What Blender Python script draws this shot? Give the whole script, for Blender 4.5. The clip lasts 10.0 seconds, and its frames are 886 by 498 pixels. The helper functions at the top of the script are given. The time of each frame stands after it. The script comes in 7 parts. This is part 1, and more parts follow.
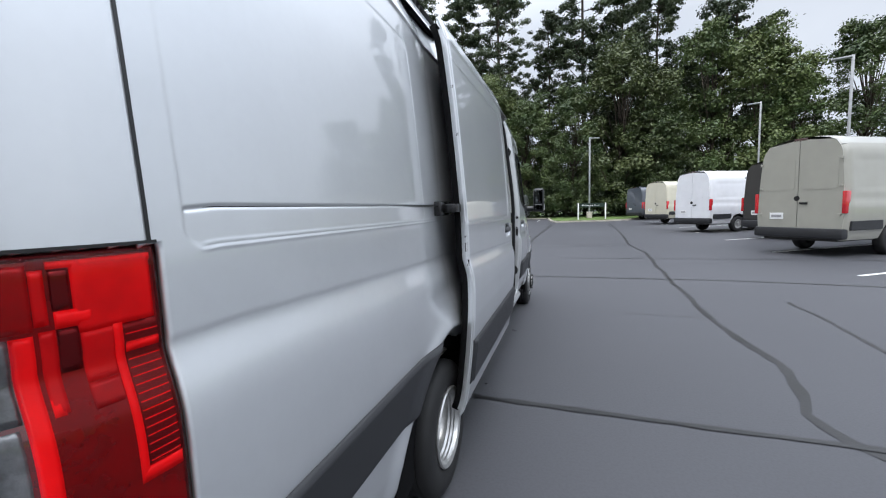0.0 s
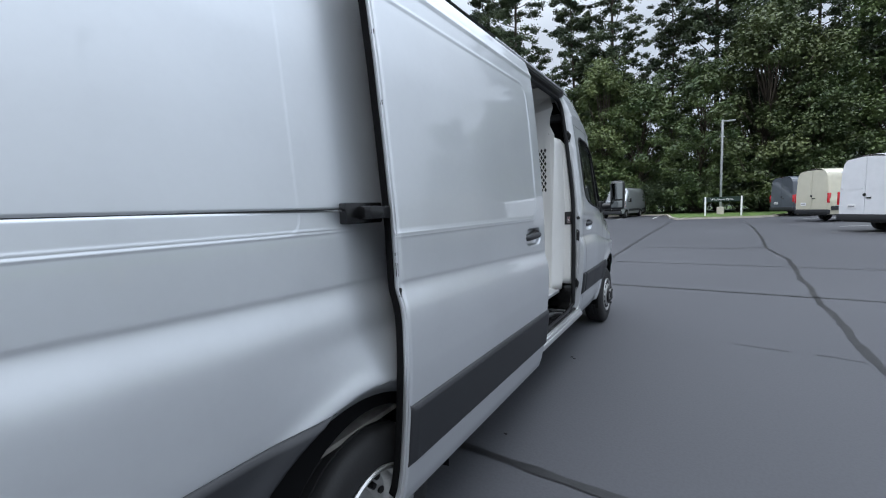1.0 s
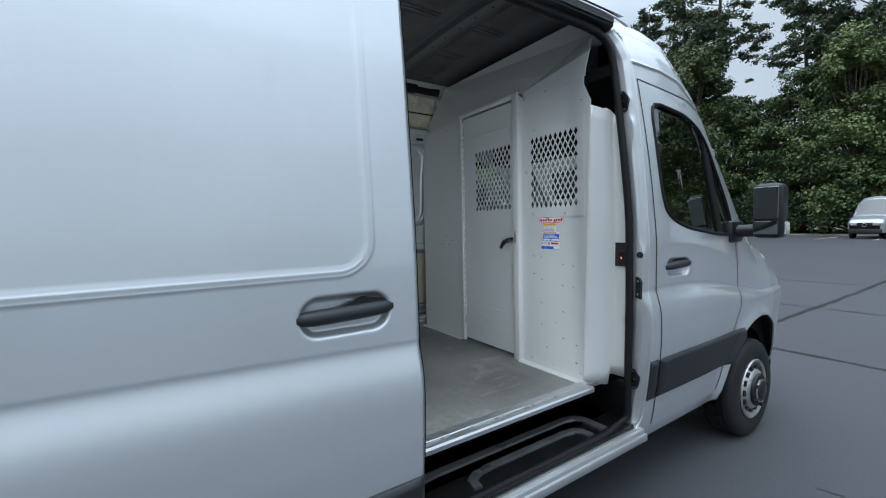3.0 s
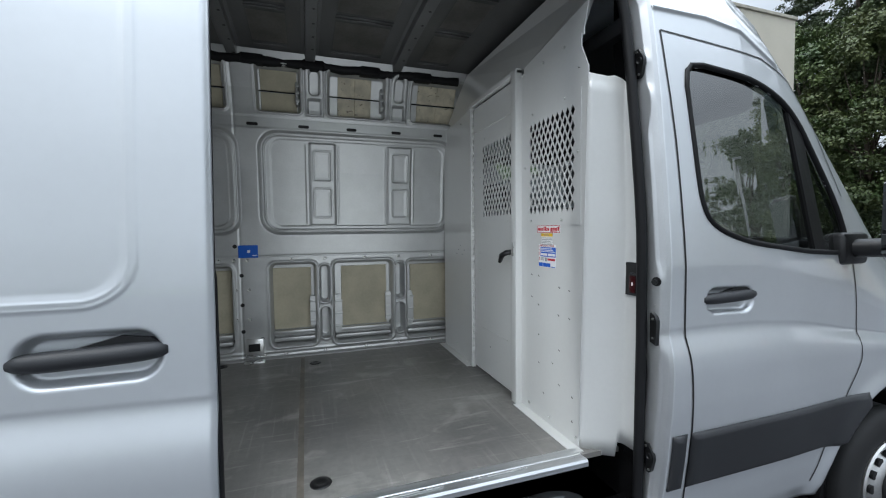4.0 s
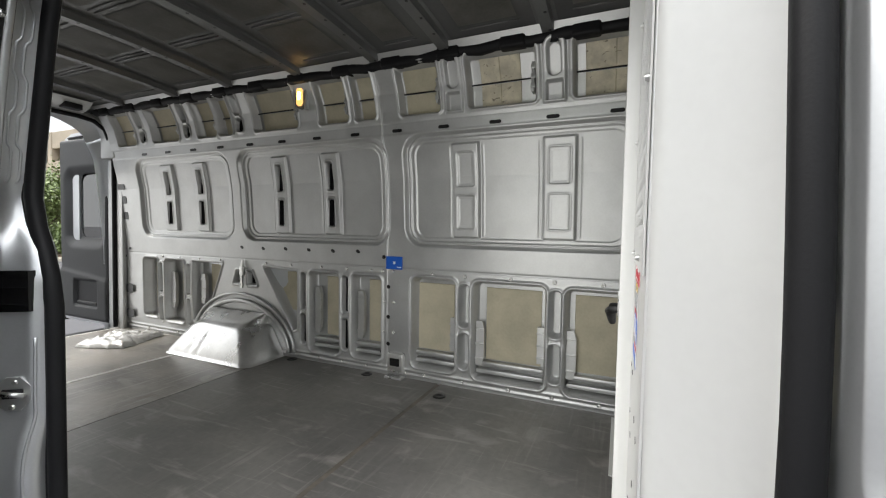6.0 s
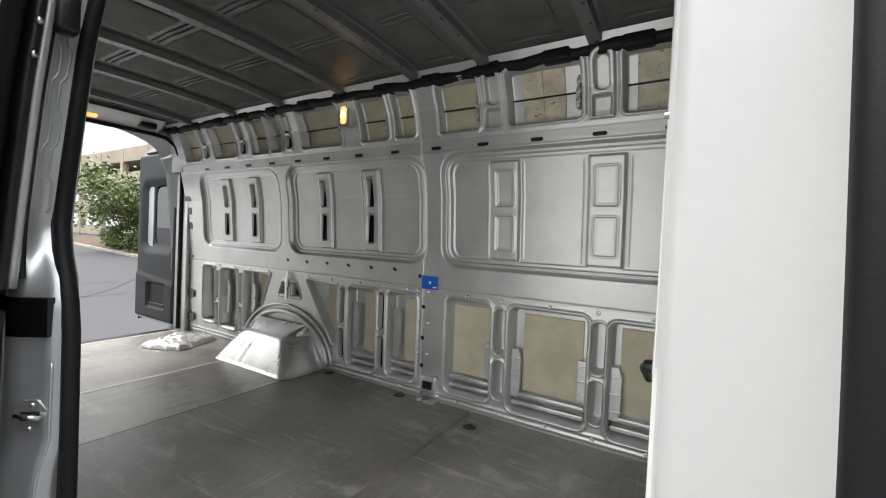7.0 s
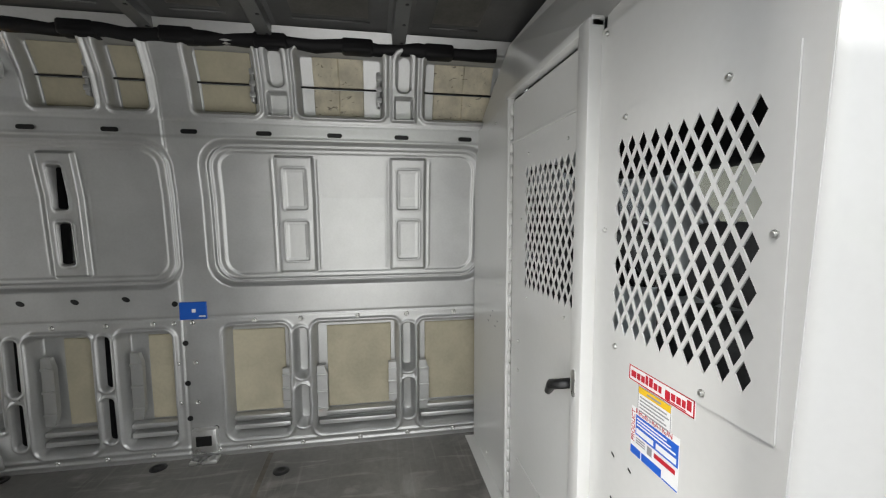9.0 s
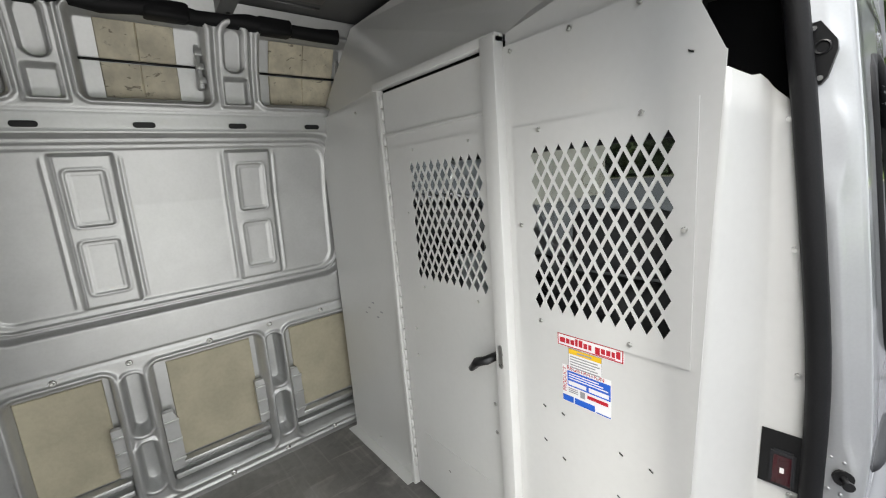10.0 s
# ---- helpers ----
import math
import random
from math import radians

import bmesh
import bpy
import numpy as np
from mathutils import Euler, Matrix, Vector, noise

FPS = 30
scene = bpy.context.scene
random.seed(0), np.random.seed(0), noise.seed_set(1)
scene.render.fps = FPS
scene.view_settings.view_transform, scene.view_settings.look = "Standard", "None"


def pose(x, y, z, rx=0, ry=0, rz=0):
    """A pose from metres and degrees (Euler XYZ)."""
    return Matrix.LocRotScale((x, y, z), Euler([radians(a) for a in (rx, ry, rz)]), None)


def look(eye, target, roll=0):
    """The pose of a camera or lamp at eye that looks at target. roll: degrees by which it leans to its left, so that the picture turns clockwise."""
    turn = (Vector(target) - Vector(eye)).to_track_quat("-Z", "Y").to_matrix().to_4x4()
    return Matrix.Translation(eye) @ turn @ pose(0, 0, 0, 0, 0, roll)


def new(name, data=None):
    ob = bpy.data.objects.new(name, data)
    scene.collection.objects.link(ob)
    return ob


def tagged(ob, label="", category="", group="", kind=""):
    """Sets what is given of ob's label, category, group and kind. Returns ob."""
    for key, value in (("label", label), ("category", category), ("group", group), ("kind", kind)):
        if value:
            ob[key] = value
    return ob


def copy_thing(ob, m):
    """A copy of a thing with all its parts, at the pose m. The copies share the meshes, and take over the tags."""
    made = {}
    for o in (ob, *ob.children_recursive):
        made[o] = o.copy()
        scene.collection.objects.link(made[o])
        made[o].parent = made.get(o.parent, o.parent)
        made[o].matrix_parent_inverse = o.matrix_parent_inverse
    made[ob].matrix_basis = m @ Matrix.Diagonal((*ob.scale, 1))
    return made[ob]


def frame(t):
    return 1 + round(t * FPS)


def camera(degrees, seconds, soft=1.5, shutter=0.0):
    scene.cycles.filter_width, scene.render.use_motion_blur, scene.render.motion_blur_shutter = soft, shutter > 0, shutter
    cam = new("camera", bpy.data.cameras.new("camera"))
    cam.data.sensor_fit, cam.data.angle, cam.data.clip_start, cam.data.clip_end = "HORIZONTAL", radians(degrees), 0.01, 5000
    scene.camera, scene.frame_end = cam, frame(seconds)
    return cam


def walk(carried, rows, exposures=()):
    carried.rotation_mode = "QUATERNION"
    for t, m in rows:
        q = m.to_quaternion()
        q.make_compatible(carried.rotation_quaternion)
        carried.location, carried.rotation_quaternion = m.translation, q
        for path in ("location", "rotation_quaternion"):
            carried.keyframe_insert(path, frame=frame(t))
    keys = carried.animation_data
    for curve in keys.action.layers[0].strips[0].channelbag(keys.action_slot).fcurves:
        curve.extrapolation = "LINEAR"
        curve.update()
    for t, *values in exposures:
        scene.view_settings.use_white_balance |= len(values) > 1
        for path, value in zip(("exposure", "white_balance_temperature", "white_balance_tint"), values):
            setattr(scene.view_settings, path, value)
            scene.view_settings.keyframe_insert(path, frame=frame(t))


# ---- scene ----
cam = camera(94.8, 10.0, 1.15)
PATH = [  # seconds, eye, yaw, pitch, roll
    (0.0, 1.615, -0.399, 1.527, 17.63, -5.57, -1.76),
    (0.5, 1.855, 0.063, 1.505, 25.62, -5.42, -2.32),
    (1.0, 1.998, 0.55, 1.532, 32.55, -5.54, -2.23),
    (1.5, 2.059, 1.118, 1.562, 38.72, -5.32, -2.23),
    (2.0, 2.136, 1.645, 1.575, 44.41, -5.22, -1.97),
    (2.5, 2.147, 2.174, 1.569, 50.33, -4.29, -1.69),
    (4.0, 2.091, 3.444, 1.589, 71.36, -2.65, -0.61),
    (4.5, 1.987, 3.794, 1.616, 80.66, -2.94, -0.72),
    (5.0, 1.883, 4.097, 1.648, 91.27, -2.86, 0.04),
    (5.5, 1.607, 4.299, 1.65, 103.18, -3.03, 0.35),
    (6.0, 1.404, 4.427, 1.662, 113.58, -2.28, 1.16),
    (7.5, 1.266, 4.486, 1.787, 121.7, -1.28, 2.75),
    (8.0, 1.315, 4.29, 1.836, 112.1, -1.44, 2.51),
    (8.5, 1.308, 4.111, 1.887, 96.77, -2.77, 1.56),
    (9.0, 1.2, 3.932, 1.917, 80.2, -4.87, -0.13),
    (9.5, 1.116, 3.749, 1.966, 63.96, -7.61, -2.6),
    (10.0, 1.055, 3.618, 2.029, 51.49, -10.37, -4.39),
]
walk(cam, [(t, pose(x, y, z) @ pose(0, 0, 0, 0, 0, yaw) @ pose(0, 0, 0, 90 + pitch, 0, 0) @ pose(0, 0, 0, 0, 0, roll)) for t, x, y, z, yaw, pitch, roll in PATH],
     [(0.0, 0.36, 6250, 10), (1.0, 0.14, 6000, 8), (1.5, 0.18, 6000, 7), (2.0, 0.14, 5950, 6), (2.5, 0.02, 5750, 3), (4.0, 0.27, 6150, 6), (4.6, 0.71, 6850, 9), (5.5, 0.92, 6950, 9), (7.5, 0.99, 6880, 9), (10.0, 1.06, 6900, 9)])

# ---- world, sun ----
SUN_EL, SUN_ROT = radians(58), radians(205)
world = bpy.data.worlds.new("overcast")
scene.world = world
world.use_nodes = True
wn, wl = world.node_tree.nodes, world.node_tree.links
wn.clear()
w_out = wn.new("ShaderNodeOutputWorld")
w_bg = wn.new("ShaderNodeBackground")
w_sky = wn.new("ShaderNodeTexSky")
w_sky.sky_type = "NISHITA"
w_sky.sun_disc = False
w_sky.sun_elevation, w_sky.sun_rotation = SUN_EL, SUN_ROT
w_sky.dust_density = 4.0
w_co = wn.new("ShaderNodeTexCoord")
w_noise = wn.new("ShaderNodeTexNoise")
w_noise.inputs["Scale"].default_value = 2.2
w_noise.inputs["Detail"].default_value = 5.0
w_ramp = wn.new("ShaderNodeValToRGB")
w_ramp.color_ramp.elements[0].position, w_ramp.color_ramp.elements[0].color = 0.3, (6.4, 6.9, 7.7, 1)
w_ramp.color_ramp.elements[1].position, w_ramp.color_ramp.elements[1].color = 0.7, (8.6, 8.9, 9.4, 1)
w_mix = wn.new("ShaderNodeMix")
w_mix.data_type = "RGBA"
w_mix.inputs[0].default_value = 0.88
wl.new(w_co.outputs["Generated"], w_noise.inputs["Vector"])
wl.new(w_noise.outputs["Fac"], w_ramp.inputs["Fac"])
wl.new(w_sky.outputs["Color"], w_mix.inputs[6])
wl.new(w_ramp.outputs["Color"], w_mix.inputs[7])
# overcast: the zenith is brighter than the horizon
w_sep = wn.new("ShaderNodeSeparateXYZ")
w_up = wn.new("ShaderNodeMapRange")
w_up.inputs["From Min"].default_value, w_up.inputs["From Max"].default_value = 0.36, 0.95
w_up.inputs["To Min"].default_value, w_up.inputs["To Max"].default_value = 0.60, 2.5
w_mul = wn.new("ShaderNodeVectorMath")
w_mul.operation = "SCALE"
wl.new(w_co.outputs["Generated"], w_sep.inputs["Vector"])
wl.new(w_sep.outputs["Z"], w_up.inputs["Value"])
wl.new(w_mix.outputs[2], w_mul.inputs[0])
wl.new(w_up.outputs["Result"], w_mul.inputs["Scale"])
wl.new(w_mul.outputs["Vector"], w_bg.inputs["Color"])
w_bg.inputs["Strength"].default_value = 0.14
wl.new(w_bg.outputs["Background"], w_out.inputs["Surface"])

sun = new("sun", bpy.data.lights.new("sun", "SUN"))
sun.data.energy, sun.data.angle, sun.data.color = 0.9, radians(25), (1.0, 0.96, 0.9)
sun.matrix_world = look((0, 0, 30), (0 - 18 * math.sin(SUN_ROT) * -1, 18 * math.cos(SUN_ROT) * -1, 30 - 18 * math.tan(SUN_EL)))


def daylight(name, at, towards, wide, high, power):
    """The sky's light that comes in by an opening."""
    o = new(name, bpy.data.lights.new(name, "AREA"))
    o.data.shape, o.data.size, o.data.size_y, o.data.energy = "RECTANGLE", wide, high, power
    o.data.color = (0.97, 0.985, 1.0)
    o.matrix_world = look(at, towards)
    return o


daylight("side_door_daylight", (0.735, 3.80, 1.38), (-0.9, 3.80, 1.30), 1.1, 1.55, 4.6)
daylight("rear_door_daylight", (0.0, -0.05, 1.40), (0.0, 3.0, 1.30), 1.6, 1.4, 3.5)


# ---- materials ----
def mat(name, base, rough=0.5, metal=0.0, vary=0.12, scale=3.0, fine=60.0, bump=0.05, coat=0.0, rvary=0.08, second=None, spec=0.5, trans=0.0, emit=0.0, stretch=None, per_ob=0.0, bumpd=0.004):
    """A surface whose colour wanders at two scales, with fine relief."""
    m = bpy.data.materials.new(name)
    m.use_nodes = True
    n, l = m.node_tree.nodes, m.node_tree.links
    b = n["Principled BSDF"]
    b.inputs["Roughness"].default_value, b.inputs["Metallic"].default_value = rough, metal
    b.inputs["Coat Weight"].default_value, b.inputs["Coat Roughness"].default_value = coat, 0.03
    b.inputs["Specular IOR Level"].default_value = spec
    b.inputs["Coat IOR"].default_value = 1.65
    b.inputs["Transmission Weight"].default_value = trans
    co = n.new("ShaderNodeTexCoord")
    src = co.outputs["Object"]
    if stretch:
        mp = n.new("ShaderNodeMapping")
        mp.inputs["Scale"].default_value = stretch
        l.new(src, mp.inputs["Vector"])
        src = mp.outputs["Vector"]
    big, small = n.new("ShaderNodeTexNoise"), n.new("ShaderNodeTexNoise")
    for node, s, d in ((big, scale, 4.0), (small, fine, 3.0)):
        node.inputs["Scale"].default_value, node.inputs["Detail"].default_value = s, d
        l.new(src, node.inputs["Vector"])
    ramp = n.new("ShaderNodeValToRGB")
    two = second or tuple(min(1, c * (1 + vary)) for c in base)
    one = base if second else tuple(c * (1 - vary) for c in base)
    ramp.color_ramp.elements[0].position, ramp.color_ramp.elements[0].color = 0.35, (*one, 1)
    ramp.color_ramp.elements[1].position, ramp.color_ramp.elements[1].color = 0.65, (*two, 1)
    l.new(big.outputs["Fac"], ramp.inputs["Fac"])
    mix = n.new("ShaderNodeMix")
    mix.data_type, mix.blend_type = "RGBA", "MULTIPLY"
    mix.inputs[0].default_value = min(1.0, vary * 2)
    sr = n.new("ShaderNodeValToRGB")
    sr.color_ramp.elements[0].position, sr.color_ramp.elements[0].color = 0.3, (0.7, 0.7, 0.7, 1)
    sr.color_ramp.elements[1].position = 0.6
    l.new(small.outputs["Fac"], sr.inputs["Fac"])
    l.new(ramp.outputs["Color"], mix.inputs[6])
    l.new(sr.outputs["Color"], mix.inputs[7])
    out = mix.outputs[2]
    if per_ob:
        info = n.new("ShaderNodeObjectInfo")
        hsv = n.new("ShaderNodeHueSaturation")
        mr = n.new("ShaderNodeMapRange")
        mr.inputs["To Min"].default_value, mr.inputs["To Max"].default_value = 1 - per_ob, 1 + per_ob
        l.new(info.outputs["Random"], mr.inputs["Value"])
        l.new(mr.outputs["Result"], hsv.inputs["Value"])
        l.new(out, hsv.inputs["Color"])
        out = hsv.outputs["Color"]
    l.new(out, b.inputs["Base Color"])
    if rvary:
        rr = n.new("ShaderNodeMapRange")
        rr.inputs["To Min"].default_value, rr.inputs["To Max"].default_value = max(0, rough - rvary), min(1, rough + rvary)
        l.new(big.outputs["Fac"], rr.inputs["Value"])
        l.new(rr.outputs["Result"], b.inputs["Roughness"])
    if bump:
        bp = n.new("ShaderNodeBump")
        bp.inputs["Strength"].default_value, bp.inputs["Distance"].default_value = bump, bumpd
        l.new(small.outputs["Fac"], bp.inputs["Height"])
        l.new(bp.outputs["Normal"], b.inputs["Normal"])
    if emit:
        b.inputs["Emission Color"].default_value = (*base, 1)
        b.inputs["Emission Strength"].default_value = emit
    return m


PAINT = mat("silver_paint", (0.64, 0.66, 0.68), 0.40, 0.62, vary=0.02, fine=40, bump=0, coat=1.0, rvary=0.02)
INNER = mat("inner_silver_sheet", (0.52, 0.525, 0.52), 0.41, 0.66, vary=0.07, scale=5, fine=90, bump=0.04, rvary=0.1)
JAMBM = mat("pillar_silver", (0.56, 0.57, 0.578), 0.36, 0.74, vary=0.05, scale=5, fine=200, bump=0.02, coat=0.5)
HOUSING = mat("bare_galvanised_sheet", (0.70, 0.70, 0.69), 0.30, 0.85, vary=0.08, scale=7, fine=60, bump=0.04, rvary=0.12)
# Roof sheet and bows toned darker than the walls for the dim light overhead.
ROOFIN = mat("dimmed_roof_sheet", (0.135, 0.135, 0.134), 0.42, 0.45, vary=0.1, scale=4, fine=70, bump=0.04)
BOWM = mat("dimmed_bow_sheet", (0.195, 0.197, 0.196), 0.40, 0.6, vary=0.08, scale=5, fine=90, bump=0.04)
WHITE = mat("white_powder_coat", (0.62, 0.62, 0.605), 0.3, 0.0, vary=0.03, scale=2, fine=60, bump=0.015, coat=0.25, rvary=0.05)
PLASTIC = mat("dark_grey_plastic", (0.019, 0.020, 0.023), 0.5, 0.0, vary=0.12, fine=500, bump=0.15)
BLACKP = mat("black_plastic", (0.0075, 0.0075, 0.008), 0.36, 0.0, vary=0.2, fine=300, bump=0.1)
RUBBER = mat("black_rubber", (0.010, 0.010, 0.011), 0.55, 0.0, vary=0.2, fine=250, bump=0.1)
RUBBER.node_tree.nodes["Principled BSDF"].inputs["Specular IOR Level"].default_value = 0.22
TYRE = mat("tyre_rubber", (0.009, 0.009, 0.0095), 0.7, 0.0, vary=0.25, scale=12, fine=120, bump=0.2)
RIM = mat("silver_wheel_steel", (0.50, 0.50, 0.49), 0.35, 0.8, vary=0.15, scale=14, fine=120, bump=0.05)


def floor_mat(name, dark, light, streak, rough):
    """Worn vinyl: blotches, fine scratches along and across, uneven gloss."""
    m = mat(name, dark, rough, 0.0, vary=0.2, scale=1.6, fine=40, bump=0.12, rvary=0.14, second=light)
    n, l = m.node_tree.nodes, m.node_tree.links
    b = n["Principled BSDF"]
    co = n.new("ShaderNodeTexCoord")
    prev = b.inputs["Base Color"].links[0].from_socket
    b.inputs["Specular IOR Level"].default_value = 0.38
    for sc, lo, hi, amt in (((12.0, 1.6, 1.0), 0.60, 0.74, streak * 0.8), ((1.6, 9.0, 1.0), 0.64, 0.78, streak * 0.35), ((3.0, 2.2, 1.0), 0.60, 0.72, streak * 0.7), ((34.0, 3.5, 1.0), 0.60, 0.72, max(0, streak - 0.4) * 1.2)):
        mp, nz, rp, mx = n.new("ShaderNodeMapping"), n.new("ShaderNodeTexNoise"), n.new("ShaderNodeMapRange"), n.new("ShaderNodeMix")
        mp.inputs["Scale"].default_value = sc
        mp.inputs["Rotation"].default_value = (0, 0, 0.12)
        nz.inputs["Scale"].default_value, nz.inputs["Detail"].default_value, nz.inputs["Distortion"].default_value = 2.2, 6.0, 0.6
        rp.inputs["From Min"].default_value, rp.inputs["From Max"].default_value, rp.inputs["To Max"].default_value = lo, hi, amt
        mx.data_type = "RGBA"
        mx.inputs[7].default_value = (0.40, 0.385, 0.355, 1)
        l.new(co.outputs["Object"], mp.inputs["Vector"])
        l.new(mp.outputs["Vector"], nz.inputs["Vector"])
        l.new(nz.outputs["Fac"], rp.inputs["Value"])
        l.new(rp.outputs["Result"], mx.inputs[0])
        l.new(prev, mx.inputs[6])
        prev = mx.outputs[2]
    l.new(prev, b.inputs["Base Color"])
    return m


def scratched(m, turn, amount):
    """Adds bundles of fine pale scratches, in patches, and brownish rubbed spots."""
    n, l = m.node_tree.nodes, m.node_tree.links
    b = n["Principled BSDF"]
    prev = b.inputs["Base Color"].links[0].from_socket
    co = n.new("ShaderNodeTexCoord")
    for k, (sc, fine, lo, hi, col, amt) in enumerate((((2.2, 46.0, 1.0), 1.0, 0.57, 0.66, (0.42, 0.40, 0.37, 1), amount), ((1.4, 70.0, 1.0), 1.0, 0.60, 0.66, (0.50, 0.48, 0.45, 1), amount * 0.8), ((2.6, 3.4, 1.0), 2.0, 0.60, 0.74, (0.16, 0.115, 0.085, 1), amount * 0.7))):
        mp = n.new("ShaderNodeMapping")
        mp.inputs["Rotation"].default_value = (0, 0, radians(turn + 17 * k))
        mp.inputs["Scale"].default_value = sc
        mp.inputs["Location"].default_value = (3.1 * k, 1.7 * k, 0)
        nz, mk, r1, r2 = n.new("ShaderNodeTexNoise"), n.new("ShaderNodeTexNoise"), n.new("ShaderNodeMapRange"), n.new("ShaderNodeMapRange")
        nz.inputs["Scale"].default_value, nz.inputs["Detail"].default_value = fine, 3.0
        mk.inputs["Scale"].default_value, mk.inputs["Detail"].default_value = 1.9 + k, 2.0
        r1.inputs["From Min"].default_value, r1.inputs["From Max"].default_value = lo, hi
        r2.inputs["From Min"].default_value, r2.inputs["From Max"].default_value = 0.46, 0.62
        ml, mx = n.new("ShaderNodeMath"), n.new("ShaderNodeMix")
        ml.operation = "MULTIPLY"
        am = n.new("ShaderNodeMath")
        am.operation = "MULTIPLY"
        am.inputs[1].default_value = amt
        mx.data_type = "RGBA"
        mx.inputs[7].default_value = col
        l.new(co.outputs["Object"], mp.inputs["Vector"])
        l.new(mp.outputs["Vector"], nz.inputs["Vector"])
        l.new(co.outputs["Object"], mk.inputs["Vector"])
        l.new(nz.outputs["Fac"], r1.inputs["Value"])
        l.new(mk.outputs["Fac"], r2.inputs["Value"])
        l.new(r1.outputs["Result"], ml.inputs[0])
        l.new(r2.outputs["Result"], ml.inputs[1])
        l.new(ml.outputs[0], am.inputs[0])
        l.new(am.outputs[0], mx.inputs[0])
        l.new(prev, mx.inputs[6])
        prev = mx.outputs[2]
    l.new(prev, b.inputs["Base Color"])
    return m


FLOORV = floor_mat("grey_vinyl_floor", (0.110, 0.106, 0.100), (0.21, 0.201, 0.187), 0.50, 0.40)
FLOORS = floor_mat("scuffed_vinyl_floor", (0.15, 0.140, 0.127), (0.42, 0.392, 0.350), 0.95, 0.34)
scratched(FLOORV, 35, 0.14)
scratched(FLOORS, 20, 0.75)
BEIGE = mat("beige_damping_pad", (0.47, 0.43, 0.32), 0.75, 0.0, vary=0.1, scale=6, fine=60, bump=0.2)
BEIGEW = mat("wrinkled_beige_pad", (0.60, 0.545, 0.42), 0.6, 0.0, vary=0.16, scale=14, fine=24, bump=0.8, bumpd=0.01)


def flecked(m):
    """Adds short dark torn flecks to a pad."""
    n, l = m.node_tree.nodes, m.node_tree.links
    b = n["Principled BSDF"]
    prev = b.inputs["Base Color"].links[0].from_socket
    co, mp, nz, rp, mx = n.new("ShaderNodeTexCoord"), n.new("ShaderNodeMapping"), n.new("ShaderNodeTexNoise"), n.new("ShaderNodeMapRange"), n.new("ShaderNodeMix")
    mp.inputs["Scale"].default_value = (1.0, 26.0, 58.0)
    nz.inputs["Scale"].default_value, nz.inputs["Detail"].default_value, nz.inputs["Distortion"].default_value = 1.0, 3.0, 0.9
    rp.inputs["From Min"].default_value, rp.inputs["From Max"].default_value, rp.inputs["To Max"].default_value = 0.63, 0.70, 0.85
    mx.data_type = "RGBA"
    mx.inputs[7].default_value = (0.17, 0.14, 0.10, 1)
    l.new(co.outputs["Object"], mp.inputs["Vector"])
    l.new(mp.outputs["Vector"], nz.inputs["Vector"])
    l.new(nz.outputs["Fac"], rp.inputs["Value"])
    l.new(rp.outputs["Result"], mx.inputs[0])
    l.new(prev, mx.inputs[6])
    l.new(mx.outputs[2], b.inputs["Base Color"])


flecked(BEIGEW)
CAVITY = mat("cavity_sheet", (0.20, 0.20, 0.19), 0.5, 0.3, vary=0.15)
STEEL = mat("bright_zinc", (0.62, 0.62, 0.6), 0.28, 0.95, vary=0.15, scale=20)
ALU = mat("aluminium_edge", (0.66, 0.67, 0.68), 0.3, 0.9, vary=0.08, stretch=(30, 1, 30))
BLUE = mat("blue_label_plate", (0.004, 0.10, 0.50), 0.4, 0.0, vary=0.05)
ASPHALT = mat("asphalt", (0.056, 0.057, 0.064), 0.68, 0.0, vary=0.2, scale=0.12, fine=55, bump=0.35, rvary=0.06, second=(0.073, 0.074, 0.082), spec=0.4)
SEALANT = mat("crack_sealant", (0.016, 0.016, 0.017), 0.45, 0.0, vary=0.3, scale=4, fine=40, bump=0.2)
LINE = mat("white_line_paint", (0.68, 0.68, 0.66), 0.6, 0.0, vary=0.2, scale=3, fine=30, bump=0.1)
GRASS = mat("grass", (0.10, 0.16, 0.035), 0.8, 0.0, vary=0.35, scale=0.8, fine=14, bump=0.6)
CONCRETE = mat("concrete_kerb", (0.42, 0.39, 0.33), 0.8, 0.0, vary=0.18, scale=1.2, fine=30, bump=0.2)
BARK = mat("bark", (0.075, 0.058, 0.045), 0.9, 0.0, vary=0.35, scale=6, fine=30, bump=0.6, stretch=(1, 1, 0.2))
LEAF_A = mat("leaves", (0.046, 0.080, 0.024), 0.5, 0.0, vary=0.4, scale=0.5, fine=6, bump=0, per_ob=0.25, second=(0.115, 0.155, 0.05))
# Undergrowth green darkened in the colour for the deep shade under the canopy.
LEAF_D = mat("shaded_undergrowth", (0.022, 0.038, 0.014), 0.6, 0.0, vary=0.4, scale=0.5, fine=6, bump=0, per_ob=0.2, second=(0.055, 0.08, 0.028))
LEAF_B = mat("leaves_yellowish", (0.060, 0.092, 0.026), 0.55, 0.0, vary=0.4, scale=0.5, fine=6, bump=0, per_ob=0.25, second=(0.135, 0.165, 0.055))
NEEDLE = mat("pine_needles", (0.034, 0.056, 0.028), 0.6, 0.0, vary=0.4, scale=0.5, fine=6, bump=0, per_ob=0.2, second=(0.085, 0.112, 0.05))
POLE = mat("galvanised_pole", (0.40, 0.41, 0.42), 0.5, 0.5, vary=0.1)
GARAGE = mat("garage_concrete", (0.48, 0.41, 0.32), 0.85, 0.0, vary=0.12, scale=0.35, fine=5, bump=0.15)
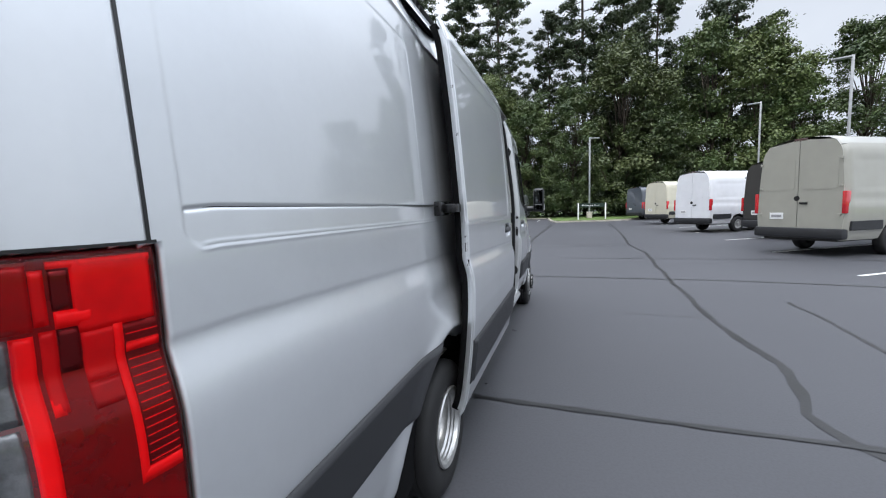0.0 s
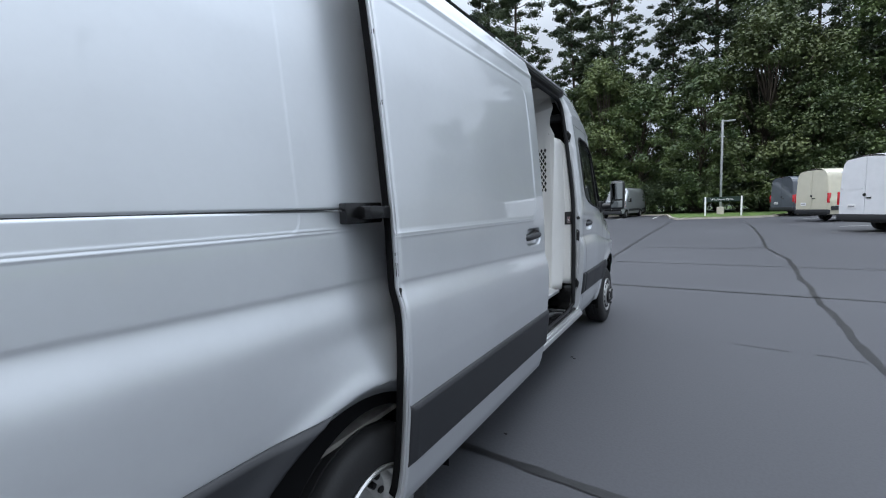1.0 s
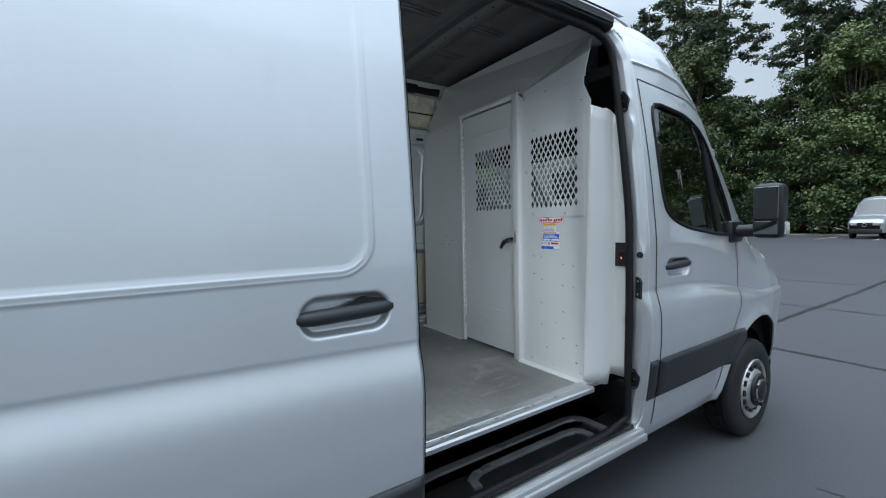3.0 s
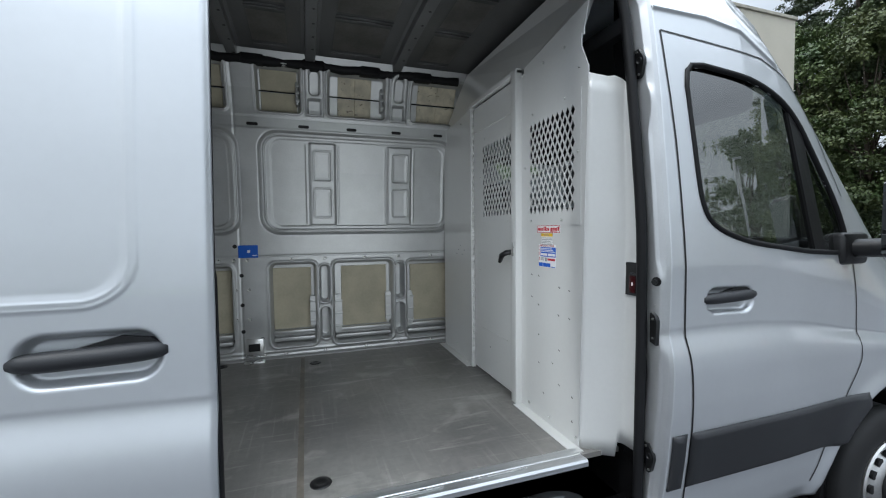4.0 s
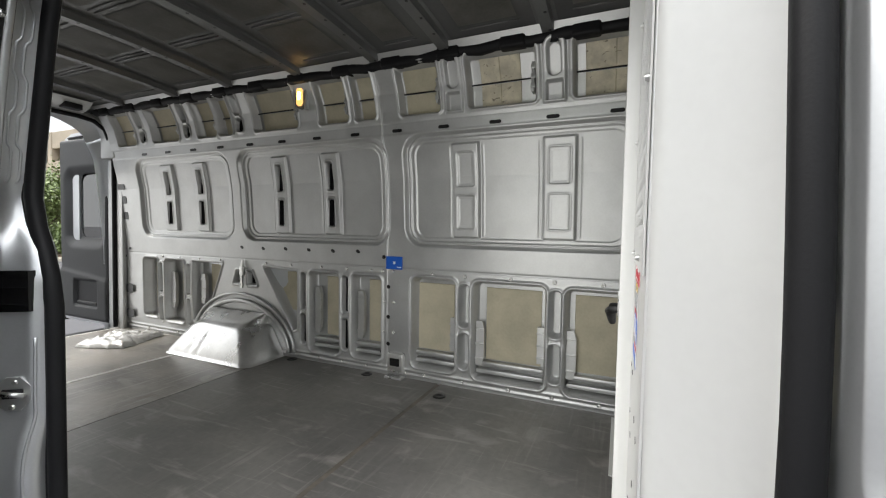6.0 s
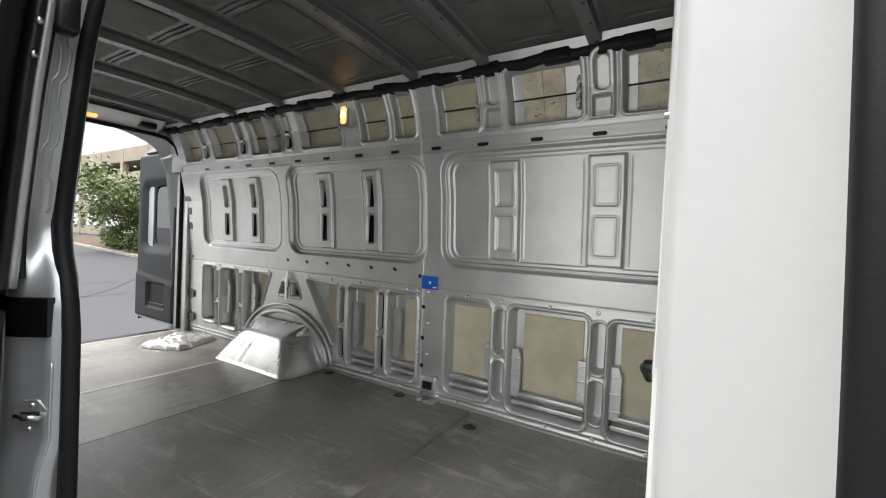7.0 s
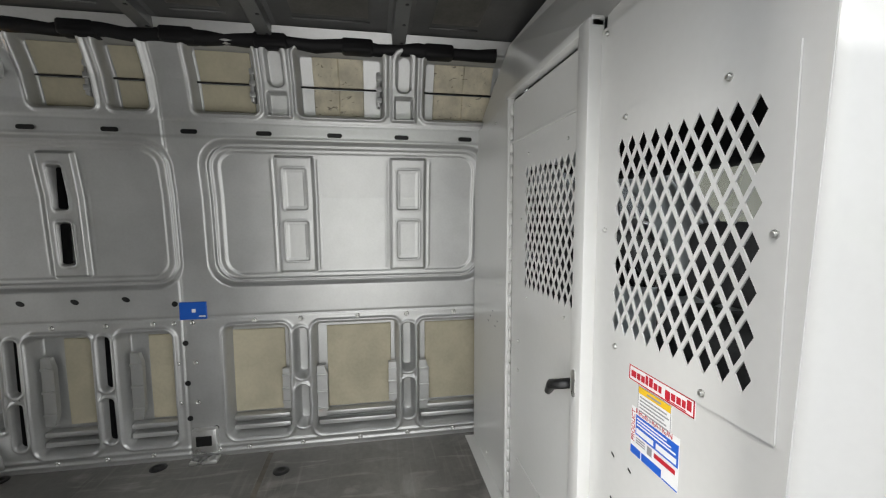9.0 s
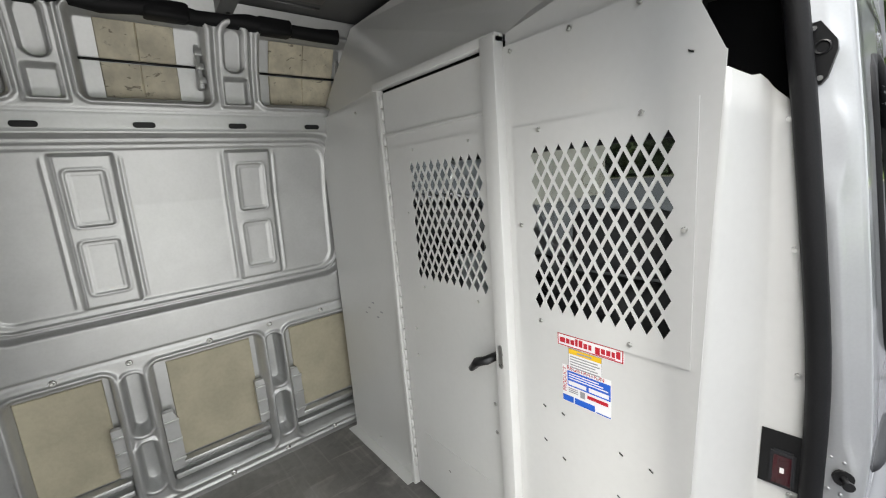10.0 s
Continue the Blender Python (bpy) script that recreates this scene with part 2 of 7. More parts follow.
STUCCO = mat("beige_stucco", (0.56, 0.52, 0.44), 0.85, 0.0, vary=0.06, scale=0.3, fine=12, bump=0.15)
DARKIN = mat("dark_interior", (0.02, 0.02, 0.022), 0.7, 0.0, vary=0.2)
SEATF = mat("grey_seat_cloth", (0.05, 0.052, 0.055), 0.85, 0.0, vary=0.2, fine=120, bump=0.3)
RED = mat("red_lens", (0.52, 0.006, 0.014), 0.12, 0.0, vary=0.1, scale=20, bump=0, coat=1.0, rvary=0)
REDB = mat("bright_red_lens", (0.95, 0.014, 0.025), 0.15, 0.0, vary=0.06, scale=20, bump=0, coat=1.0, rvary=0)
REDM = mat("middle_red_lens", (0.13, 0.002, 0.005), 0.12, 0.0, vary=0.35, scale=9, bump=0, coat=1.0, rvary=0)
REDD = mat("dark_red_lens", (0.035, 0.001, 0.003), 0.12, 0.0, vary=0.2, scale=20, bump=0, coat=1.0, rvary=0)
REDU = mat("upper_red_lens", (0.72, 0.008, 0.018), 0.13, 0.0, vary=0.12, scale=14, bump=0, coat=1.0, rvary=0)
REDF = mat("shaded_red_lens", (0.30, 0.004, 0.009), 0.12, 0.0, vary=0.3, scale=9, bump=0, coat=1.0, rvary=0)
REDG = mat("maroon_lens", (0.075, 0.0015, 0.004), 0.12, 0.0, vary=0.3, scale=16, bump=0, coat=1.0, rvary=0)
CLEARD = mat("clear_fluted_lens", (0.11, 0.113, 0.117), 0.16, 0.2, vary=0.45, scale=22, bump=0.3, bumpd=0.01, coat=1.0)
CLEARL = mat("clear_lens", (0.55, 0.55, 0.55), 0.1, 0.4, vary=0.2, scale=30, bump=0.1, coat=1.0)
BAG = mat("clear_plastic_wrap", (0.75, 0.75, 0.74), 0.15, 0.0, vary=0.1, scale=20, fine=40, bump=0.5, coat=0.6)
STRIP = mat("pale_joint_strip", (0.85, 0.84, 0.80), 0.4, 0.0, vary=0.1, scale=10)
SIGNG = mat("dark_green_sign", (0.012, 0.03, 0.02), 0.5, 0.0, vary=0.1)
STK_W = mat("white_sticker", (0.8, 0.8, 0.8), 0.35, 0.0, vary=0.03)
STK_R = mat("red_sticker_print", (0.5, 0.015, 0.03), 0.4, 0.0, vary=0.05)
STK_B = mat("blue_sticker_print", (0.015, 0.11, 0.55), 0.4, 0.0, vary=0.05)
STK_Y = mat("yellow_sticker_print", (0.8, 0.5, 0.02), 0.4, 0.0, vary=0.05)
STK_G = mat("grey_sticker_print", (0.3, 0.3, 0.31), 0.5, 0.0, vary=0.05)
LAMPLIT = mat("lit_lamp_lens", (1.0, 0.55, 0.18), 0.4, 0.0, vary=0.02, bump=0, rvary=0, emit=0.7)
BULB = mat("glowing_bulb", (1.0, 0.66, 0.26), 0.4, 0.0, vary=0.02, bump=0, rvary=0, emit=14.0)
# Pad grey is lifted in the colour to carry a bright reflection.
STEPG = mat("grey_step_pad_sheen", (0.07, 0.072, 0.075), 0.30, 0.0, vary=0.2, scale=8, fine=200, bump=0.06)
STEPP = mat("glossy_black_step", (0.007, 0.007, 0.0075), 0.22, 0.0, vary=0.2, scale=8, fine=200, bump=0.06)
MATTE = mat("matte_black", (0.006, 0.006, 0.0065), 0.9, 0.0, vary=0.2, fine=200, bump=0.05, spec=0.08)
ROOFPAD = mat("roof_damping_square", (0.20, 0.194, 0.176), 0.5, 0.0, vary=0.2, scale=6)
TRIMG = mat("grey_moulded_trim", (0.042, 0.043, 0.045), 0.55, 0.0, vary=0.1, fine=400, bump=0.12)
LEAF_C = mat("shrub_leaves", (0.085, 0.13, 0.035), 0.5, 0.0, vary=0.35, scale=1.5, fine=12, bump=0, per_ob=0.2, second=(0.16, 0.21, 0.07))
RUSTY = mat("worn_joint", (0.125, 0.108, 0.088), 0.5, 0.0, vary=0.3, scale=8, fine=40, bump=0.2)


def glass_mat(name, tint, rough=0.0, ior=1.9):
    """Tinted see-through glass with a plain gloss."""
    m = bpy.data.materials.new(name)
    m.use_nodes = True
    n, l = m.node_tree.nodes, m.node_tree.links
    n.remove(n["Principled BSDF"])
    tr, gl, mx, fr = n.new("ShaderNodeBsdfTransparent"), n.new("ShaderNodeBsdfGlossy"), n.new("ShaderNodeMixShader"), n.new("ShaderNodeFresnel")
    tr.inputs["Color"].default_value = (*tint, 1)
    gl.inputs["Roughness"].default_value = rough
    fr.inputs["IOR"].default_value = ior
    l.new(fr.outputs["Fac"], mx.inputs["Fac"])
    l.new(tr.outputs["BSDF"], mx.inputs[1])
    l.new(gl.outputs["BSDF"], mx.inputs[2])
    l.new(mx.outputs["Shader"], n["Material Output"].inputs["Surface"])
    return m


GLASS = glass_mat("tinted_glass", (0.42, 0.46, 0.45), 0.0, 3.3)
REDGLASS = glass_mat("clear_red_lens", (1.0, 0.30, 0.31), 0.02, 1.25)


# ---- builders ----
def thing(name, at=(0, 0, 0), label="", category="", group="", kind=""):
    ob = new(name)
    ob.empty_display_size = 0.1
    ob.location = at
    return tagged(ob, label, category, group, kind)


def raw(name, verts, faces, material, parent=None, label="", smooth=False):
    """One mesh object from coordinates and faces."""
    me = bpy.data.meshes.new(name)
    used = {i: k for k, i in enumerate(sorted({int(i) for f in faces for i in f}))}
    me.from_pydata([tuple(map(float, verts[i])) for i in used], [], [tuple(used[int(i)] for i in f) for f in faces])
    me.materials.append(material)
    if smooth:
        me.shade_smooth()
    me.update()
    ob = new(name, me)
    if parent:
        ob.parent = parent
    return tagged(ob, label)


def part(name, bm, material, parent=None, label="", smooth=False, angle=None):
    """Links a bmesh as one mesh object under a thing or a part."""
    me = bpy.data.meshes.new(name)
    bmesh.ops.recalc_face_normals(bm, faces=bm.faces)
    bm.to_mesh(me)
    bm.free()
    me.materials.append(material)
    if angle is not None:
        me.shade_smooth()
        me.set_sharp_from_angle(angle=radians(angle))
    elif smooth:
        me.shade_smooth()
    ob = new(name, me)
    if parent:
        ob.parent = parent
    return tagged(ob, label)


def box(bm, lo, hi, r=0.0, seg=2, m=None):
    lo, hi = Vector(lo), Vector(hi)
    d = bmesh.ops.create_cube(bm, size=1.0)["verts"]
    c, s = (lo + hi) / 2, hi - lo
    for v in d:
        v.co = Vector((v.co.x * s.x, v.co.y * s.y, v.co.z * s.z)) + c
    if r:
        es = list({e for v in d for e in v.link_edges})
        d = list({v for f in bmesh.ops.bevel(bm, geom=es, offset=r, segments=seg, affect="EDGES", profile=0.5)["faces"] for v in f.verts} | {v for v in d if v.is_valid})
    if m is not None:
        for v in d:
            v.co = m @ v.co
    return d


def tube(bm, pts, r, n=8, caps=True):
    """A round bar along points; r a number or one radius a point."""
    pts = [Vector(p) for p in pts]
    rs = r if isinstance(r, (list, tuple)) else [r] * len(pts)
    rings = []
    up = Vector((0.123, 0.456, 0.88)).normalized()
    for i, p in enumerate(pts):
        d = (pts[min(i + 1, len(pts) - 1)] - pts[max(i - 1, 0)]).normalized()
        a = d.cross(up if abs(d.dot(up)) < 0.95 else Vector((1, 0, 0))).normalized()
        b = d.cross(a)
        rings.append([bm.verts.new(p + rs[i] * (math.cos(t) * a + math.sin(t) * b)) for t in (2 * math.pi * k / n for k in range(n))])
    for r0, r1 in zip(rings, rings[1:]):
        for k in range(n):
            bm.faces.new((r0[k], r0[(k + 1) % n], r1[(k + 1) % n], r1[k]))
    if caps:
        bm.faces.new(rings[0][::-1])
        bm.faces.new(rings[-1])


def prism(bm, pts, axis, a, b):
    """A polygon in the two other axes, drawn out along axis from a to b."""
    def mk(u, v, w):
        return {"x": (w, u, v), "y": (u, w, v), "z": (u, v, w)}[axis]
    A = [bm.verts.new(mk(u, v, a)) for u, v in pts]
    B = [bm.verts.new(mk(u, v, b)) for u, v in pts]
    n = len(pts)
    for i in range(n):
        bm.faces.new((A[i], A[(i + 1) % n], B[(i + 1) % n], B[i]))
    bm.faces.new(A[::-1])
    bm.faces.new(B)


def lathe(bm, prof, centre, axis="x", n=32):
    """Turns a profile of (radius, along) about an axis through centre."""
    c = Vector(centre)
    rings = []
    for rad, al in prof:
        ring = []
        for k in range(n):
            t = 2 * math.pi * k / n
            p = {"x": (al, rad * math.cos(t), rad * math.sin(t)), "y": (rad * math.cos(t), al, rad * math.sin(t)), "z": (rad * math.cos(t), rad * math.sin(t), al)}[axis]
            ring.append(bm.verts.new(c + Vector(p)))
        rings.append(ring)
    for r0, r1 in zip(rings, rings[1:]):
        for k in range(n):
            bm.faces.new((r0[k], r0[(k + 1) % n], r1[(k + 1) % n], r1[k]))


def rr_pts(cu, cv, hu, hv, r, n=5):
    """Corners of a rounded rectangle."""
    out = []
    for su, sv, a0 in ((1, 1, 0), (-1, 1, 90), (-1, -1, 180), (1, -1, 270)):
        for k in range(n + 1):
            t = radians(a0 + 90 * k / n)
            out.append((cu + su * (hu - r) + r * math.cos(t), cv + sv * (hv - r) + r * math.sin(t)))
    return out


def rr(Y, Z, y0, y1, z0, z1, r):
    """Signed distance to a rounded rectangle, negative inside."""
    cy, cz, hy, hz = (y0 + y1) / 2, (z0 + z1) / 2, (y1 - y0) / 2, (z1 - z0) / 2
    qy, qz = np.abs(Y - cy) - hy + r, np.abs(Z - cz) - hz + r
    return np.hypot(np.maximum(qy, 0), np.maximum(qz, 0)) + np.minimum(np.maximum(qy, qz), 0) - r


def poly_sdf(Y, Z, pts):
    """Signed distance to a polygon, negative inside."""
    d = np.full(Y.shape, 1e9)
    inside = np.zeros(Y.shape, bool)
    for (ay, az), (by, bz) in zip(pts, pts[1:] + pts[:1]):
        ey, ez = by - ay, bz - az
        t = np.clip(((Y - ay) * ey + (Z - az) * ez) / (ey * ey + ez * ez), 0, 1)
        d = np.minimum(d, np.hypot(Y - ay - t * ey, Z - az - t * ez))
        cross = ((az > Z) != (bz > Z)) & (Y < ey * (Z - az) / (ez if abs(ez) > 1e-9 else 1e-9) + ay)
        inside ^= cross
    return np.where(inside, -d, d)


def step(v, w):
    """0 to 1 as v runs from 0 to w."""
    t = np.clip(v / w, 0, 1)
    return t * t * (3 - 2 * t)


def sheet(name, ys, zs, fx, material, parent=None, label="", hole=None, thick=0.0, fz=None):
    """A pressed sheet: x = fx(y, z) on a net, with holes where hole(y, z) is negative. fz may bend the z of the net."""
    Y, Z0 = np.meshgrid(np.asarray(ys, float), np.asarray(zs, float), indexing="ij")
    Z = fz(Y, Z0) if fz else Z0.copy()
    ny, nz = Y.shape
    idx = np.arange(ny * nz).reshape(ny, nz)
    F = np.stack([idx[:-1, :-1], idx[1:, :-1], idx[1:, 1:], idx[:-1, 1:]], -1).reshape(-1, 4)
    if hole is not None:
        cell = 1.3 * max(np.max(np.diff(ys)), np.max(np.diff(zs)))
        s = -hole(Y, Z)          # positive inside the hole
        e = 1e-3
        gy, gz = (-hole(Y + e, Z) - s) / e, (-hole(Y, Z + e) - s) / e
        sf = s.reshape(-1)
        inF = sf[F]
        F = F[(inF.min(1) <= 0) & (inF.max(1) < cell)]
        used = np.zeros(ny * nz, bool)
        used[F.reshape(-1)] = True
        mv = (s > 0) & used.reshape(ny, nz)
        Y, Z = np.where(mv, Y - s * gy, Y), np.where(mv, Z - s * gz, Z)
    X = fx(Y, Z if not fz else Z0)
    V = np.stack([X, Y, Z], -1).reshape(-1, 3)
    used = np.unique(F)
    remap = np.full(len(V), -1)
    remap[used] = np.arange(len(used))
    V, F = V[used], remap[F]
    me = bpy.data.meshes.new(name)
    me.vertices.add(len(V))
    me.vertices.foreach_set("co", V.astype(np.float32).reshape(-1))
    me.loops.add(F.size)
    me.loops.foreach_set("vertex_index", F.astype(np.int32).reshape(-1))
    me.polygons.add(len(F))
    me.polygons.foreach_set("loop_start", np.arange(0, F.size, 4, dtype=np.int32))
    me.update(calc_edges=True)
    me.validate()
    me.materials.append(material)
    me.shade_smooth()
    ob = new(name, me)
    if thick:
        md = ob.modifiers.new("thickness", "SOLIDIFY")
        md.thickness, md.offset = thick, -1.0
    if parent:
        ob.parent = parent
    return tagged(ob, label)


def finer(base, *bands):
    """A net line set with closer lines in the bands (from, to, step)."""
    base = np.asarray(base)
    out = [base]
    for lo, hi, d in bands:
        out[0] = out[0][(out[0] < lo - 1e-9) | (out[0] > hi + 1e-9)]
        out.append(span(lo, hi, d))
    v = np.unique(np.concatenate(out))
    keep = [v[0]]
    for k in v[1:]:
        if k - keep[-1] > 0.0028:
            keep.append(k)
    keep[-1] = base[-1]
    return np.array(keep)


def span(a, b, d):
    return np.linspace(a, b, max(2, int(round((b - a) / d)) + 1))


# ---- the cargo van: shape ----
PROF_Z = np.array([0.40, 0.46, 0.55, 0.75, 0.95, 1.07, 1.13, 1.18, 1.222, 1.25, 1.46, 1.56, 1.80, 2.05, 2.25, 2.36, 2.40, 2.44, 2.50, 2.55])
PROF_X = np.array([0.910, 0.933, 0.951, 0.975, 0.9930, 0.9965, 0.9960, 0.9952, 0.9935, 0.9925, 0.9890, 0.984, 0.967, 0.947, 0.926, 0.912, 0.906, 0.893, 0.868, 0.842])
fine_z = np.linspace(0.40, 2.55, 4301)
fine_x = np.interp(fine_z, PROF_Z, PROF_X)
kern = np.exp(-0.5 * (np.arange(-120, 121) / 17.0) ** 2)
fine_x = np.convolve(np.pad(fine_x, 120, mode="edge"), kern / kern.sum(), mode="valid")
FLOOR_Z = 0.71


def crease_z(Y):
    """The shoulder crease falls gently towards the front."""
    return 1.340 - 0.033 * np.minimum(Y, 3.3)


def side_x(Z, Y=3.2):
    """Half width of the body at a height: the flank swells out below the shoulder crease."""
    below = np.maximum(0.0, crease_z(Y) - np.asarray(Z, float))
    cab = np.interp(Z, [0.6, 1.2, 1.45, 1.7, 2.15, 2.4], [0.006, 0.012, 0.021, 0.018, 0.006, 0.0]) * np.interp(Y, [4.2, 4.62, 5.2, 5.8], [0.0, 1.0, 1.0, 0.0])
    return np.interp(Z, fine_z, fine_x) + cab - 0.0026 * (1 - np.exp(-below / 0.006)) + 0.0246 * (1 - np.exp(-(below / 0.080) ** 2))


def roof_h(Y):
    """Height of the roof line along the van."""
    return np.interp(Y, [-0.16, -0.02, 0.2, 4.9, 5.08, 5.3, 5.42, 5.7, 6.0, 6.2, 6.5, 6.8, 6.95], [2.66, 2.74, 2.8, 2.8, 2.77, 2.62, 2.49, 2.12, 1.72, 1.50, 1.40, 1.25, 1.02])


def width_k(Y):
    return np.interp(Y, [-0.16, -0.145, -0.12, -0.08, -0.02, 0.06, 5.3, 6.0, 6.4, 6.75, 6.95], [0.90, 0.928, 0.950, 0.972, 0.990, 1.0, 1.0, 0.985, 0.96, 0.90, 0.74])


def bend_z(Y, Z):
    k = (roof_h(Y) - 1.0) / 1.8
    return np.where(Z > 1.0, 1.0 + (Z - 1.0) * k, Z)


def panel(Y, Z, y0, y1, z0, z1, r, deep, w):
    """Depth of a pressed panel with a soft rim."""
    return deep * step(-rr(Y, Z, y0, y1, z0, z1, r), w)


def arch(Y, Z, cy, ry, rz):
    k = np.hypot((Y - cy) / ry, (Z - 0.36) / rz)
    return (k - 1) * min(ry, rz)


R_AX, A_AX, F_AX = 1.62, 1.53, 6.08
SLIDE = (3.105, 4.645, 0.47, 2.60)
WIN0 = [(4.765, 2.20), (5.13, 2.17), (5.30, 2.11), (5.42, 2.02), (5.62, 1.74), (5.70, 1.58), (5.70, 1.47), (5.40, 1.485), (5.03, 1.53), (4.85, 1.59), (4.797, 1.68)]



def rounded(pts, times):
    """Cuts the corners of a polygon again and again."""
    for _ in range(times):
        out = []
        for (ay, az), (by, bz) in zip(pts, pts[1:] + pts[:1]):
            k = min(0.25, 0.05 / max(1e-6, math.hypot(by - ay, bz - az)))
            out += [(ay + (by - ay) * k, az + (bz - az) * k), (by + (ay - by) * k, bz + (az - bz) * k)]
        pts = out
    return pts


WINDOW = rounded(WIN0, 2)


def body_x(Y, Z):
    x = side_x(Z, Y)
    x = x - panel(Y, Z, 0.127, 1.36, 1.470, 2.27, 0.05, 0.0016, 0.008) * (Y < 2)
    for zc in (1.471, 1.481):
        x = x + 0.0017 * np.exp(-((Z - zc) / 0.0030) ** 2) * step(Y - 0.15, 0.03) * (Y < 1.6)
    x = x - 0.004 * np.exp(-((Z - 1.545) / 0.0035) ** 2) * (Y > 0.135) * (Y < 1.7)
    x = x - 0.044 * (np.clip(Y - 0.95, 0, 0.75) / 0.75) ** 2 * (Y < 2.4) * step(2.2 - Y, 0.3) * step(Z - 0.96, 0.16)
    for cy, ry, rz in ((A_AX, 0.60, 0.555), (F_AX, 0.52, 0.53)):
        x = x + 0.022 * np.exp(-(np.maximum(arch(Y, Z, cy, ry, rz), 0) / 0.05) ** 2) * (Z < 1.2)
    x = x + 0.010 * np.exp(-((Z - 2.385) / 0.008) ** 2) * (Y < 5.3)
    x = x - 0.024 * step(-rr(Y, Z, 4.812, 5.062, 1.268, 1.372, 0.05), 0.016)
    return x * width_k(Y)


def body_hole(Y, Z):
    h = np.minimum(arch(Y, Z, A_AX, 0.60, 0.555), arch(Y, Z, F_AX, 0.52, 0.53))
    h = np.minimum(h, rr(Y, Z, *SLIDE, 0.10))
    h = np.minimum(h, poly_sdf(Y, Z, WINDOW))
    h = np.minimum(h, rr(Y, Z, -0.4, 0.083, 0.98, 1.49, 0.012))
    return h


van = thing("cargo_van", (0, 0, 0), "silver high-roof cargo van with its side door slid open", "van")
ys_all = finer(span(-0.16, 6.95, 0.0125), (0.10, 0.22, 0.004), (1.32, 1.38, 0.004), (4.78, 5.09, 0.006))
sheet("body_side", ys_all, finer(span(0.40, 2.55, 0.0125), (1.16, 1.40, 0.006), (1.44, 1.58, 0.0032), (2.25, 2.29, 0.004), (2.36, 2.41, 0.004)), body_x, PAINT, van, "silver pressed-steel side with panel recess", body_hole, 0.012, bend_z)


def left_hole(Y, Z):
    h = np.minimum(arch(Y, Z, A_AX, 0.60, 0.555), arch(Y, Z, F_AX, 0.52, 0.53))
    return np.minimum(h, poly_sdf(Y, Z, WINDOW))


sheet("body_side", span(-0.16, 6.95, 0.03), span(0.40, 2.55, 0.03), lambda Y, Z: -body_x(Y, Z), PAINT, van, "", left_hole, 0.012, bend_z)


def roof_patch():
    """The roof with shallow ribs; the windscreen opening is left free."""
    ys, t = span(-0.16, 6.95, 0.03), np.linspace(-1, 1, 61)
    Y, T = np.meshgrid(ys, t, indexing="ij")
    X = 0.842 * np.sign(T) * np.abs(T) ** 0.85
    top = 2.55 + 0.25 * np.sqrt(np.maximum(0, 1 - np.abs(X / 0.842) ** 2.4))
    top = top + 0.006 * (np.sin(Y * 14) > 0.6) * (np.abs(X) < 0.6) * (Y < 4.6)
    Z = bend_z(Y, top)
    idx = np.arange(Y.size).reshape(Y.shape)
    F = np.stack([idx[:-1, :-1], idx[1:, :-1], idx[1:, 1:], idx[:-1, 1:]], -1)
    yc, xc = (Y[:-1, :-1] + Y[1:, 1:]) / 2, (X[:-1, :-1] + X[1:, 1:]) / 2
    screen = (yc > 5.34) & (yc < 6.16) & (np.abs(xc) < 0.77)
    V = np.stack([X * width_k(Y), Y, Z], -1).reshape(-1, 3)
    roof = raw("roof", V, F[~screen].reshape(-1, 4), PAINT, van, "silver roof", True)
    g = raw("windscreen", V + np.array([0, 0, -0.01]), F[screen].reshape(-1, 4), GLASS, van, "clear sloping glass", True)
    g.visible_shadow = False


roof_patch()

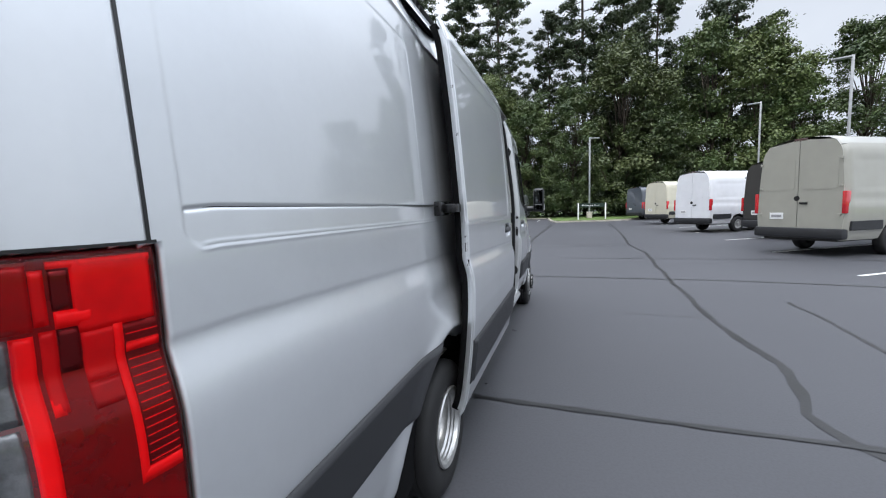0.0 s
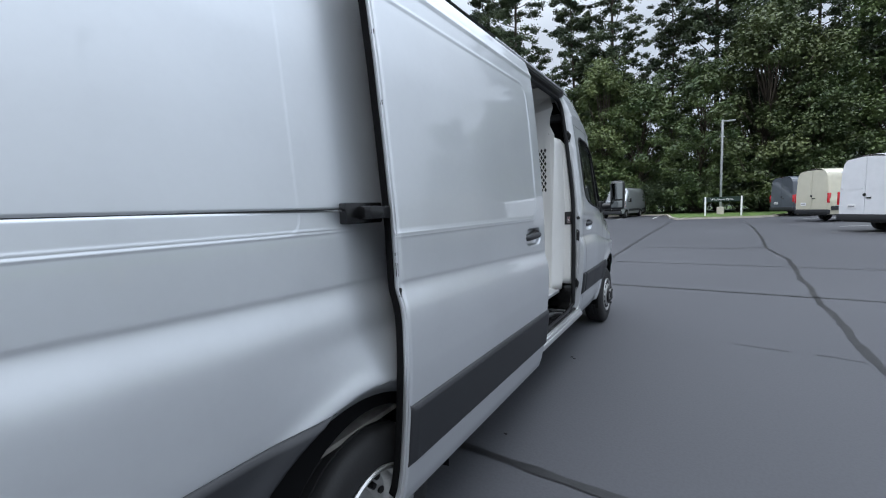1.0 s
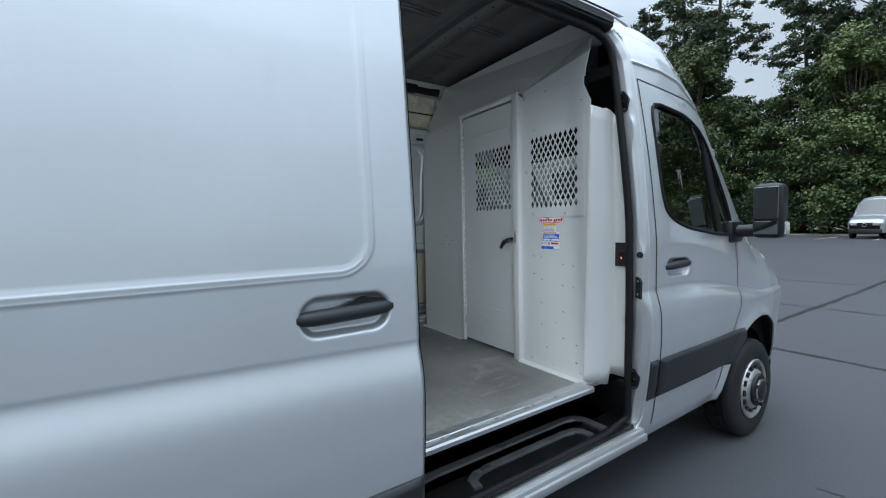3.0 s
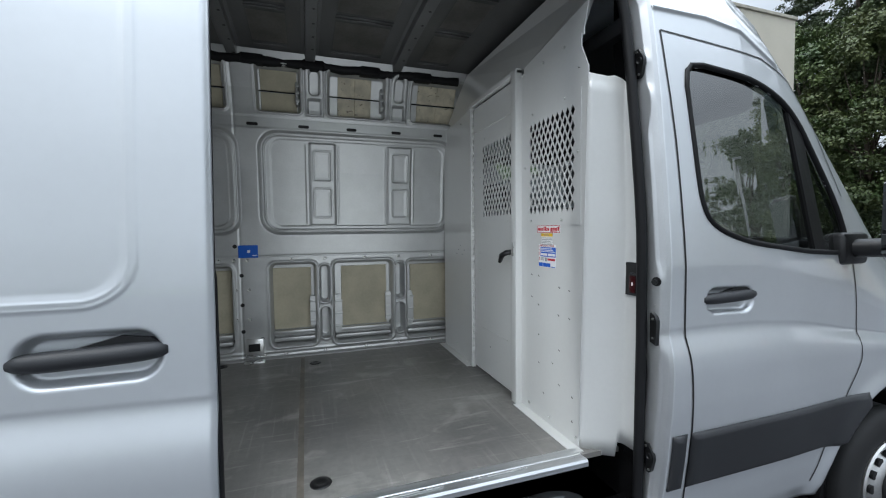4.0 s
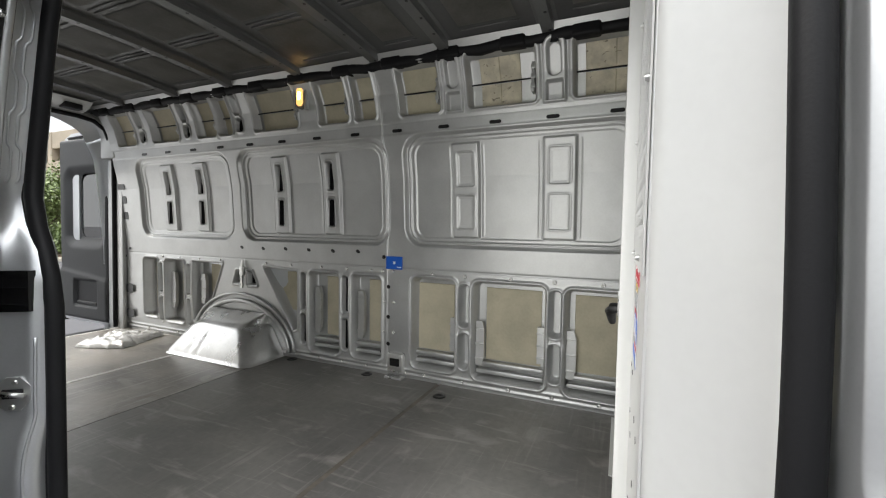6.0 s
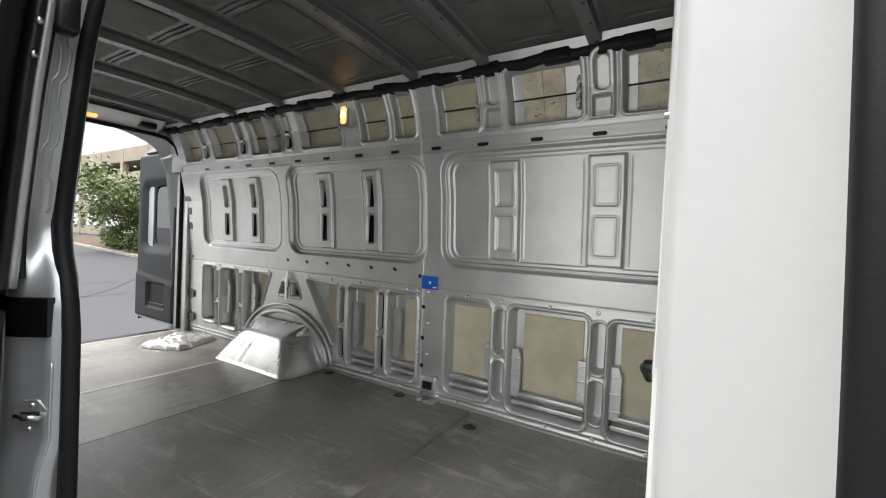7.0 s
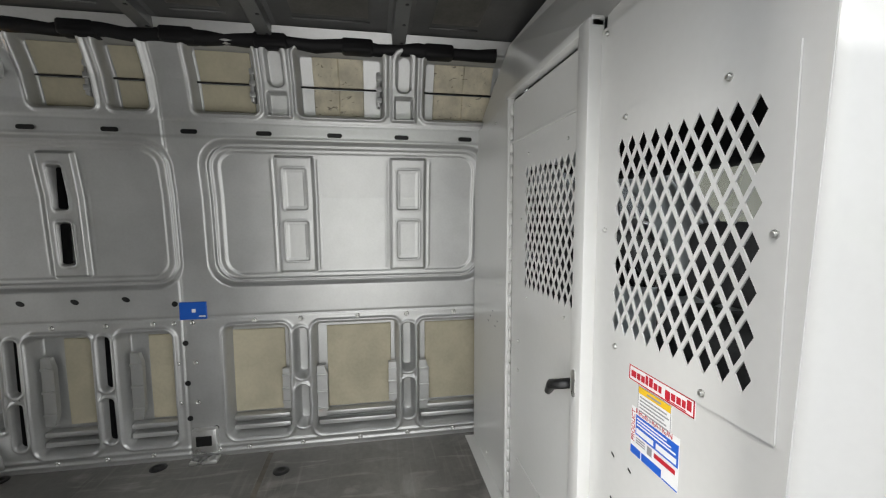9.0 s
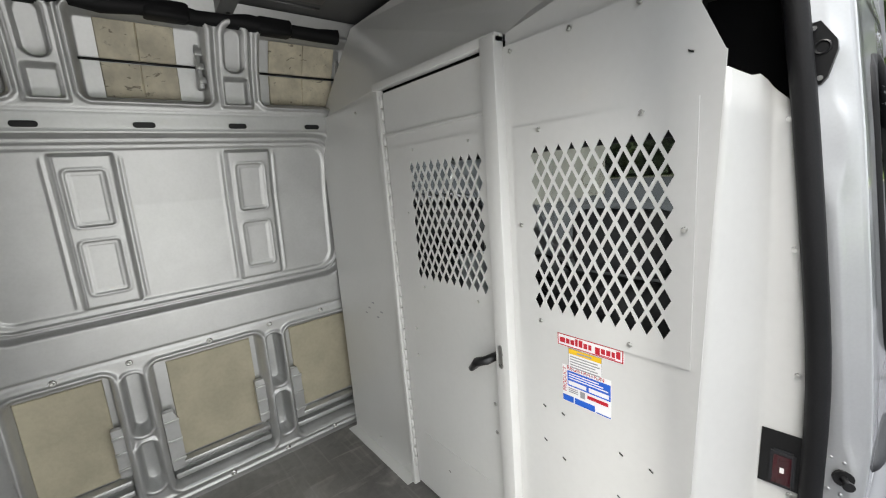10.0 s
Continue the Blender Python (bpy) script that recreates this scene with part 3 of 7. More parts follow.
# nose, bumpers, underbody
bm = bmesh.new()
box(bm, (-0.72, 6.86, 0.42), (0.72, 6.99, 1.02), 0.05)
part("front_bumper", bm, PLASTIC, van, "dark grey plastic", angle=40)
bm = bmesh.new()
box(bm, (-0.95, -0.24, 0.44), (0.95, 0.02, 0.66), 0.04)
part("rear_bumper", bm, PLASTIC, van, "dark grey plastic step", angle=40)
bm = bmesh.new()
box(bm, (-0.80, 0.2, 0.34), (0.80, 6.7, 0.50), 0.02)
box(bm, (-0.10, 1.2, 0.25), (0.10, 6.0, 0.34), 0.02)
part("chassis", bm, BLACKP, van)
for cy in (R_AX, F_AX):
    bm = bmesh.new()
    tube(bm, [(-0.9, cy, 0.36), (0.86, cy, 0.36)], 0.07, 12)
    part("axle", bm, BLACKP, van)
    ac, ry, rz = (A_AX, 0.60, 0.555) if cy == R_AX else (F_AX, 0.52, 0.53)
    for s in (-1, 1):
        bm = bmesh.new()
        loops = []
        for x, oc, oy, oz in ((0.990, ac, ry + 0.004, rz + 0.004), (0.940, ac, ry, rz), (0.936, cy, 0.42, 0.42), (0.66, cy, 0.385, 0.385)):
            loops.append([bm.verts.new((s * x * float(width_k(oc + oy * math.cos(radians(-8 + 196 * k / 28)))) * (0.985 if x > 0.95 else 1.0), oc + oy * math.cos(radians(-8 + 196 * k / 28)), 0.36 + oz * math.sin(radians(-8 + 196 * k / 28)))) for k in range(29)])
        for la, lb in zip(loops, loops[1:]):
            for k in range(28):
                bm.faces.new((la[k], la[k + 1], lb[k + 1], lb[k]))
        bm.faces.new(loops[-1])
        part("wheel_arch_liner", bm, MATTE, van, "black plastic liner")
        if cy == R_AX:
            V_, n = [], 36
            for k in range(n + 1):
                a = radians(48 + 84 * k / n)
                w = 0.052 * min(1, k / 5, (n - k) / 5)
                for x, o in ((1.000, 0.006), (0.994, -0.25 * w), (0.978, -w), (0.950, -w)):
                    V_.append((s * x, ac + (ry + o) * math.cos(a), 0.36 + (rz + o) * math.sin(a)))
            raw("arch_lip", V_, [(4 * i + j, 4 * i + j + 1, 4 * i + j + 5, 4 * i + j + 4) for i in range(n) for j in range(3)], PAINT, van, "silver folded lip of the wheel arch", True)


def wheel(cy, cx, s, dual):
    """A wheel with tyre and rim; the outer face looks to s."""
    w = thing("wheel", (0, 0, 0))
    w.parent = van
    R = 0.352

    def tyre(x0):
        bm = bmesh.new()
        pr = [(0.205, -0.095), (0.225, -0.105), (0.27, -0.112), (0.315, -0.108), (0.338, -0.095), (0.350, -0.078), (R, -0.05), (R, -0.042), (0.343, -0.038), (R, -0.034), (R, -0.004), (0.343, 0.0), (R, 0.004), (R, 0.034), (0.343, 0.038), (R, 0.042), (R, 0.05), (0.350, 0.078), (0.338, 0.095), (0.315, 0.108), (0.27, 0.112), (0.225, 0.105), (0.205, 0.095)]
        lathe(bm, [(r, a) for r, a in pr], (x0, cy, 0.352), "x", 56)
        part("tyre", bm, TYRE, w, "black rubber tyre", angle=35)
    tyre(cx - s * 0.112)
    if dual:
        tyre(cx - s * 0.112 - s * 0.27)
    bm = bmesh.new()
    if dual:
        pr = [(0.208, -0.01), (0.212, 0.0), (0.206, 0.008), (0.190, 0.0), (0.186, -0.015), (0.181, -0.022), (0.184, -0.030), (0.177, -0.040), (0.181, -0.050), (0.174, -0.062), (0.177, -0.074), (0.170, -0.10), (0.160, -0.115), (0.13, -0.125), (0.085, -0.13), (0.08, -0.11), (0.055, -0.10), (0.0, -0.10)]
    else:
        pr = [(0.208, -0.01), (0.212, 0.0), (0.206, 0.008), (0.190, 0.0), (0.184, -0.02), (0.178, -0.03), (0.165, -0.022), (0.14, 0.008), (0.11, 0.022), (0.085, 0.026), (0.082, 0.05), (0.06, 0.056), (0.0, 0.056)]
    lathe(bm, [(r, s * a) for r, a in pr], (cx - s * 0.005, cy, 0.352), "x", 48)
    part("rim", bm, RIM, w, "silver steel rim", angle=35)
    if not dual:
        bm = bmesh.new()
        lathe(bm, [(0.112, s * 0.018), (0.116, s * 0.030), (0.110, s * 0.038), (0.082, s * 0.044), (0.070, s * 0.056), (0.058, s * 0.062), (0.0, s * 0.063)], (cx - s * 0.005, cy, 0.352), "x", 32)
        part("hub_cap", bm, BLACKP, w, "black plastic hub cap", angle=40)
    rad, al = (0.145, -0.119) if dual else (0.150, 0.002)
    n = 12 if dual else 14
    bm = bmesh.new()
    lathe(bm, [(0.0, s * 0.004), (0.016 if dual else 0.021, s * 0.004), (0.016 if dual else 0.021, -s * 0.01)], (0, 0, 0), "x", 12)
    hole_ = part("vent_hole", bm, BLACKP, w, "dark round hole")
    bm = bmesh.new()
    lathe(bm, [(0.0, s * 0.02), (0.013, s * 0.018), (0.015, -s * 0.01)], (0, 0, 0), "x", 6)
    nut = part("wheel_nut", bm, BLACKP, w, "wheel nut")
    for ob, num, r_, al_, ph in ((hole_, n, rad, al, 0.0), (nut, 6, 0.105 if dual else 0.098, -0.12 if dual else 0.040, 0.5)):
        for k in range(num):
            t = 2 * math.pi * (k + ph) / num
            o = ob if k == 0 else ob.copy()
            if k:
                scene.collection.objects.link(o)
            o.location = (cx - s * 0.005 + s * al_, cy + r_ * math.cos(t), 0.352 + r_ * math.sin(t))


wheel(R_AX, 0.985, 1, True)
wheel(F_AX, 0.975, 1, False)
wheel(R_AX, -0.985, -1, True)
wheel(F_AX, -0.975, -1, False)


def trim_strip(y0, y1, z0, z1, off, parent, hole=None, name="side_moulding", skin=None):
    """A dark plastic rubbing strip lying on the side."""
    def f(Y, Z):
        e = np.minimum(np.minimum(Z - z0, z1 - Z), np.minimum(Y - y0, y1 - Y))
        return (skin(Y, Z) if skin else side_x(Z, Y) * width_k(Y)) + off + 0.016 * step(e, 0.018)
    return sheet(name, span(y0, y1, 0.02), span(z0, z1, 0.008), f, PLASTIC, parent, "dark grey plastic moulding", hole, 0.012, None)


trim_strip(0.09, 1.40, 0.69, 0.905, 0.004, van, lambda Y, Z: arch(Y, Z, A_AX, 0.60, 0.555) - 0.004, skin=body_x)
trim_strip(4.656, 4.724, 0.635, 0.85, 0.004, van)
trim_strip(4.744, 5.80, 0.635, 0.85, 0.004, van, lambda Y, Z: arch(Y, Z, F_AX, 0.52, 0.53) - 0.004, skin=body_x)

# tail lamp on the rear corner
tl = thing("tail_lamp")
tl.parent = van
tagged(tl, "tall red tail lamp with clear lower lens")


def lens(name, y0, y1, z0, z1, off, material, label):
    def f(Y, Z):
        e = np.minimum(np.minimum(Z - z0, z1 - Z), np.minimum(Y - y0, y1 - Y))
        return side_x(Z, Y) * width_k(Y) * 0.998 + off * 0.12 - 0.010 + 0.0003 * step(e, 0.003)
    return sheet(name, span(y0, y1, 0.005), span(z0, z1, 0.01), f, material, tl, label, None, 0.02)


lens("lamp_body", -0.150, 0.080, 0.985, 1.486, -0.012, REDM, "deep red lens")
lens("top_rim", -0.150, 0.080, 1.476, 1.486, -0.008, REDD, "dark upper rim")
lens("upper_lens", -0.030, 0.070, 1.372, 1.474, -0.007, REDU, "bright red lens")
lens("upper_rim", -0.052, 0.072, 1.464, 1.474, -0.0055, REDB, "bright red upper rim")
lens("dark_block", -0.051, -0.031, 1.408, 1.463, -0.005, REDD, "dark lens block")
lens("corner_lens", -0.150, -0.070, 1.385, 1.472, -0.008, REDF, "red corner lens")
lens("stripe_ground", -0.069, -0.055, 1.390, 1.464, -0.0065, RED, "red ribbed ground")
for k in range(18):
    lens("stripe", -0.068, -0.056, 1.392 + 0.004 * k, 1.3935 + 0.004 * k, -0.006, REDU, "")
lens("middle_bar", -0.050, -0.010, 1.383, 1.407, -0.0055, REDB, "bright red bar")
lens("middle_lens", -0.026, 0.014, 1.300, 1.374, -0.0078, RED, "red lens")
lens("middle_foot", -0.026, 0.014, 1.262, 1.300, -0.0079, REDF, "darker red lens")
lens("dark_pocket", -0.049, -0.027, 1.322, 1.383, -0.006, REDD, "dark pocket in the lamp")
lens("side_lens", -0.066, -0.050, 1.270, 1.383, -0.0065, RED, "red lens")
lens("side_foot", -0.066, -0.054, 1.268, 1.292, -0.0055, REDB, "bright red foot")
lens("reflector_bar", -0.092, -0.071, 0.99, 1.380, -0.005, REDB, "bright red upright bar")
lens("grid_ground", 0.024, 0.076, 1.150, 1.372, -0.009, REDG, "maroon ground of the grid")
lens("inner_reflector", 0.012, 0.024, 1.135, 1.374, -0.004, REDB, "bright red rim")
lens("lower_bar", 0.012, 0.076, 1.128, 1.150, -0.004, REDB, "bright red rim")
lens("grid_block", 0.026, 0.073, 1.327, 1.340, 0.001, REDB, "bright red block")
for k in range(16):
    z = 1.156 + k * 0.0132
    if not 1.318 < z < 1.340:
        lens("grid_line", 0.027, 0.072, z, z + 0.0013, 0.001, REDB, "")
lens("clear_lens", -0.156, -0.093, 1.272, 1.380, -0.003, CLEARD, "clear reversing lens")
lens("clear_lens", -0.156, -0.097, 0.99, 1.266, -0.003, CLEARD, "clear reversing lens")
lens("dark_edge", 0.074, 0.080, 0.987, 1.486, -0.003, REDD, "dark lens edge")

def outer_lens(Y, Z):
    e = np.minimum(np.minimum(Z - 0.986, 1.486 - Z), 0.081 - Y)
    return side_x(Z, Y) * width_k(Y) + 0.001 - 0.010 * (1 - step(e, 0.014))


ol = sheet("outer_lens", span(-0.158, 0.081, 0.005), span(0.986, 1.486, 0.01), outer_lens, REDGLASS, tl, "glossy clear red outer lens", lambda Y, Z: np.maximum(Y + 0.0945, Z - 1.384))
ol.visible_shadow = False

# rear doors, both swung open


def open_rear_door():
    """The left rear door, swung out square to the van."""
    d = thing("rear_door", (-0.925, -0.02, 0))
    d.parent = van
    tagged(d, "open silver rear door with dark inner trim and window")
    bm = bmesh.new()
    outer = [(-0.02, 0.68), (-0.93, 0.68), (-0.95, 0.72), (-0.95, 2.42), (-0.90, 2.55), (-0.78, 2.60), (-0.06, 2.62), (-0.02, 2.55)]
    wy, wz, ww, wh = -0.40, 1.86, 0.25, 0.35
    for pts in ([(-0.02, 0.68), (-0.93, 0.68), (-0.95, 0.72), (-0.95, wz - wh), (-0.02, wz - wh)], [(-0.95, wz + wh), (-0.95, 2.42), (-0.90, 2.55), (-0.78, 2.60), (-0.06, 2.62), (-0.02, 2.55), (-0.02, wz + wh)], [(-0.95, wz - wh), (-0.95, wz + wh), (wy - ww, wz + wh), (wy - ww, wz - wh)], [(wy + ww, wz - wh), (wy + ww, wz + wh), (-0.02, wz + wh), (-0.02, wz - wh)]):
        prism(bm, pts, "x", -0.05, -0.012)
    box(bm, (-0.05, -0.075, 0.70), (0.030, -0.02, 2.56), 0.014, 3)
    shell = part("door_shell", bm, PAINT, d, "silver door shell", angle=30)

    def trim_x(Y, Z):
        x = 0.030 + 0.014 * step(1.20 - Z - 0.10 * (Y + 0.5), 0.05)
        x = x - 0.052 * step(-rr(Y, Z, -0.86, -0.11, 1.42, 2.27, 0.16), 0.13)
        x = x - 0.030 * step(-rr(Y, Z, -0.66, -0.24, 0.85, 1.12, 0.03), 0.012)
        return x - 0.02 * (1 - step(np.minimum(np.minimum(Y + 0.925, -0.085 - Y), np.minimum(Z - 0.72, 2.53 - Z)), 0.02))
    sheet("inner_trim", span(-0.925, -0.085, 0.012), span(0.72, 2.53, 0.014), trim_x, TRIMG, d, "dark grey moulded inner trim", lambda Y, Z: rr(Y, Z, wy - ww + 0.02, wy + ww - 0.02, wz - wh + 0.03, wz + wh - 0.03, 0.09), 0.006)
    bm = bmesh.new()
    prism(bm, rr_pts(wy, wz, ww + 0.02, wh + 0.01, 0.08), "x", -0.034, -0.030)
    pn = part("window_pane", bm, GLASS, d, "dark tinted glass pane")
    pn.visible_shadow = False
    bm = bmesh.new()
    prism(bm, rr_pts(-0.45, 0.985, 0.19, 0.115, 0.02), "x", 0.002, 0.017)
    pk = part("pull_recess", bm, BLACKP, d, "black pull-handle recess")
    bm = bmesh.new()
    box(bm, (0.012, -0.62, 0.875), (0.034, -0.28, 0.90), 0.006)
    part("pull_grip", bm, TRIMG, pk, "dark grey grip edge")
    for z in (0.95, 2.3):
        bm = bmesh.new()
        box(bm, (-0.03, -0.05, z), (0.02, 0.06, z + 0.07), 0.008)
        part("hinge", bm, PAINT, d, "painted hinge")
    for q in ([(-0.03, -0.955, 0.66), (-0.03, -0.955, 0.70)], [(-0.03, -0.955, 1.10), (0.0, -0.975, 1.10)]):
        bm = bmesh.new()
        tube(bm, q, 0.019, 10)
        part("buffer", bm, BLACKP, d, "black rubber buffer")
    bm = bmesh.new()
    tube(bm, [(0.0, -0.02, 0.70), (0.0, -0.02, 2.5), (0.0, -0.12, 2.57), (0.0, -0.8, 2.55)], 0.012, 8)
    part("door_seal", bm, RUBBER, d, "black rubber seal", smooth=True)
    return d


left_rear = open_rear_door()
right_rear = copy_thing(left_rear, pose(0.925, -0.12, 0))
right_rear.scale = (-1, 1, 1)

# rear opening frame seen from inside
bm = bmesh.new()
prism(bm, [(-0.80, 2.47), (-0.77, 2.55), (-0.70, 2.605), (-0.60, 2.62), (0.60, 2.62), (0.70, 2.605), (0.77, 2.55), (0.80, 2.47), (0.82, 2.50), (0.72, 2.63), (0.40, 2.675), (-0.40, 2.675), (-0.72, 2.63), (-0.82, 2.50)], "y", 0.0, 0.14)
prism(bm, [(0.14, 2.625), (0.24, 2.655), (0.30, 2.70), (0.14, 2.69)], "x", -0.60, 0.60)
part("rear_header", bm, INNER, van, "silver rear roof header", angle=40)
bm = bmesh.new()
box(bm, (-0.90, -0.01, 0.66), (-0.86, 0.20, 2.3), 0.01)
box(bm, (-0.87, -0.01, 2.28), (-0.80, 0.20, 2.62), 0.01)
rp = part("rear_pillar", bm, INNER, van, "silver rear pillar with square holes", angle=40)
for y, z, hy, hz in ((0.205, 2.033, 0.05, 0.034), (0.210, 1.904, 0.05, 0.034), (0.215, 1.760, 0.05, 0.034), (0.255, 1.088, 0.05, 0.038), (0.262, 0.858, 0.05, 0.038), (0.19, 1.46, 0.012, 0.012), (0.26, 1.46, 0.012, 0.012), (0.20, 1.39, 0.012, 0.012)):
    bm = bmesh.new()
    xw = -float(np.interp(z, [1.56, 2.0, 2.28], [0.893, 0.862, 0.806])) + 0.001
    prism(bm, rr_pts(y, z, hy, hz, 0.010), "x", xw, xw + 0.002)
    part("square_hole", bm, BLACKP, rp, "dark square hole")
bm = bmesh.new()
box(bm, (0.86, -0.12, 0.66), (0.895, 0.12, 2.3), 0.01)
box(bm, (0.80, -0.10, 2.28), (0.855, 0.12, 2.6), 0.01)
part("rear_pillar", bm, INNER, van, "", angle=40)
bm = bmesh.new()
tube(bm, [(-0.852, 0.10, 0.72), (-0.852, 0.10, 2.26), (-0.832, 0.10, 2.40), (-0.785, 0.10, 2.53), (-0.70, 0.10, 2.592), (-0.58, 0.10, 2.606), (0.58, 0.10, 2.606), (0.68, 0.10, 2.590), (0.76, 0.10, 2.50)], 0.020, 8)
part("rear_door_seal", bm, RUBBER, van, "black rubber seal", smooth=True)
bm = bmesh.new()
box(bm, (-0.55, 0.17, 2.625), (-0.42, 0.26, 2.69), 0.012)
part("door_catch", bm, BLACKP, van, "black catch box", angle=40)
bm = bmesh.new()
box(bm, (-0.125, 0.17, 2.622), (-0.035, 0.215, 2.648), 0.004)
part("rear_lamp", bm, LAMPLIT, van, "lit warm lamp")

# ---- sliding door, slid back along the side ----
DOOR_OUT = 0.110
D0, D1, DB, DT = 1.667, 3.253, 0.39, 2.50


def door_x(Y, Z):
    x = side_x(Z, Y) + DOOR_OUT
    x = x - panel(Y, Z, 1.4, 3.092, 1.462, 2.285, 0.085, 0.0016, 0.008)
    s = rr(Y, Z, 1.3, 3.100, 1.453, 2.293, 0.09)
    for o in (0.0, 0.011):
        x = x + 0.0034 * np.exp(-((s - o) / 0.0032) ** 2) * (1 - step(Z - 2.0, 0.3))
    x = x + 0.0015 * np.exp(-(s / 0.006) ** 2) * step(Z - 2.0, 0.3)
    x = x + 0.008 * np.exp(-((Z - 2.385) / 0.009) ** 2)
    e = np.minimum(np.minimum(Y - D0, D1 - Y), np.minimum(Z - DB, DT - Z))
    x = x - 0.012 * (1 - step(e, 0.016))
    hd = rr(Y, Z, 2.900, 3.158, 1.282, 1.394, 0.055)
    return x - 0.026 * step(-hd, 0.016)


sd = thing("sliding_door")
sd.parent = van
tagged(sd, "open silver sliding side door")
sheet("outer_skin", finer(span(D0, D1, 0.01), (D0, D0 + 0.02, 0.004), (2.87, 3.18, 0.005), (D1 - 0.02, D1, 0.004)), finer(span(DB, DT, 0.01), (1.21, 1.42, 0.005), (1.43, 1.49, 0.0022), (2.27, 2.31, 0.004)), door_x, PAINT, sd, "silver door skin with pressed panel", None, 0.012)
sheet("inner_panel", span(D0 + 0.02, D1 - 0.12, 0.05), span(DB + 0.02, DT - 0.02, 0.04), lambda Y, Z: side_x(Z, Y) + DOOR_OUT - 0.036, MATTE, sd, "dark inner trim of the door", None, 0.04)
trim_strip(D0 + 0.01, D1 - 0.005, 0.575, 0.822, DOOR_OUT + 0.002, sd)


def pull_handle(parent, yc, zc, x, scale=1.0):
    """A dark grip across its dished recess."""
    bm = bmesh.new()
    pts, rad = [], []
    for k in range(13):
        u = -1 + 2 * k / 12
        pts.append((x + 0.004 - 0.010 * abs(u) ** 3, yc + 0.132 * u * scale, zc + 0.002 + 0.004 * u))
        rad.append(0.021 * scale * (1 - 0.30 * abs(u) ** 6))
    tube(bm, pts, rad, 14)
    part("handle", bm, PLASTIC, parent, "dark grey grip", smooth=True)
    bm = bmesh.new()
    prism(bm, [(yc - 0.03, zc + 0.02), (yc + 0.118, zc + 0.018), (yc + 0.105, zc + 0.032), (yc + 0.05, zc + 0.040)], "x", x - 0.012, x + 0.002)
    part("grip_bracket", bm, BLACKP, parent, "dark bracket in the cup", angle=40)


pull_handle(sd, 3.030, 1.339, float(side_x(1.34)) + DOOR_OUT - 0.006)
bm = bmesh.new()
V_ = [(float(side_x(z, y)) + DOOR_OUT - d, y, z) for z in np.linspace(0.42, 2.44, 90) for d, y in ((0.004, 1.670), (0.026, 1.671), (0.032, 1.678), (0.042, 1.684))]
bm.free()
raw("rear_edge", V_, [(4 * i + k, 4 * i + k + 1, 4 * i + k + 5, 4 * i + k + 4) for i in range(89) for k in range(3)], PAINT, sd, "silver rear edge of the door", True)
V_ = [(float(side_x(z, y)) + DOOR_OUT - d, y, z) for z in np.linspace(0.42, 2.46, 90) for d, y in ((0.041, 1.685), (0.046, 1.696), (0.062, 1.735), (0.070, 1.78), (0.070, 3.13))]
raw("inner_face", V_, [(5 * i + k, 5 * i + k + 1, 5 * i + k + 6, 5 * i + k + 5) for i in range(89) for k in range(4)], MATTE, sd, "black rear face and inner side of the door", True)
for z, h in ((1.30, 0.05), (1.225, 0.035), (1.375, 0.012), (1.9, 0.018), (2.14, 0.018)):
    bm = bmesh.new()
    xe = float(side_x(z, 1.67)) + DOOR_OUT
    box(bm, (xe - 0.022, 1.669, z), (xe - 0.010, 1.674, z + h), 0.002)
    part("latch_slot", bm, BLACKP, sd, "dark slot")
V_ = [(float(side_x(z)) + DOOR_OUT - d, y, z) for z in np.linspace(0.42, 2.46, 40) for d, y in ((0.010, 3.255), (0.024, 3.249), (0.038, 3.232), (0.054, 3.190), (0.070, 3.135))]
raw("front_edge", V_, [(5 * i + k, 5 * i + k + 1, 5 * i + k + 6, 5 * i + k + 5) for i in range(39) for k in range(4)], RUBBER, sd, "black sealing strip on the front edge of the door", True)
def door_inner(d, y, z):
    return (float(side_x(z)) + DOOR_OUT - d, y, float(z))


zs_ = np.linspace(1.58, 2.45, 24)
V_ = [door_inner(d, y, z) for z in zs_ for d, y in ((0.068, 3.150), (0.078, 3.172), (0.094, 3.170), (0.100, 3.150))]
raw("edge_trim", V_, [(4 * i + k, 4 * i + k + 1, 4 * i + k + 5, 4 * i + k + 4) for i in range(23) for k in range(3)], BLACKP, sd, "black trim along the inner door edge", True)
bm = bmesh.new()
tube(bm, [door_inner(0.104, 3.150, z) for z in zs_], 0.0115, 10)
part("guide_bar", bm, JAMBM, sd, "silver bar along the inner door edge", smooth=True)
for z in (2.12, 2.20, 2.31):
    bm = bmesh.new()
    tube(bm, [door_inner(0.086, 3.168, z), door_inner(0.086, 3.178, z)], 0.008, 10)
    part("screw", bm, STEEL, sd, "bright screw head", smooth=True)
bm = bmesh.new()
box(bm, (0.875, 3.115, 2.20), (0.925, 3.165, 2.30), 0.014, 3)
part("roller_bracket", bm, BLACKP, van, "black roller bracket at the door top", angle=40)
# rail box and rear carriage on the side
bm = bmesh.new()
box(bm, (0.960, 1.53, 1.494), (0.998, 1.71, 1.567), 0.006)
box(bm, (0.985, 1.58, 1.509), (1.06, 1.74, 1.554), 0.006)
part("rail_carriage", bm, STEPP, van, "black rail end with roller carriage", angle=40)
bm = bmesh.new()
box(bm, (0.963, 0.135, 1.5435), (0.980, 1.53, 1.5470), 0.0005)
part("rail_slot", bm, BLACKP, van, "dark slot of the door rail")
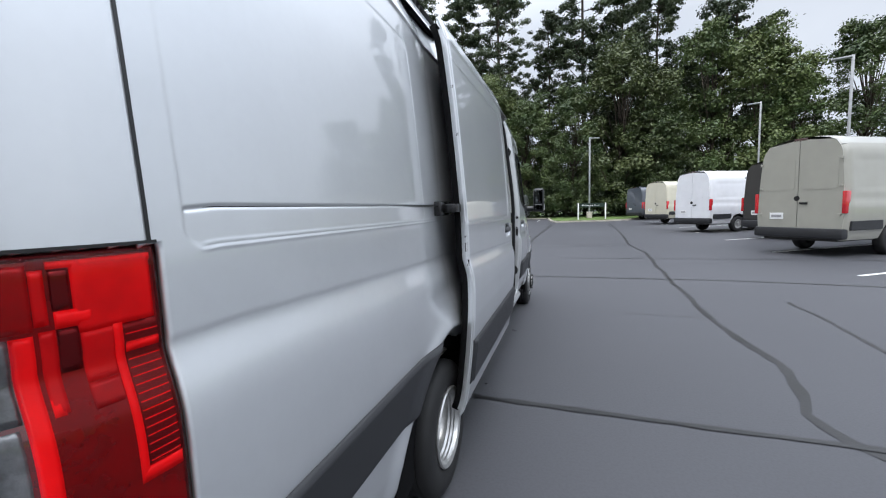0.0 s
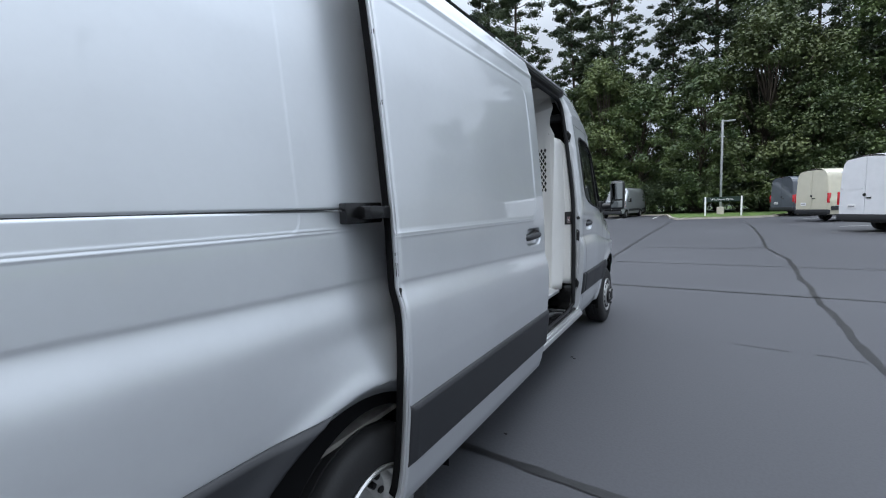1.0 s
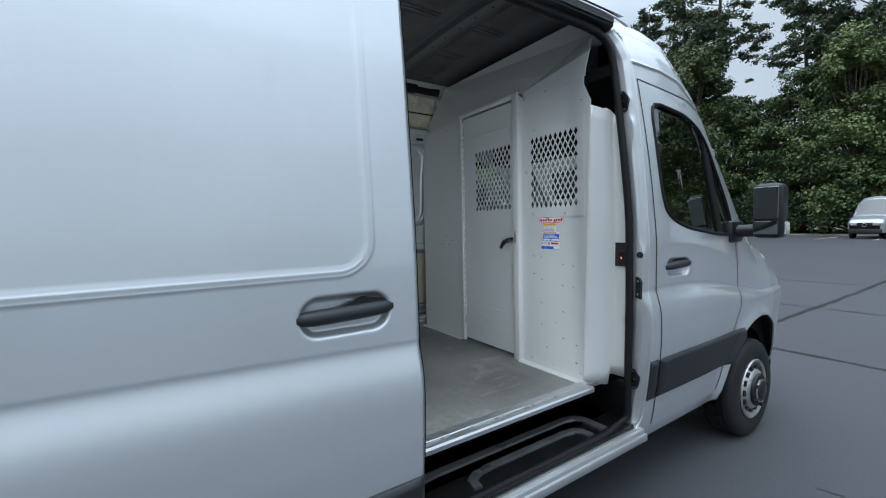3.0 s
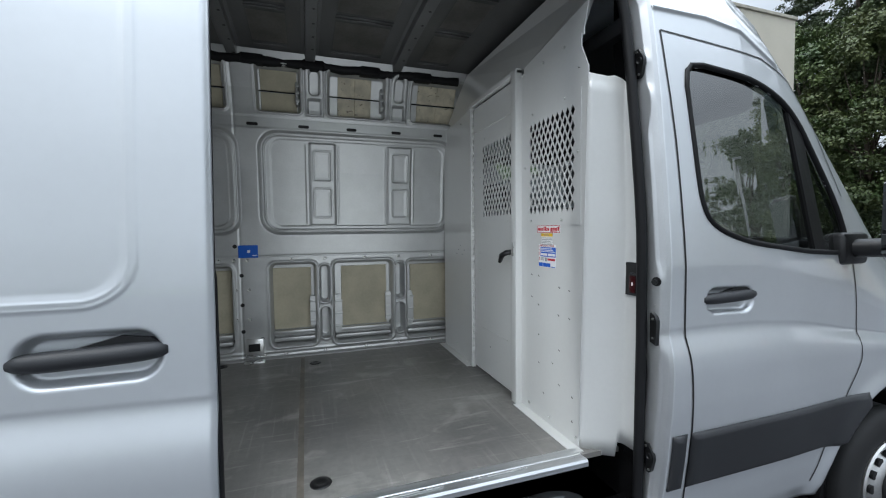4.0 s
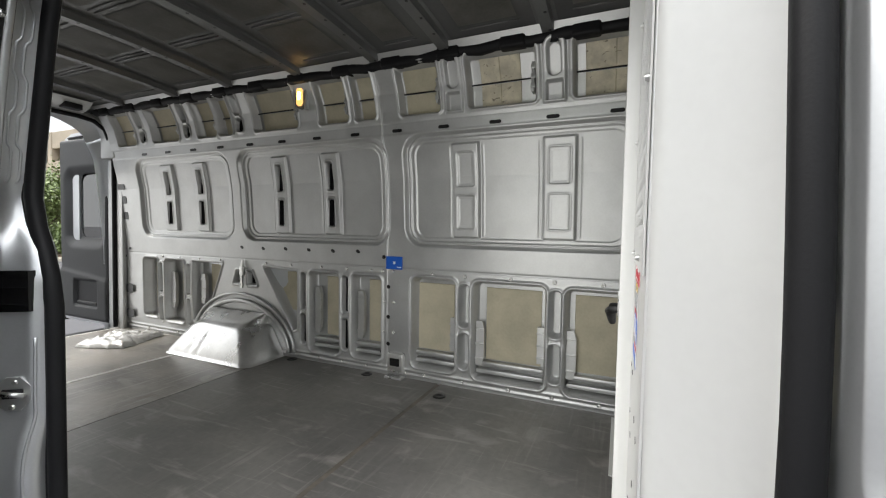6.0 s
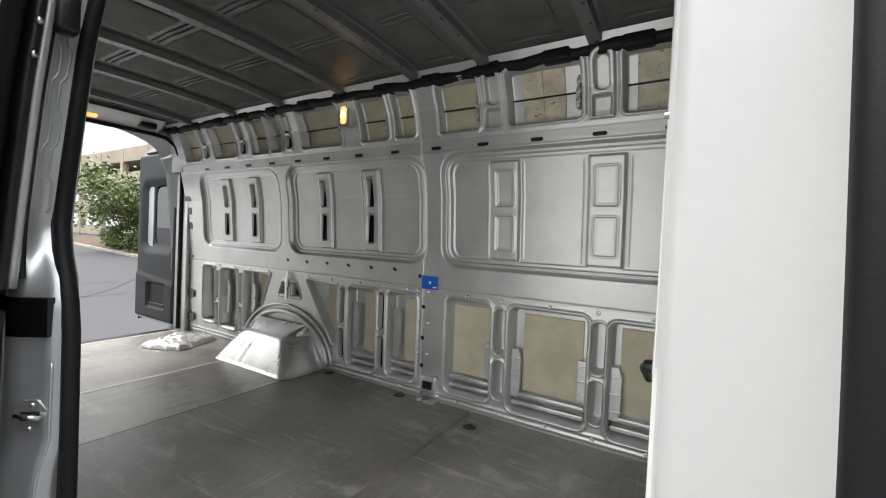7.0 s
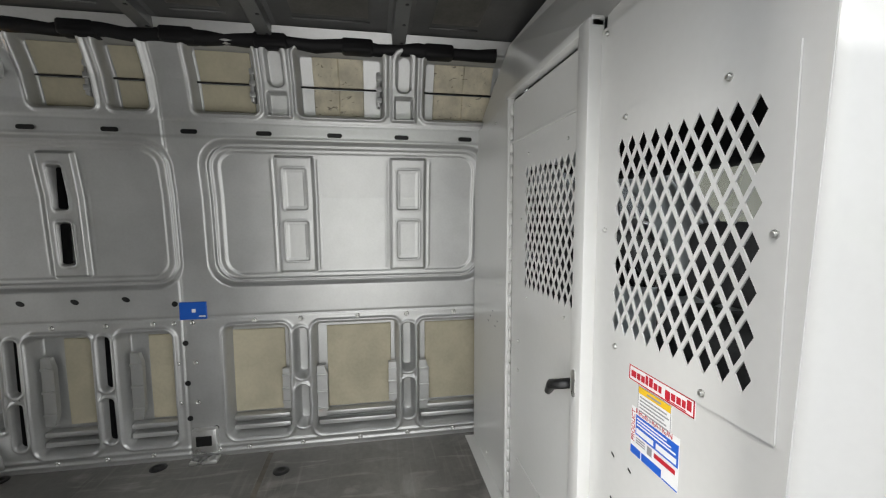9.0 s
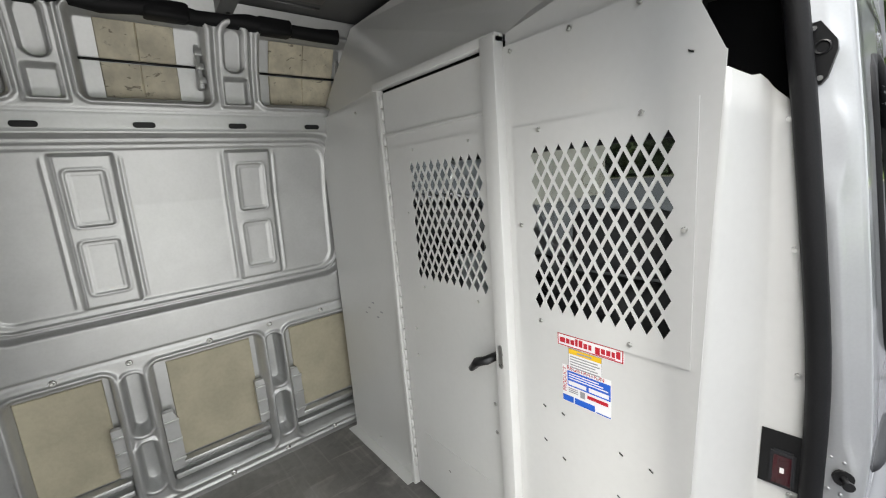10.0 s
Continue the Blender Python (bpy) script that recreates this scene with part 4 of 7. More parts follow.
# ---- cab ----
fd = thing("front_door")
fd.parent = van
tagged(fd, "silver front passenger door with dark window")


def pane(name, pts, off, material, parent, label):
    bm = bmesh.new()
    vs = []
    for y, z in pts:
        zz = 1.0 + (z - 1.0) * 1.8 / float(roof_h(y) - 1.0) if z > 1 else z
        vs.append(bm.verts.new((float(side_x(min(2.55, zz), y) * width_k(y)) + off, y, z)))
    bm.faces.new(vs)
    bmesh.ops.triangulate(bm, faces=bm.faces)
    ob = part(name, bm, material, parent, label)
    ob.visible_shadow = False
    return ob


pane("window_pane", WINDOW, -0.012, GLASS, fd, "tinted side window")
bm = bmesh.new()
loop = [(float(side_x(min(2.55, 1.0 + (z - 1.0) * 1.8 / float(roof_h(y) - 1.0)), y) * width_k(y)) - 0.002, y, z) for y, z in WINDOW]
tube(bm, loop + loop[:1], 0.011, 8, caps=False)
part("window_seal", bm, RUBBER, fd, "black rubber window seal", smooth=True)
bm = bmesh.new()
quad = [(5.345, 2.085), (5.435, 2.035), (5.535, 1.465), (5.450, 1.475)]
xq = [float(side_x(1.0 + (z - 1.0) * 1.8 / float(roof_h(y) - 1.0), y) * width_k(y)) for y, z in quad]
fa = [bm.verts.new((x_ - 0.002, y, z)) for x_, (y, z) in zip(xq, quad)]
fb = [bm.verts.new((x_ - 0.022, y, z)) for x_, (y, z) in zip(xq, quad)]
bm.faces.new(fa)
bm.faces.new(fb[::-1])
for k in range(4):
    bm.faces.new((fa[k], fb[k], fb[(k + 1) % 4], fa[(k + 1) % 4]))
part("window_mullion", bm, BLACKP, fd, "black bar between the two panes")
pull_handle(fd, 4.938, 1.328, float(side_x(1.325, 4.938)) - 0.006)
# left window
pane("window_pane", WINDOW, 0.0, GLASS, fd, "").matrix_local = Matrix.Diagonal((-1, 1, 1, 1))
# wing mirror
wm = thing("wing_mirror")
wm.parent = van
tagged(wm, "black wing mirror with two glasses")
bm = bmesh.new()
box(bm, (1.080, 5.66, 1.45), (1.232, 5.80, 1.785), 0.035, 3)
part("housing", bm, BLACKP, wm, "black plastic housing", angle=45)
bm = bmesh.new()
box(bm, (1.094, 5.654, 1.57), (1.219, 5.662, 1.762), 0.003)
box(bm, (1.094, 5.654, 1.475), (1.219, 5.662, 1.555), 0.003)
part("mirror_glass", bm, mat("mirror", (0.16, 0.17, 0.17), 0.04, 1.0, vary=0.01, bump=0, rvary=0), wm, "mirror glass")
bm = bmesh.new()
tube(bm, [(0.95, 5.70, 1.49), (1.12, 5.73, 1.50)], 0.040, 10)
box(bm, (0.93, 5.62, 1.42), (0.995, 5.80, 1.56), 0.02)
part("arm", bm, BLACKP, wm, "black arm", angle=45)
bm = bmesh.new()
box(bm, (1.217, 5.72, 1.47), (1.239, 5.79, 1.55), 0.008)
part("indicator", bm, CLEARL, wm, "clear indicator lens")
cm = copy_thing(wm, Matrix.Identity(4))
cm.scale = (-1, 1, 1)


def skin_point(y, z, off=0.0015):
    zz_ = 1.0 + (z - 1.0) * 1.8 / float(roof_h(y) - 1.0) if z > 1 else z
    return (float(body_x(np.array([y]), np.array([min(2.55, zz_)]))[0]) + off, y, z)


def shut_line(name, pts, w=0.007, parent=None):
    """A dark gap between panels along (y, z) points on the side."""
    P = []
    for (ay, az), (by, bz) in zip(pts, pts[1:]):
        n = max(2, int(math.hypot(by - ay, bz - az) / 0.03))
        P += [(ay + (by - ay) * k / n, az + (bz - az) * k / n) for k in range(n)]
    P.append(pts[-1])
    V = []
    for i, (y, z) in enumerate(P):
        y0, z0 = P[max(0, i - 1)]
        y1, z1 = P[min(len(P) - 1, i + 1)]
        l = math.hypot(y1 - y0, z1 - z0)
        ny, nz = -(z1 - z0) / l * w / 2, (y1 - y0) / l * w / 2
        V += [skin_point(y - ny, z - nz), skin_point(y + ny, z + nz)]
    raw(name, V, [(2 * i, 2 * i + 2, 2 * i + 3, 2 * i + 1) for i in range(len(P) - 1)], BLACKP, parent or van, "dark panel gap", True)


shut_line("shut_line", [(4.67, 2.30), (4.698, 1.9), (4.708, 1.5), (4.715, 1.20), (4.735, 1.0), (4.745, 0.86), (4.745, 0.48)], 0.008, fd)
shut_line("shut_line", [(4.67, 2.30), (5.2, 2.265), (5.38, 2.20), (5.55, 2.02), (5.72, 1.72)], 0.007, fd)
shut_line("shut_line", [(5.74, 1.46), (5.74, 1.0), (5.66, 0.86), (5.56, 0.66), (5.50, 0.48)], 0.007, fd)
shut_line("shut_line", [(0.066, 1.493), (0.068, 2.0), (0.072, 2.40)], 0.007)
shut_line("shut_line", [(-0.14, 1.491), (0.078, 1.491)], 0.005)
# Headliner and shelf added to block the bright windscreen behind the mesh windows.
bm = bmesh.new()
box(bm, (-0.84, 4.62, 2.34), (0.84, 5.2, 2.42), 0.03)
box(bm, (-0.80, 5.15, 2.10), (0.80, 5.36, 2.40), 0.04)
part("headliner", bm, DARKIN, van, "dark cab headliner and shelf added to block the windscreen", angle=40)
# cab interior
bm = bmesh.new()
box(bm, (-0.86, 5.85, 0.9), (0.86, 6.25, 1.36), 0.08, 3)
box(bm, (-0.9, 4.7, 0.68), (0.9, 6.0, 0.74), 0.01)
part("dashboard", bm, DARKIN, van, "dark dashboard and cab floor", angle=45)


def seat(cx):
    s = thing("cab_seat")
    s.parent = van
    bm = bmesh.new()
    box(bm, (cx - 0.25, 4.85, 0.95), (cx + 0.25, 5.35, 1.13), 0.05, 3)
    part("cushion", bm, SEATF, s, "dark grey cloth", angle=45)
    bm = bmesh.new()
    box(bm, (cx - 0.24, 4.74, 1.10), (cx + 0.24, 4.90, 1.70), 0.06, 3, Matrix.Translation((0, 4.8, 1.1)) @ Matrix.Rotation(radians(12), 4, "X") @ Matrix.Translation((0, -4.8, -1.1)))
    part("backrest", bm, SEATF, s, "dark grey cloth", angle=45)
    bm = bmesh.new()
    box(bm, (cx - 0.14, 4.64, 1.72), (cx + 0.14, 4.74, 1.90), 0.04, 3)
    part("headrest", bm, SEATF, s, "dark grey cloth", angle=45)
    bm = bmesh.new()
    box(bm, (cx - 0.22, 4.9, 0.74), (cx + 0.22, 5.3, 0.96), 0.02)
    part("seat_base", bm, DARKIN, s)


seat(0.5)
seat(-0.5)
bm = bmesh.new()
lathe(bm, [(0.19, -0.012), (0.203, 0.0), (0.19, 0.012), (0.178, 0.0), (0.19, -0.012)], (0, 0, 0), "z", 32)
box(bm, (-0.18, -0.02, -0.012), (0.18, 0.02, 0.01), 0.006)
for v in bm.verts:
    v.co = Matrix.Translation((-0.48, 5.72, 1.32)) @ Matrix.Rotation(radians(-62), 4, "X") @ v.co
part("steering_wheel", bm, BLACKP, van, "black steering wheel", angle=40)
# headlamps and grille
for s in (-1, 1):
    bm = bmesh.new()
    box(bm, (s * 0.52 - 0.16, 6.80, 0.92), (s * 0.52 + 0.16, 6.955, 1.10), 0.04, 3)
    part("headlamp", bm, CLEARL, van, "clear headlamp", angle=45)
bm = bmesh.new()
box(bm, (-0.34, 6.90, 0.86), (0.34, 6.97, 1.08), 0.03)
part("grille", bm, BLACKP, van, "black grille", angle=45)


# ---- cargo space ----
WZ = np.array([0.60, 0.71, 1.0, 1.42, 1.56, 2.0, 2.28, 2.40, 2.50, 2.65, 2.72])
WX = np.array([0.92, 0.915, 0.905, 0.90, 0.893, 0.862, 0.806, 0.79, 0.765, 0.69, 0.64])
UPPER = [(3.19, 4.49), (1.75, 3.02), (0.49, 1.60)]
LOWER = [(3.215, 3.505, 0.80, 1.37), (3.63, 4.05, 0.79, 1.37), (4.165, 4.56, 0.785, 1.36), (2.375, 2.63, 0.79, 1.36), (2.745, 2.975, 0.80, 1.36), (0.46, 0.65, 0.86, 1.385), (0.757, 1.0, 0.84, 1.38)]
TRI = [[(1.93, 1.375), (2.255, 1.355), (2.255, 0.93), (2.22, 0.92)], [(1.12, 1.38), (1.47, 1.38), (1.30, 0.98), (1.12, 0.88)], [(1.64, 1.33), (1.69, 1.33), (1.69, 1.23), (1.60, 1.23)], [(1.755, 1.33), (1.80, 1.33), (1.85, 1.23), (1.755, 1.23)]]
TOPW = [(3.173, 3.434), (3.613, 3.990), (4.183, 4.56), (1.955, 2.362), (2.55, 2.783), (2.843, 2.991), (0.79, 1.12), (1.345, 1.56), (1.59, 1.73), (0.30, 0.56)]
VSLOT = [(3.568, 0.03), (4.107, 0.03), (2.687, 0.022), (2.315, 0.022), (1.06, 0.02), (0.70, 0.018)]


def wall_in(Z):
    return -np.interp(Z, WZ, WX)


def left_wall_x(Y, Z):
    d = np.zeros(Y.shape)
    for y0, y1 in UPPER:
        s = rr(Y, Z, y0 - 0.035, y1 + 0.035, 1.565, 2.262, 0.13)
        d = d + 0.030 * step(-s, 0.030)
        s2 = rr(Y, Z, y0 + 0.005, y1 - 0.005, 1.60, 2.232, 0.10)
        d = d - 0.010 * np.exp(-(s2 / 0.006) ** 2)
        s3 = rr(Y, Z, y0 + 0.04, y1 - 0.04, 1.625, 2.21, 0.08)
        d = d + 0.006 * step(-s3, 0.008)
    for k, (y0, y1) in enumerate(((3.475, 3.663), (4.015, 4.207), (2.036, 2.192), (2.496, 2.657), (0.755, 0.935), (1.172, 1.334))):
        s = rr(Y, Z, y0, y1, 1.625, 2.20, 0.015)
        d = d - 0.021 * step(-s - 0.004, 0.012)
        m = (y0 + y1) / 2
        for z0, z1 in ((1.69, 1.885), (1.94, 2.135)):
            if k < 2:
                q = rr(Y, Z, m - 0.055, m + 0.055, z0, z1, 0.012)
                d = d + 0.0045 * step(-q, 0.003) - 0.0040 * np.exp(-((q - 0.004) / 0.0035) ** 2) - 0.003 * np.exp(-((q + 0.009) / 0.003) ** 2)
            else:
                q = rr(Y, Z, m - 0.030, m + 0.024, z0, z1, 0.012)
                d = d - 0.005 * np.exp(-((q - 0.006) / 0.005) ** 2) + 0.10 * step(-q, 0.006)
        for e in (y0 - 0.012, y1 + 0.012):
            d = d - 0.0045 * np.exp(-((Y - e) / 0.0034) ** 2) * step(0.275 - np.abs(Z - 1.912), 0.02)
    for y0, y1, z0, z1 in LOWER:
        s = rr(Y, Z, y0, y1, z0, z1, 0.035)
        d = d - 0.013 * np.exp(-((s - 0.014) / 0.008) ** 2) + 0.085 * step(-s, 0.007)
    for t in TRI:
        s = poly_sdf(Y, Z, t)
        d = d - 0.009 * np.exp(-((s - 0.012) / 0.008) ** 2) + 0.085 * step(-s, 0.007)
    for y0, y1 in TOPW:
        s = rr(Y, Z, y0, y1, 2.37, 2.63, 0.022)
        d = d - 0.011 * np.exp(-((s - 0.011) / 0.007) ** 2) + 0.060 * step(-s, 0.007)
    for y, h in VSLOT:
        for z0, z1 in ((1.09, 1.35), (0.83, 1.05)):
            s = rr(Y, Z, y - h, y + h, z0, z1, h * 0.9)
            d = d - 0.009 * np.exp(-((s - 0.010) / 0.006) ** 2) + 0.09 * step(-s, 0.006)
    for y in (3.523, 4.087):
        s = rr(Y, Z, y - 0.059, y + 0.059, 2.20, 2.655, 0.05)
        d = d - 0.014 * step(-s, 0.005) * step(Z - 2.352, 0.006)
        d = d - 0.007 * np.exp(-((np.abs(Y - y) - 0.076) / 0.004) ** 2) * step(0.13 - np.abs(Z - 2.50), 0.01)
        s = rr(Y, Z, y - 0.035, y + 0.035, 2.482, 2.634, 0.031)
        d = d + 0.040 * step(-s, 0.004)
        s = rr(Y, Z, y - 0.043, y + 0.043, 2.366, 2.462, 0.008)
        d = d + 0.036 * step(-s, 0.004)
    for y in (1.81, 1.225, 0.66):
        for z0, z1 in ((2.50, 2.63), (2.385, 2.475)):
            s = rr(Y, Z, y - 0.030, y + 0.030, z0, z1, 0.024)
            d = d - 0.010 * np.exp(-((s - 0.010) / 0.006) ** 2) + 0.07 * step(-s, 0.006)
    d = d + 0.005 * np.exp(-((Y - 3.03) / 0.005) ** 2)
    d = d + 0.005 * np.exp(-((Z - 1.425) / 0.005) ** 2)
    d = d + 0.010 * step(2.335 - Z, 0.02) * step(Z - 2.255, 0.02) * 0.4
    d = d + 0.004 * np.exp(-((Z - 2.33) / 0.006) ** 2)
    # long swages at the foot of the windows
    for z in (0.765, 0.735):
        d = d - 0.006 * np.exp(-((Z - z) / 0.008) ** 2)
    return wall_in(Z) - d


lw = sheet("inner_side_wall", span(0.16, 4.62, 0.0053), span(0.68, 2.70, 0.0050), left_wall_x, INNER, van, "bare silver sheet wall with pressed panels and openings", None, 0.0)
rw = sheet("inner_side_wall", span(0.10, 3.02, 0.05), span(0.68, 2.70, 0.05), lambda Y, Z: -wall_in(Z) + 0.0 * Y, INNER, van, "bare silver sheet wall", lambda Y, Z: arch(Y, Z, R_AX, 0.435, 0.435))

# pads and hardware inside the wall openings
PADS = [(3.222, 3.475, 0.90, 1.335, BEIGE), (3.685, 4.02, 0.89, 1.335, BEIGE), (4.205, 4.555, 0.89, 1.33, BEIGE), (2.47, 2.615, 0.90, 1.33, BEIGE), (2.835, 2.965, 0.90, 1.33, BEIGE), (0.87, 0.99, 0.92, 1.34, BEIGE), (0.50, 0.64, 0.92, 1.34, BEIGE), (2.03, 2.245, 1.05, 1.345, BEIGE), (1.24, 1.45, 1.12, 1.36, BEIGE)]
for y0, y1 in TOPW:
    i0, i1 = (0.062, 0.088) if 3.5 < y0 < 4.1 else (0.050, 0.040) if y0 > 4.1 else (0.02, 0.02) if y1 - y0 < 0.3 else (0.045, 0.045)
    mid = (y0 + i0 + y1 - i1) / 2
    for z0, z1 in ((2.385, 2.497), (2.506, 2.62)):
        if y0 > 3.5:
            PADS += [(y0 + i0, mid, z0, z1, BEIGEW), (mid, y1 - i1, z0, z1, BEIGEW)]
        else:
            PADS.append((y0 + i0, y1 - i1, z0, z1, BEIGE))
for y0, y1, z0, z1, m in PADS:
    bm = bmesh.new()
    xa, xb = float(wall_in(z0)) - (0.083 if z0 < 2 else 0.058), float(wall_in(z1)) - (0.083 if z0 < 2 else 0.058)
    q = [(xa, y0, z0), (xa, y1, z0), (xb, y1, z1), (xb, y0, z1)]
    f = [bm.verts.new(p) for p in q]
    b = [bm.verts.new((p[0] + 0.006, p[1] + 0.003 * (1 if p[1] == y0 else -1), p[2] + 0.003 * (1 if p[2] == z0 else -1))) for p in q]
    bm.faces.new(b)
    for i in range(4):
        bm.faces.new((f[i], f[(i + 1) % 4], b[(i + 1) % 4], b[i]))
    part("damping_pad", bm, m, lw, "beige damping pad")
for y0, y1 in TOPW:
    bm = bmesh.new()
    tube(bm, [(float(wall_in(2.5)) - 0.052, y0 + 0.006, 2.5015), (float(wall_in(2.5)) - 0.052, y1 - 0.006, 2.5015)], 0.0045, 6)
    part("cavity_bead", bm, BLACKP, lw, "dark bead across the opening", smooth=True)
    if y1 - y0 > 0.2:
        bm = bmesh.new()
        box(bm, (float(wall_in(2.5)) - 0.07, y1 - 0.028, 2.42), (float(wall_in(2.5)) - 0.02, y1 - 0.012, 2.58), 0.004)
        for z in (2.45, 2.50, 2.55):
            box(bm, (float(wall_in(2.5)) - 0.03, y1 - 0.030, z - 0.012), (float(wall_in(2.5)) - 0.012, y1 - 0.004, z + 0.012), 0.003)
        part("bracket", bm, INNER, lw, "silver sheet bracket", angle=30)
for y, z0, z1 in ((2.415, 0.92, 1.25), (2.79, 0.92, 1.25), (0.80, 0.95, 1.27), (1.19, 1.02, 1.27), (3.655, 0.86, 1.13), (4.025, 0.92, 1.13), (4.188, 0.86, 1.13), (3.485, 0.92, 1.13)):
    bm = bmesh.new()
    x = float(wall_in(1.0)) - 0.06
    prism(bm, [(y - 0.02, z0), (y + 0.018, z0), (y + 0.032, z0 + 0.05), (y + 0.032, z1 - 0.05), (y + 0.018, z1), (y - 0.02, z1)], "x", x, x + 0.026)
    for k in range(3):
        z = z0 + (z1 - z0) * (k + 0.5) / 3
        box(bm, (x + 0.02, y - 0.022, z - 0.006), (x + 0.033, y + 0.034, z + 0.006), 0.002)
    part("bracket", bm, INNER, lw, "silver sheet bracket", angle=30)
for y0, y1, z0, z1 in LOWER[:5]:
    bm = bmesh.new()
    for dz in (0.022, 0.070):
        box(bm, (float(wall_in(0.8)) - 0.078, y0 + 0.008, z0 + dz), (float(wall_in(0.8)) - 0.03, y1 - 0.008, z0 + dz + 0.026), 0.007)
    part("cavity_rail", bm, INNER, lw, "silver rails at the foot of the opening", angle=40)
slot_bm = bmesh.new()
x = float(wall_in(2.285)) + 0.0015
prism(slot_bm, rr_pts(0, 0, 0.034, 0.010, 0.0095), "x", -0.002, 0.0)
slot_ob = part("slot_hole", slot_bm, BLACKP, lw, "dark oval hole")
slot_ob.location = (x, 4.39, 2.285)
for k in range(1, 13):
    o = slot_ob.copy()
    scene.collection.objects.link(o)
    o.location = (x, 4.39 - 0.313 * k, 2.285)
hole_bm = bmesh.new()
prism(hole_bm, [(0.0135 * math.cos(2 * math.pi * k / 12), 0.0135 * math.sin(2 * math.pi * k / 12)) for k in range(12)], "x", -0.002, 0.0)
hole_ob = part("round_hole", hole_bm, BLACKP, lw, "dark round hole")
hole_ob.location = (float(wall_in(1.5)) + 0.0015, 3.0, 1.495)
for y, z in ((1.70, 1.517), (1.926, 1.515), (2.15, 1.52), (2.37, 1.52), (2.585, 1.52), (2.795, 1.524), (3.035, 1.30), (3.035, 1.10), (3.035, 0.92), (2.315, 1.07), (2.985, 0.86), (3.15, 0.86)):
    o = hole_ob.copy()
    scene.collection.objects.link(o)
    o.location = (float(wall_in(z)) + 0.0015, y, z)
    if 1.5 < z:
        o.scale = (1, 1.35, 0.85)
        o.rotation_euler.x = radians(-28)
# Black sheets set inside the openings to stand for the cavity's shade.
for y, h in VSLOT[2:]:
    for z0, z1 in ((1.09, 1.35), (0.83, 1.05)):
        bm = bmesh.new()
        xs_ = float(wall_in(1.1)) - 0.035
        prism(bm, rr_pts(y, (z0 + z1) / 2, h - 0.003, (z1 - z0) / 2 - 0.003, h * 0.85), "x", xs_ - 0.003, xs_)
        part("cavity_shade", bm, MATTE, lw, "black sheet for the shade in a slot")
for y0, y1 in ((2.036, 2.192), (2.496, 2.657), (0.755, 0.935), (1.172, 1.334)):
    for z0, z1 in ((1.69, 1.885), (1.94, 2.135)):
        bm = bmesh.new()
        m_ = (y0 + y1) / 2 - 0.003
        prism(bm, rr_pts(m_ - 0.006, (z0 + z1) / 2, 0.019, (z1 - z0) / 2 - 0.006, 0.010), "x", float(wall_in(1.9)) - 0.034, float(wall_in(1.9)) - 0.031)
        part("cavity_shade", bm, MATTE, lw, "black sheet for the shade in a slot")
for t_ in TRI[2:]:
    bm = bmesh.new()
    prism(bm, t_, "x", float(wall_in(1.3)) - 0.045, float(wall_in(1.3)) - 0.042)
    part("cavity_shade", bm, MATTE, lw, "black sheet for the shade beside the strut")
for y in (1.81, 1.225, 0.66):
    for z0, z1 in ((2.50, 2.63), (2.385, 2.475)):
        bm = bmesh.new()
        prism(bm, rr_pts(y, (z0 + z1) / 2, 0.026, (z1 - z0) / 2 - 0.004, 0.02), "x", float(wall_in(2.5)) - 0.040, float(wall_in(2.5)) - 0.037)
        part("cavity_shade", bm, MATTE, lw, "black sheet for the shade in a slot")
bolt_bm = bmesh.new()
lathe(bolt_bm, [(0.0, 0.002), (0.004, 0.002), (0.005, 0.006), (0.009, 0.006), (0.012, 0.003), (0.013, 0.0)], (0, 0, 0), "x", 12)
bolt_ob = part("rivet", bolt_bm, STEEL, lw, "bright rivet", smooth=True)
bolt_ob.location = (float(wall_in(0.745)), 3.3, 0.745)
RIV = [(y, 0.745) for y in (0.5, 0.9, 2.45, 2.66, 2.86, 3.16, 3.56, 3.85, 4.1, 4.35)] + [(y, 1.40) for y in (0.5, 0.72, 0.95, 1.2, 1.45, 1.95, 2.2, 2.48, 2.70, 2.9, 2.99, 3.07, 3.35, 3.57, 3.85, 4.1, 4.35)] + [(2.995, 1.2), (3.075, 1.2), (2.995, 1.0), (3.075, 1.0)]
for y, z in RIV:
    o = bolt_ob.copy()
    scene.collection.objects.link(o)
    o.location = (float(wall_in(z)), y, z)
bm = bmesh.new()
box(bm, (-0.899, 3.02, 1.418), (-0.889, 3.14, 1.502), 0.002)
bp_ = part("label_plate", bm, BLUE, lw, "blue label plate")
bm = bmesh.new()
box(bm, (-0.8895, 3.105, 1.43), (-0.8885, 3.135, 1.436))
box(bm, (-0.8895, 3.075, 1.452), (-0.8885, 3.092, 1.469))
tagged(part("print", bm, STK_W, bp_, "faint white print"), kind="stuff")
bm = bmesh.new()
box(bm, (-0.915, 3.045, 0.745), (-0.878, 3.16, 0.87), 0.008)
for k in range(4):
    tube(bm, [(-0.895, 3.05 + 0.033 * k, 0.715), (-0.86, 3.05 + 0.033 * k, 0.712)], 0.013, 8)
box(bm, (-0.91, 3.04, 0.708), (-0.85, 3.165, 0.722), 0.004)
vb = part("floor_bracket", bm, HOUSING, lw, "silver pillar foot bracket", angle=40)
bm = bmesh.new()
box(bm, (-0.880, 3.066, 0.787), (-0.876, 3.138, 0.838), 0.003)
part("opening", bm, BLACKP, vb, "dark opening")
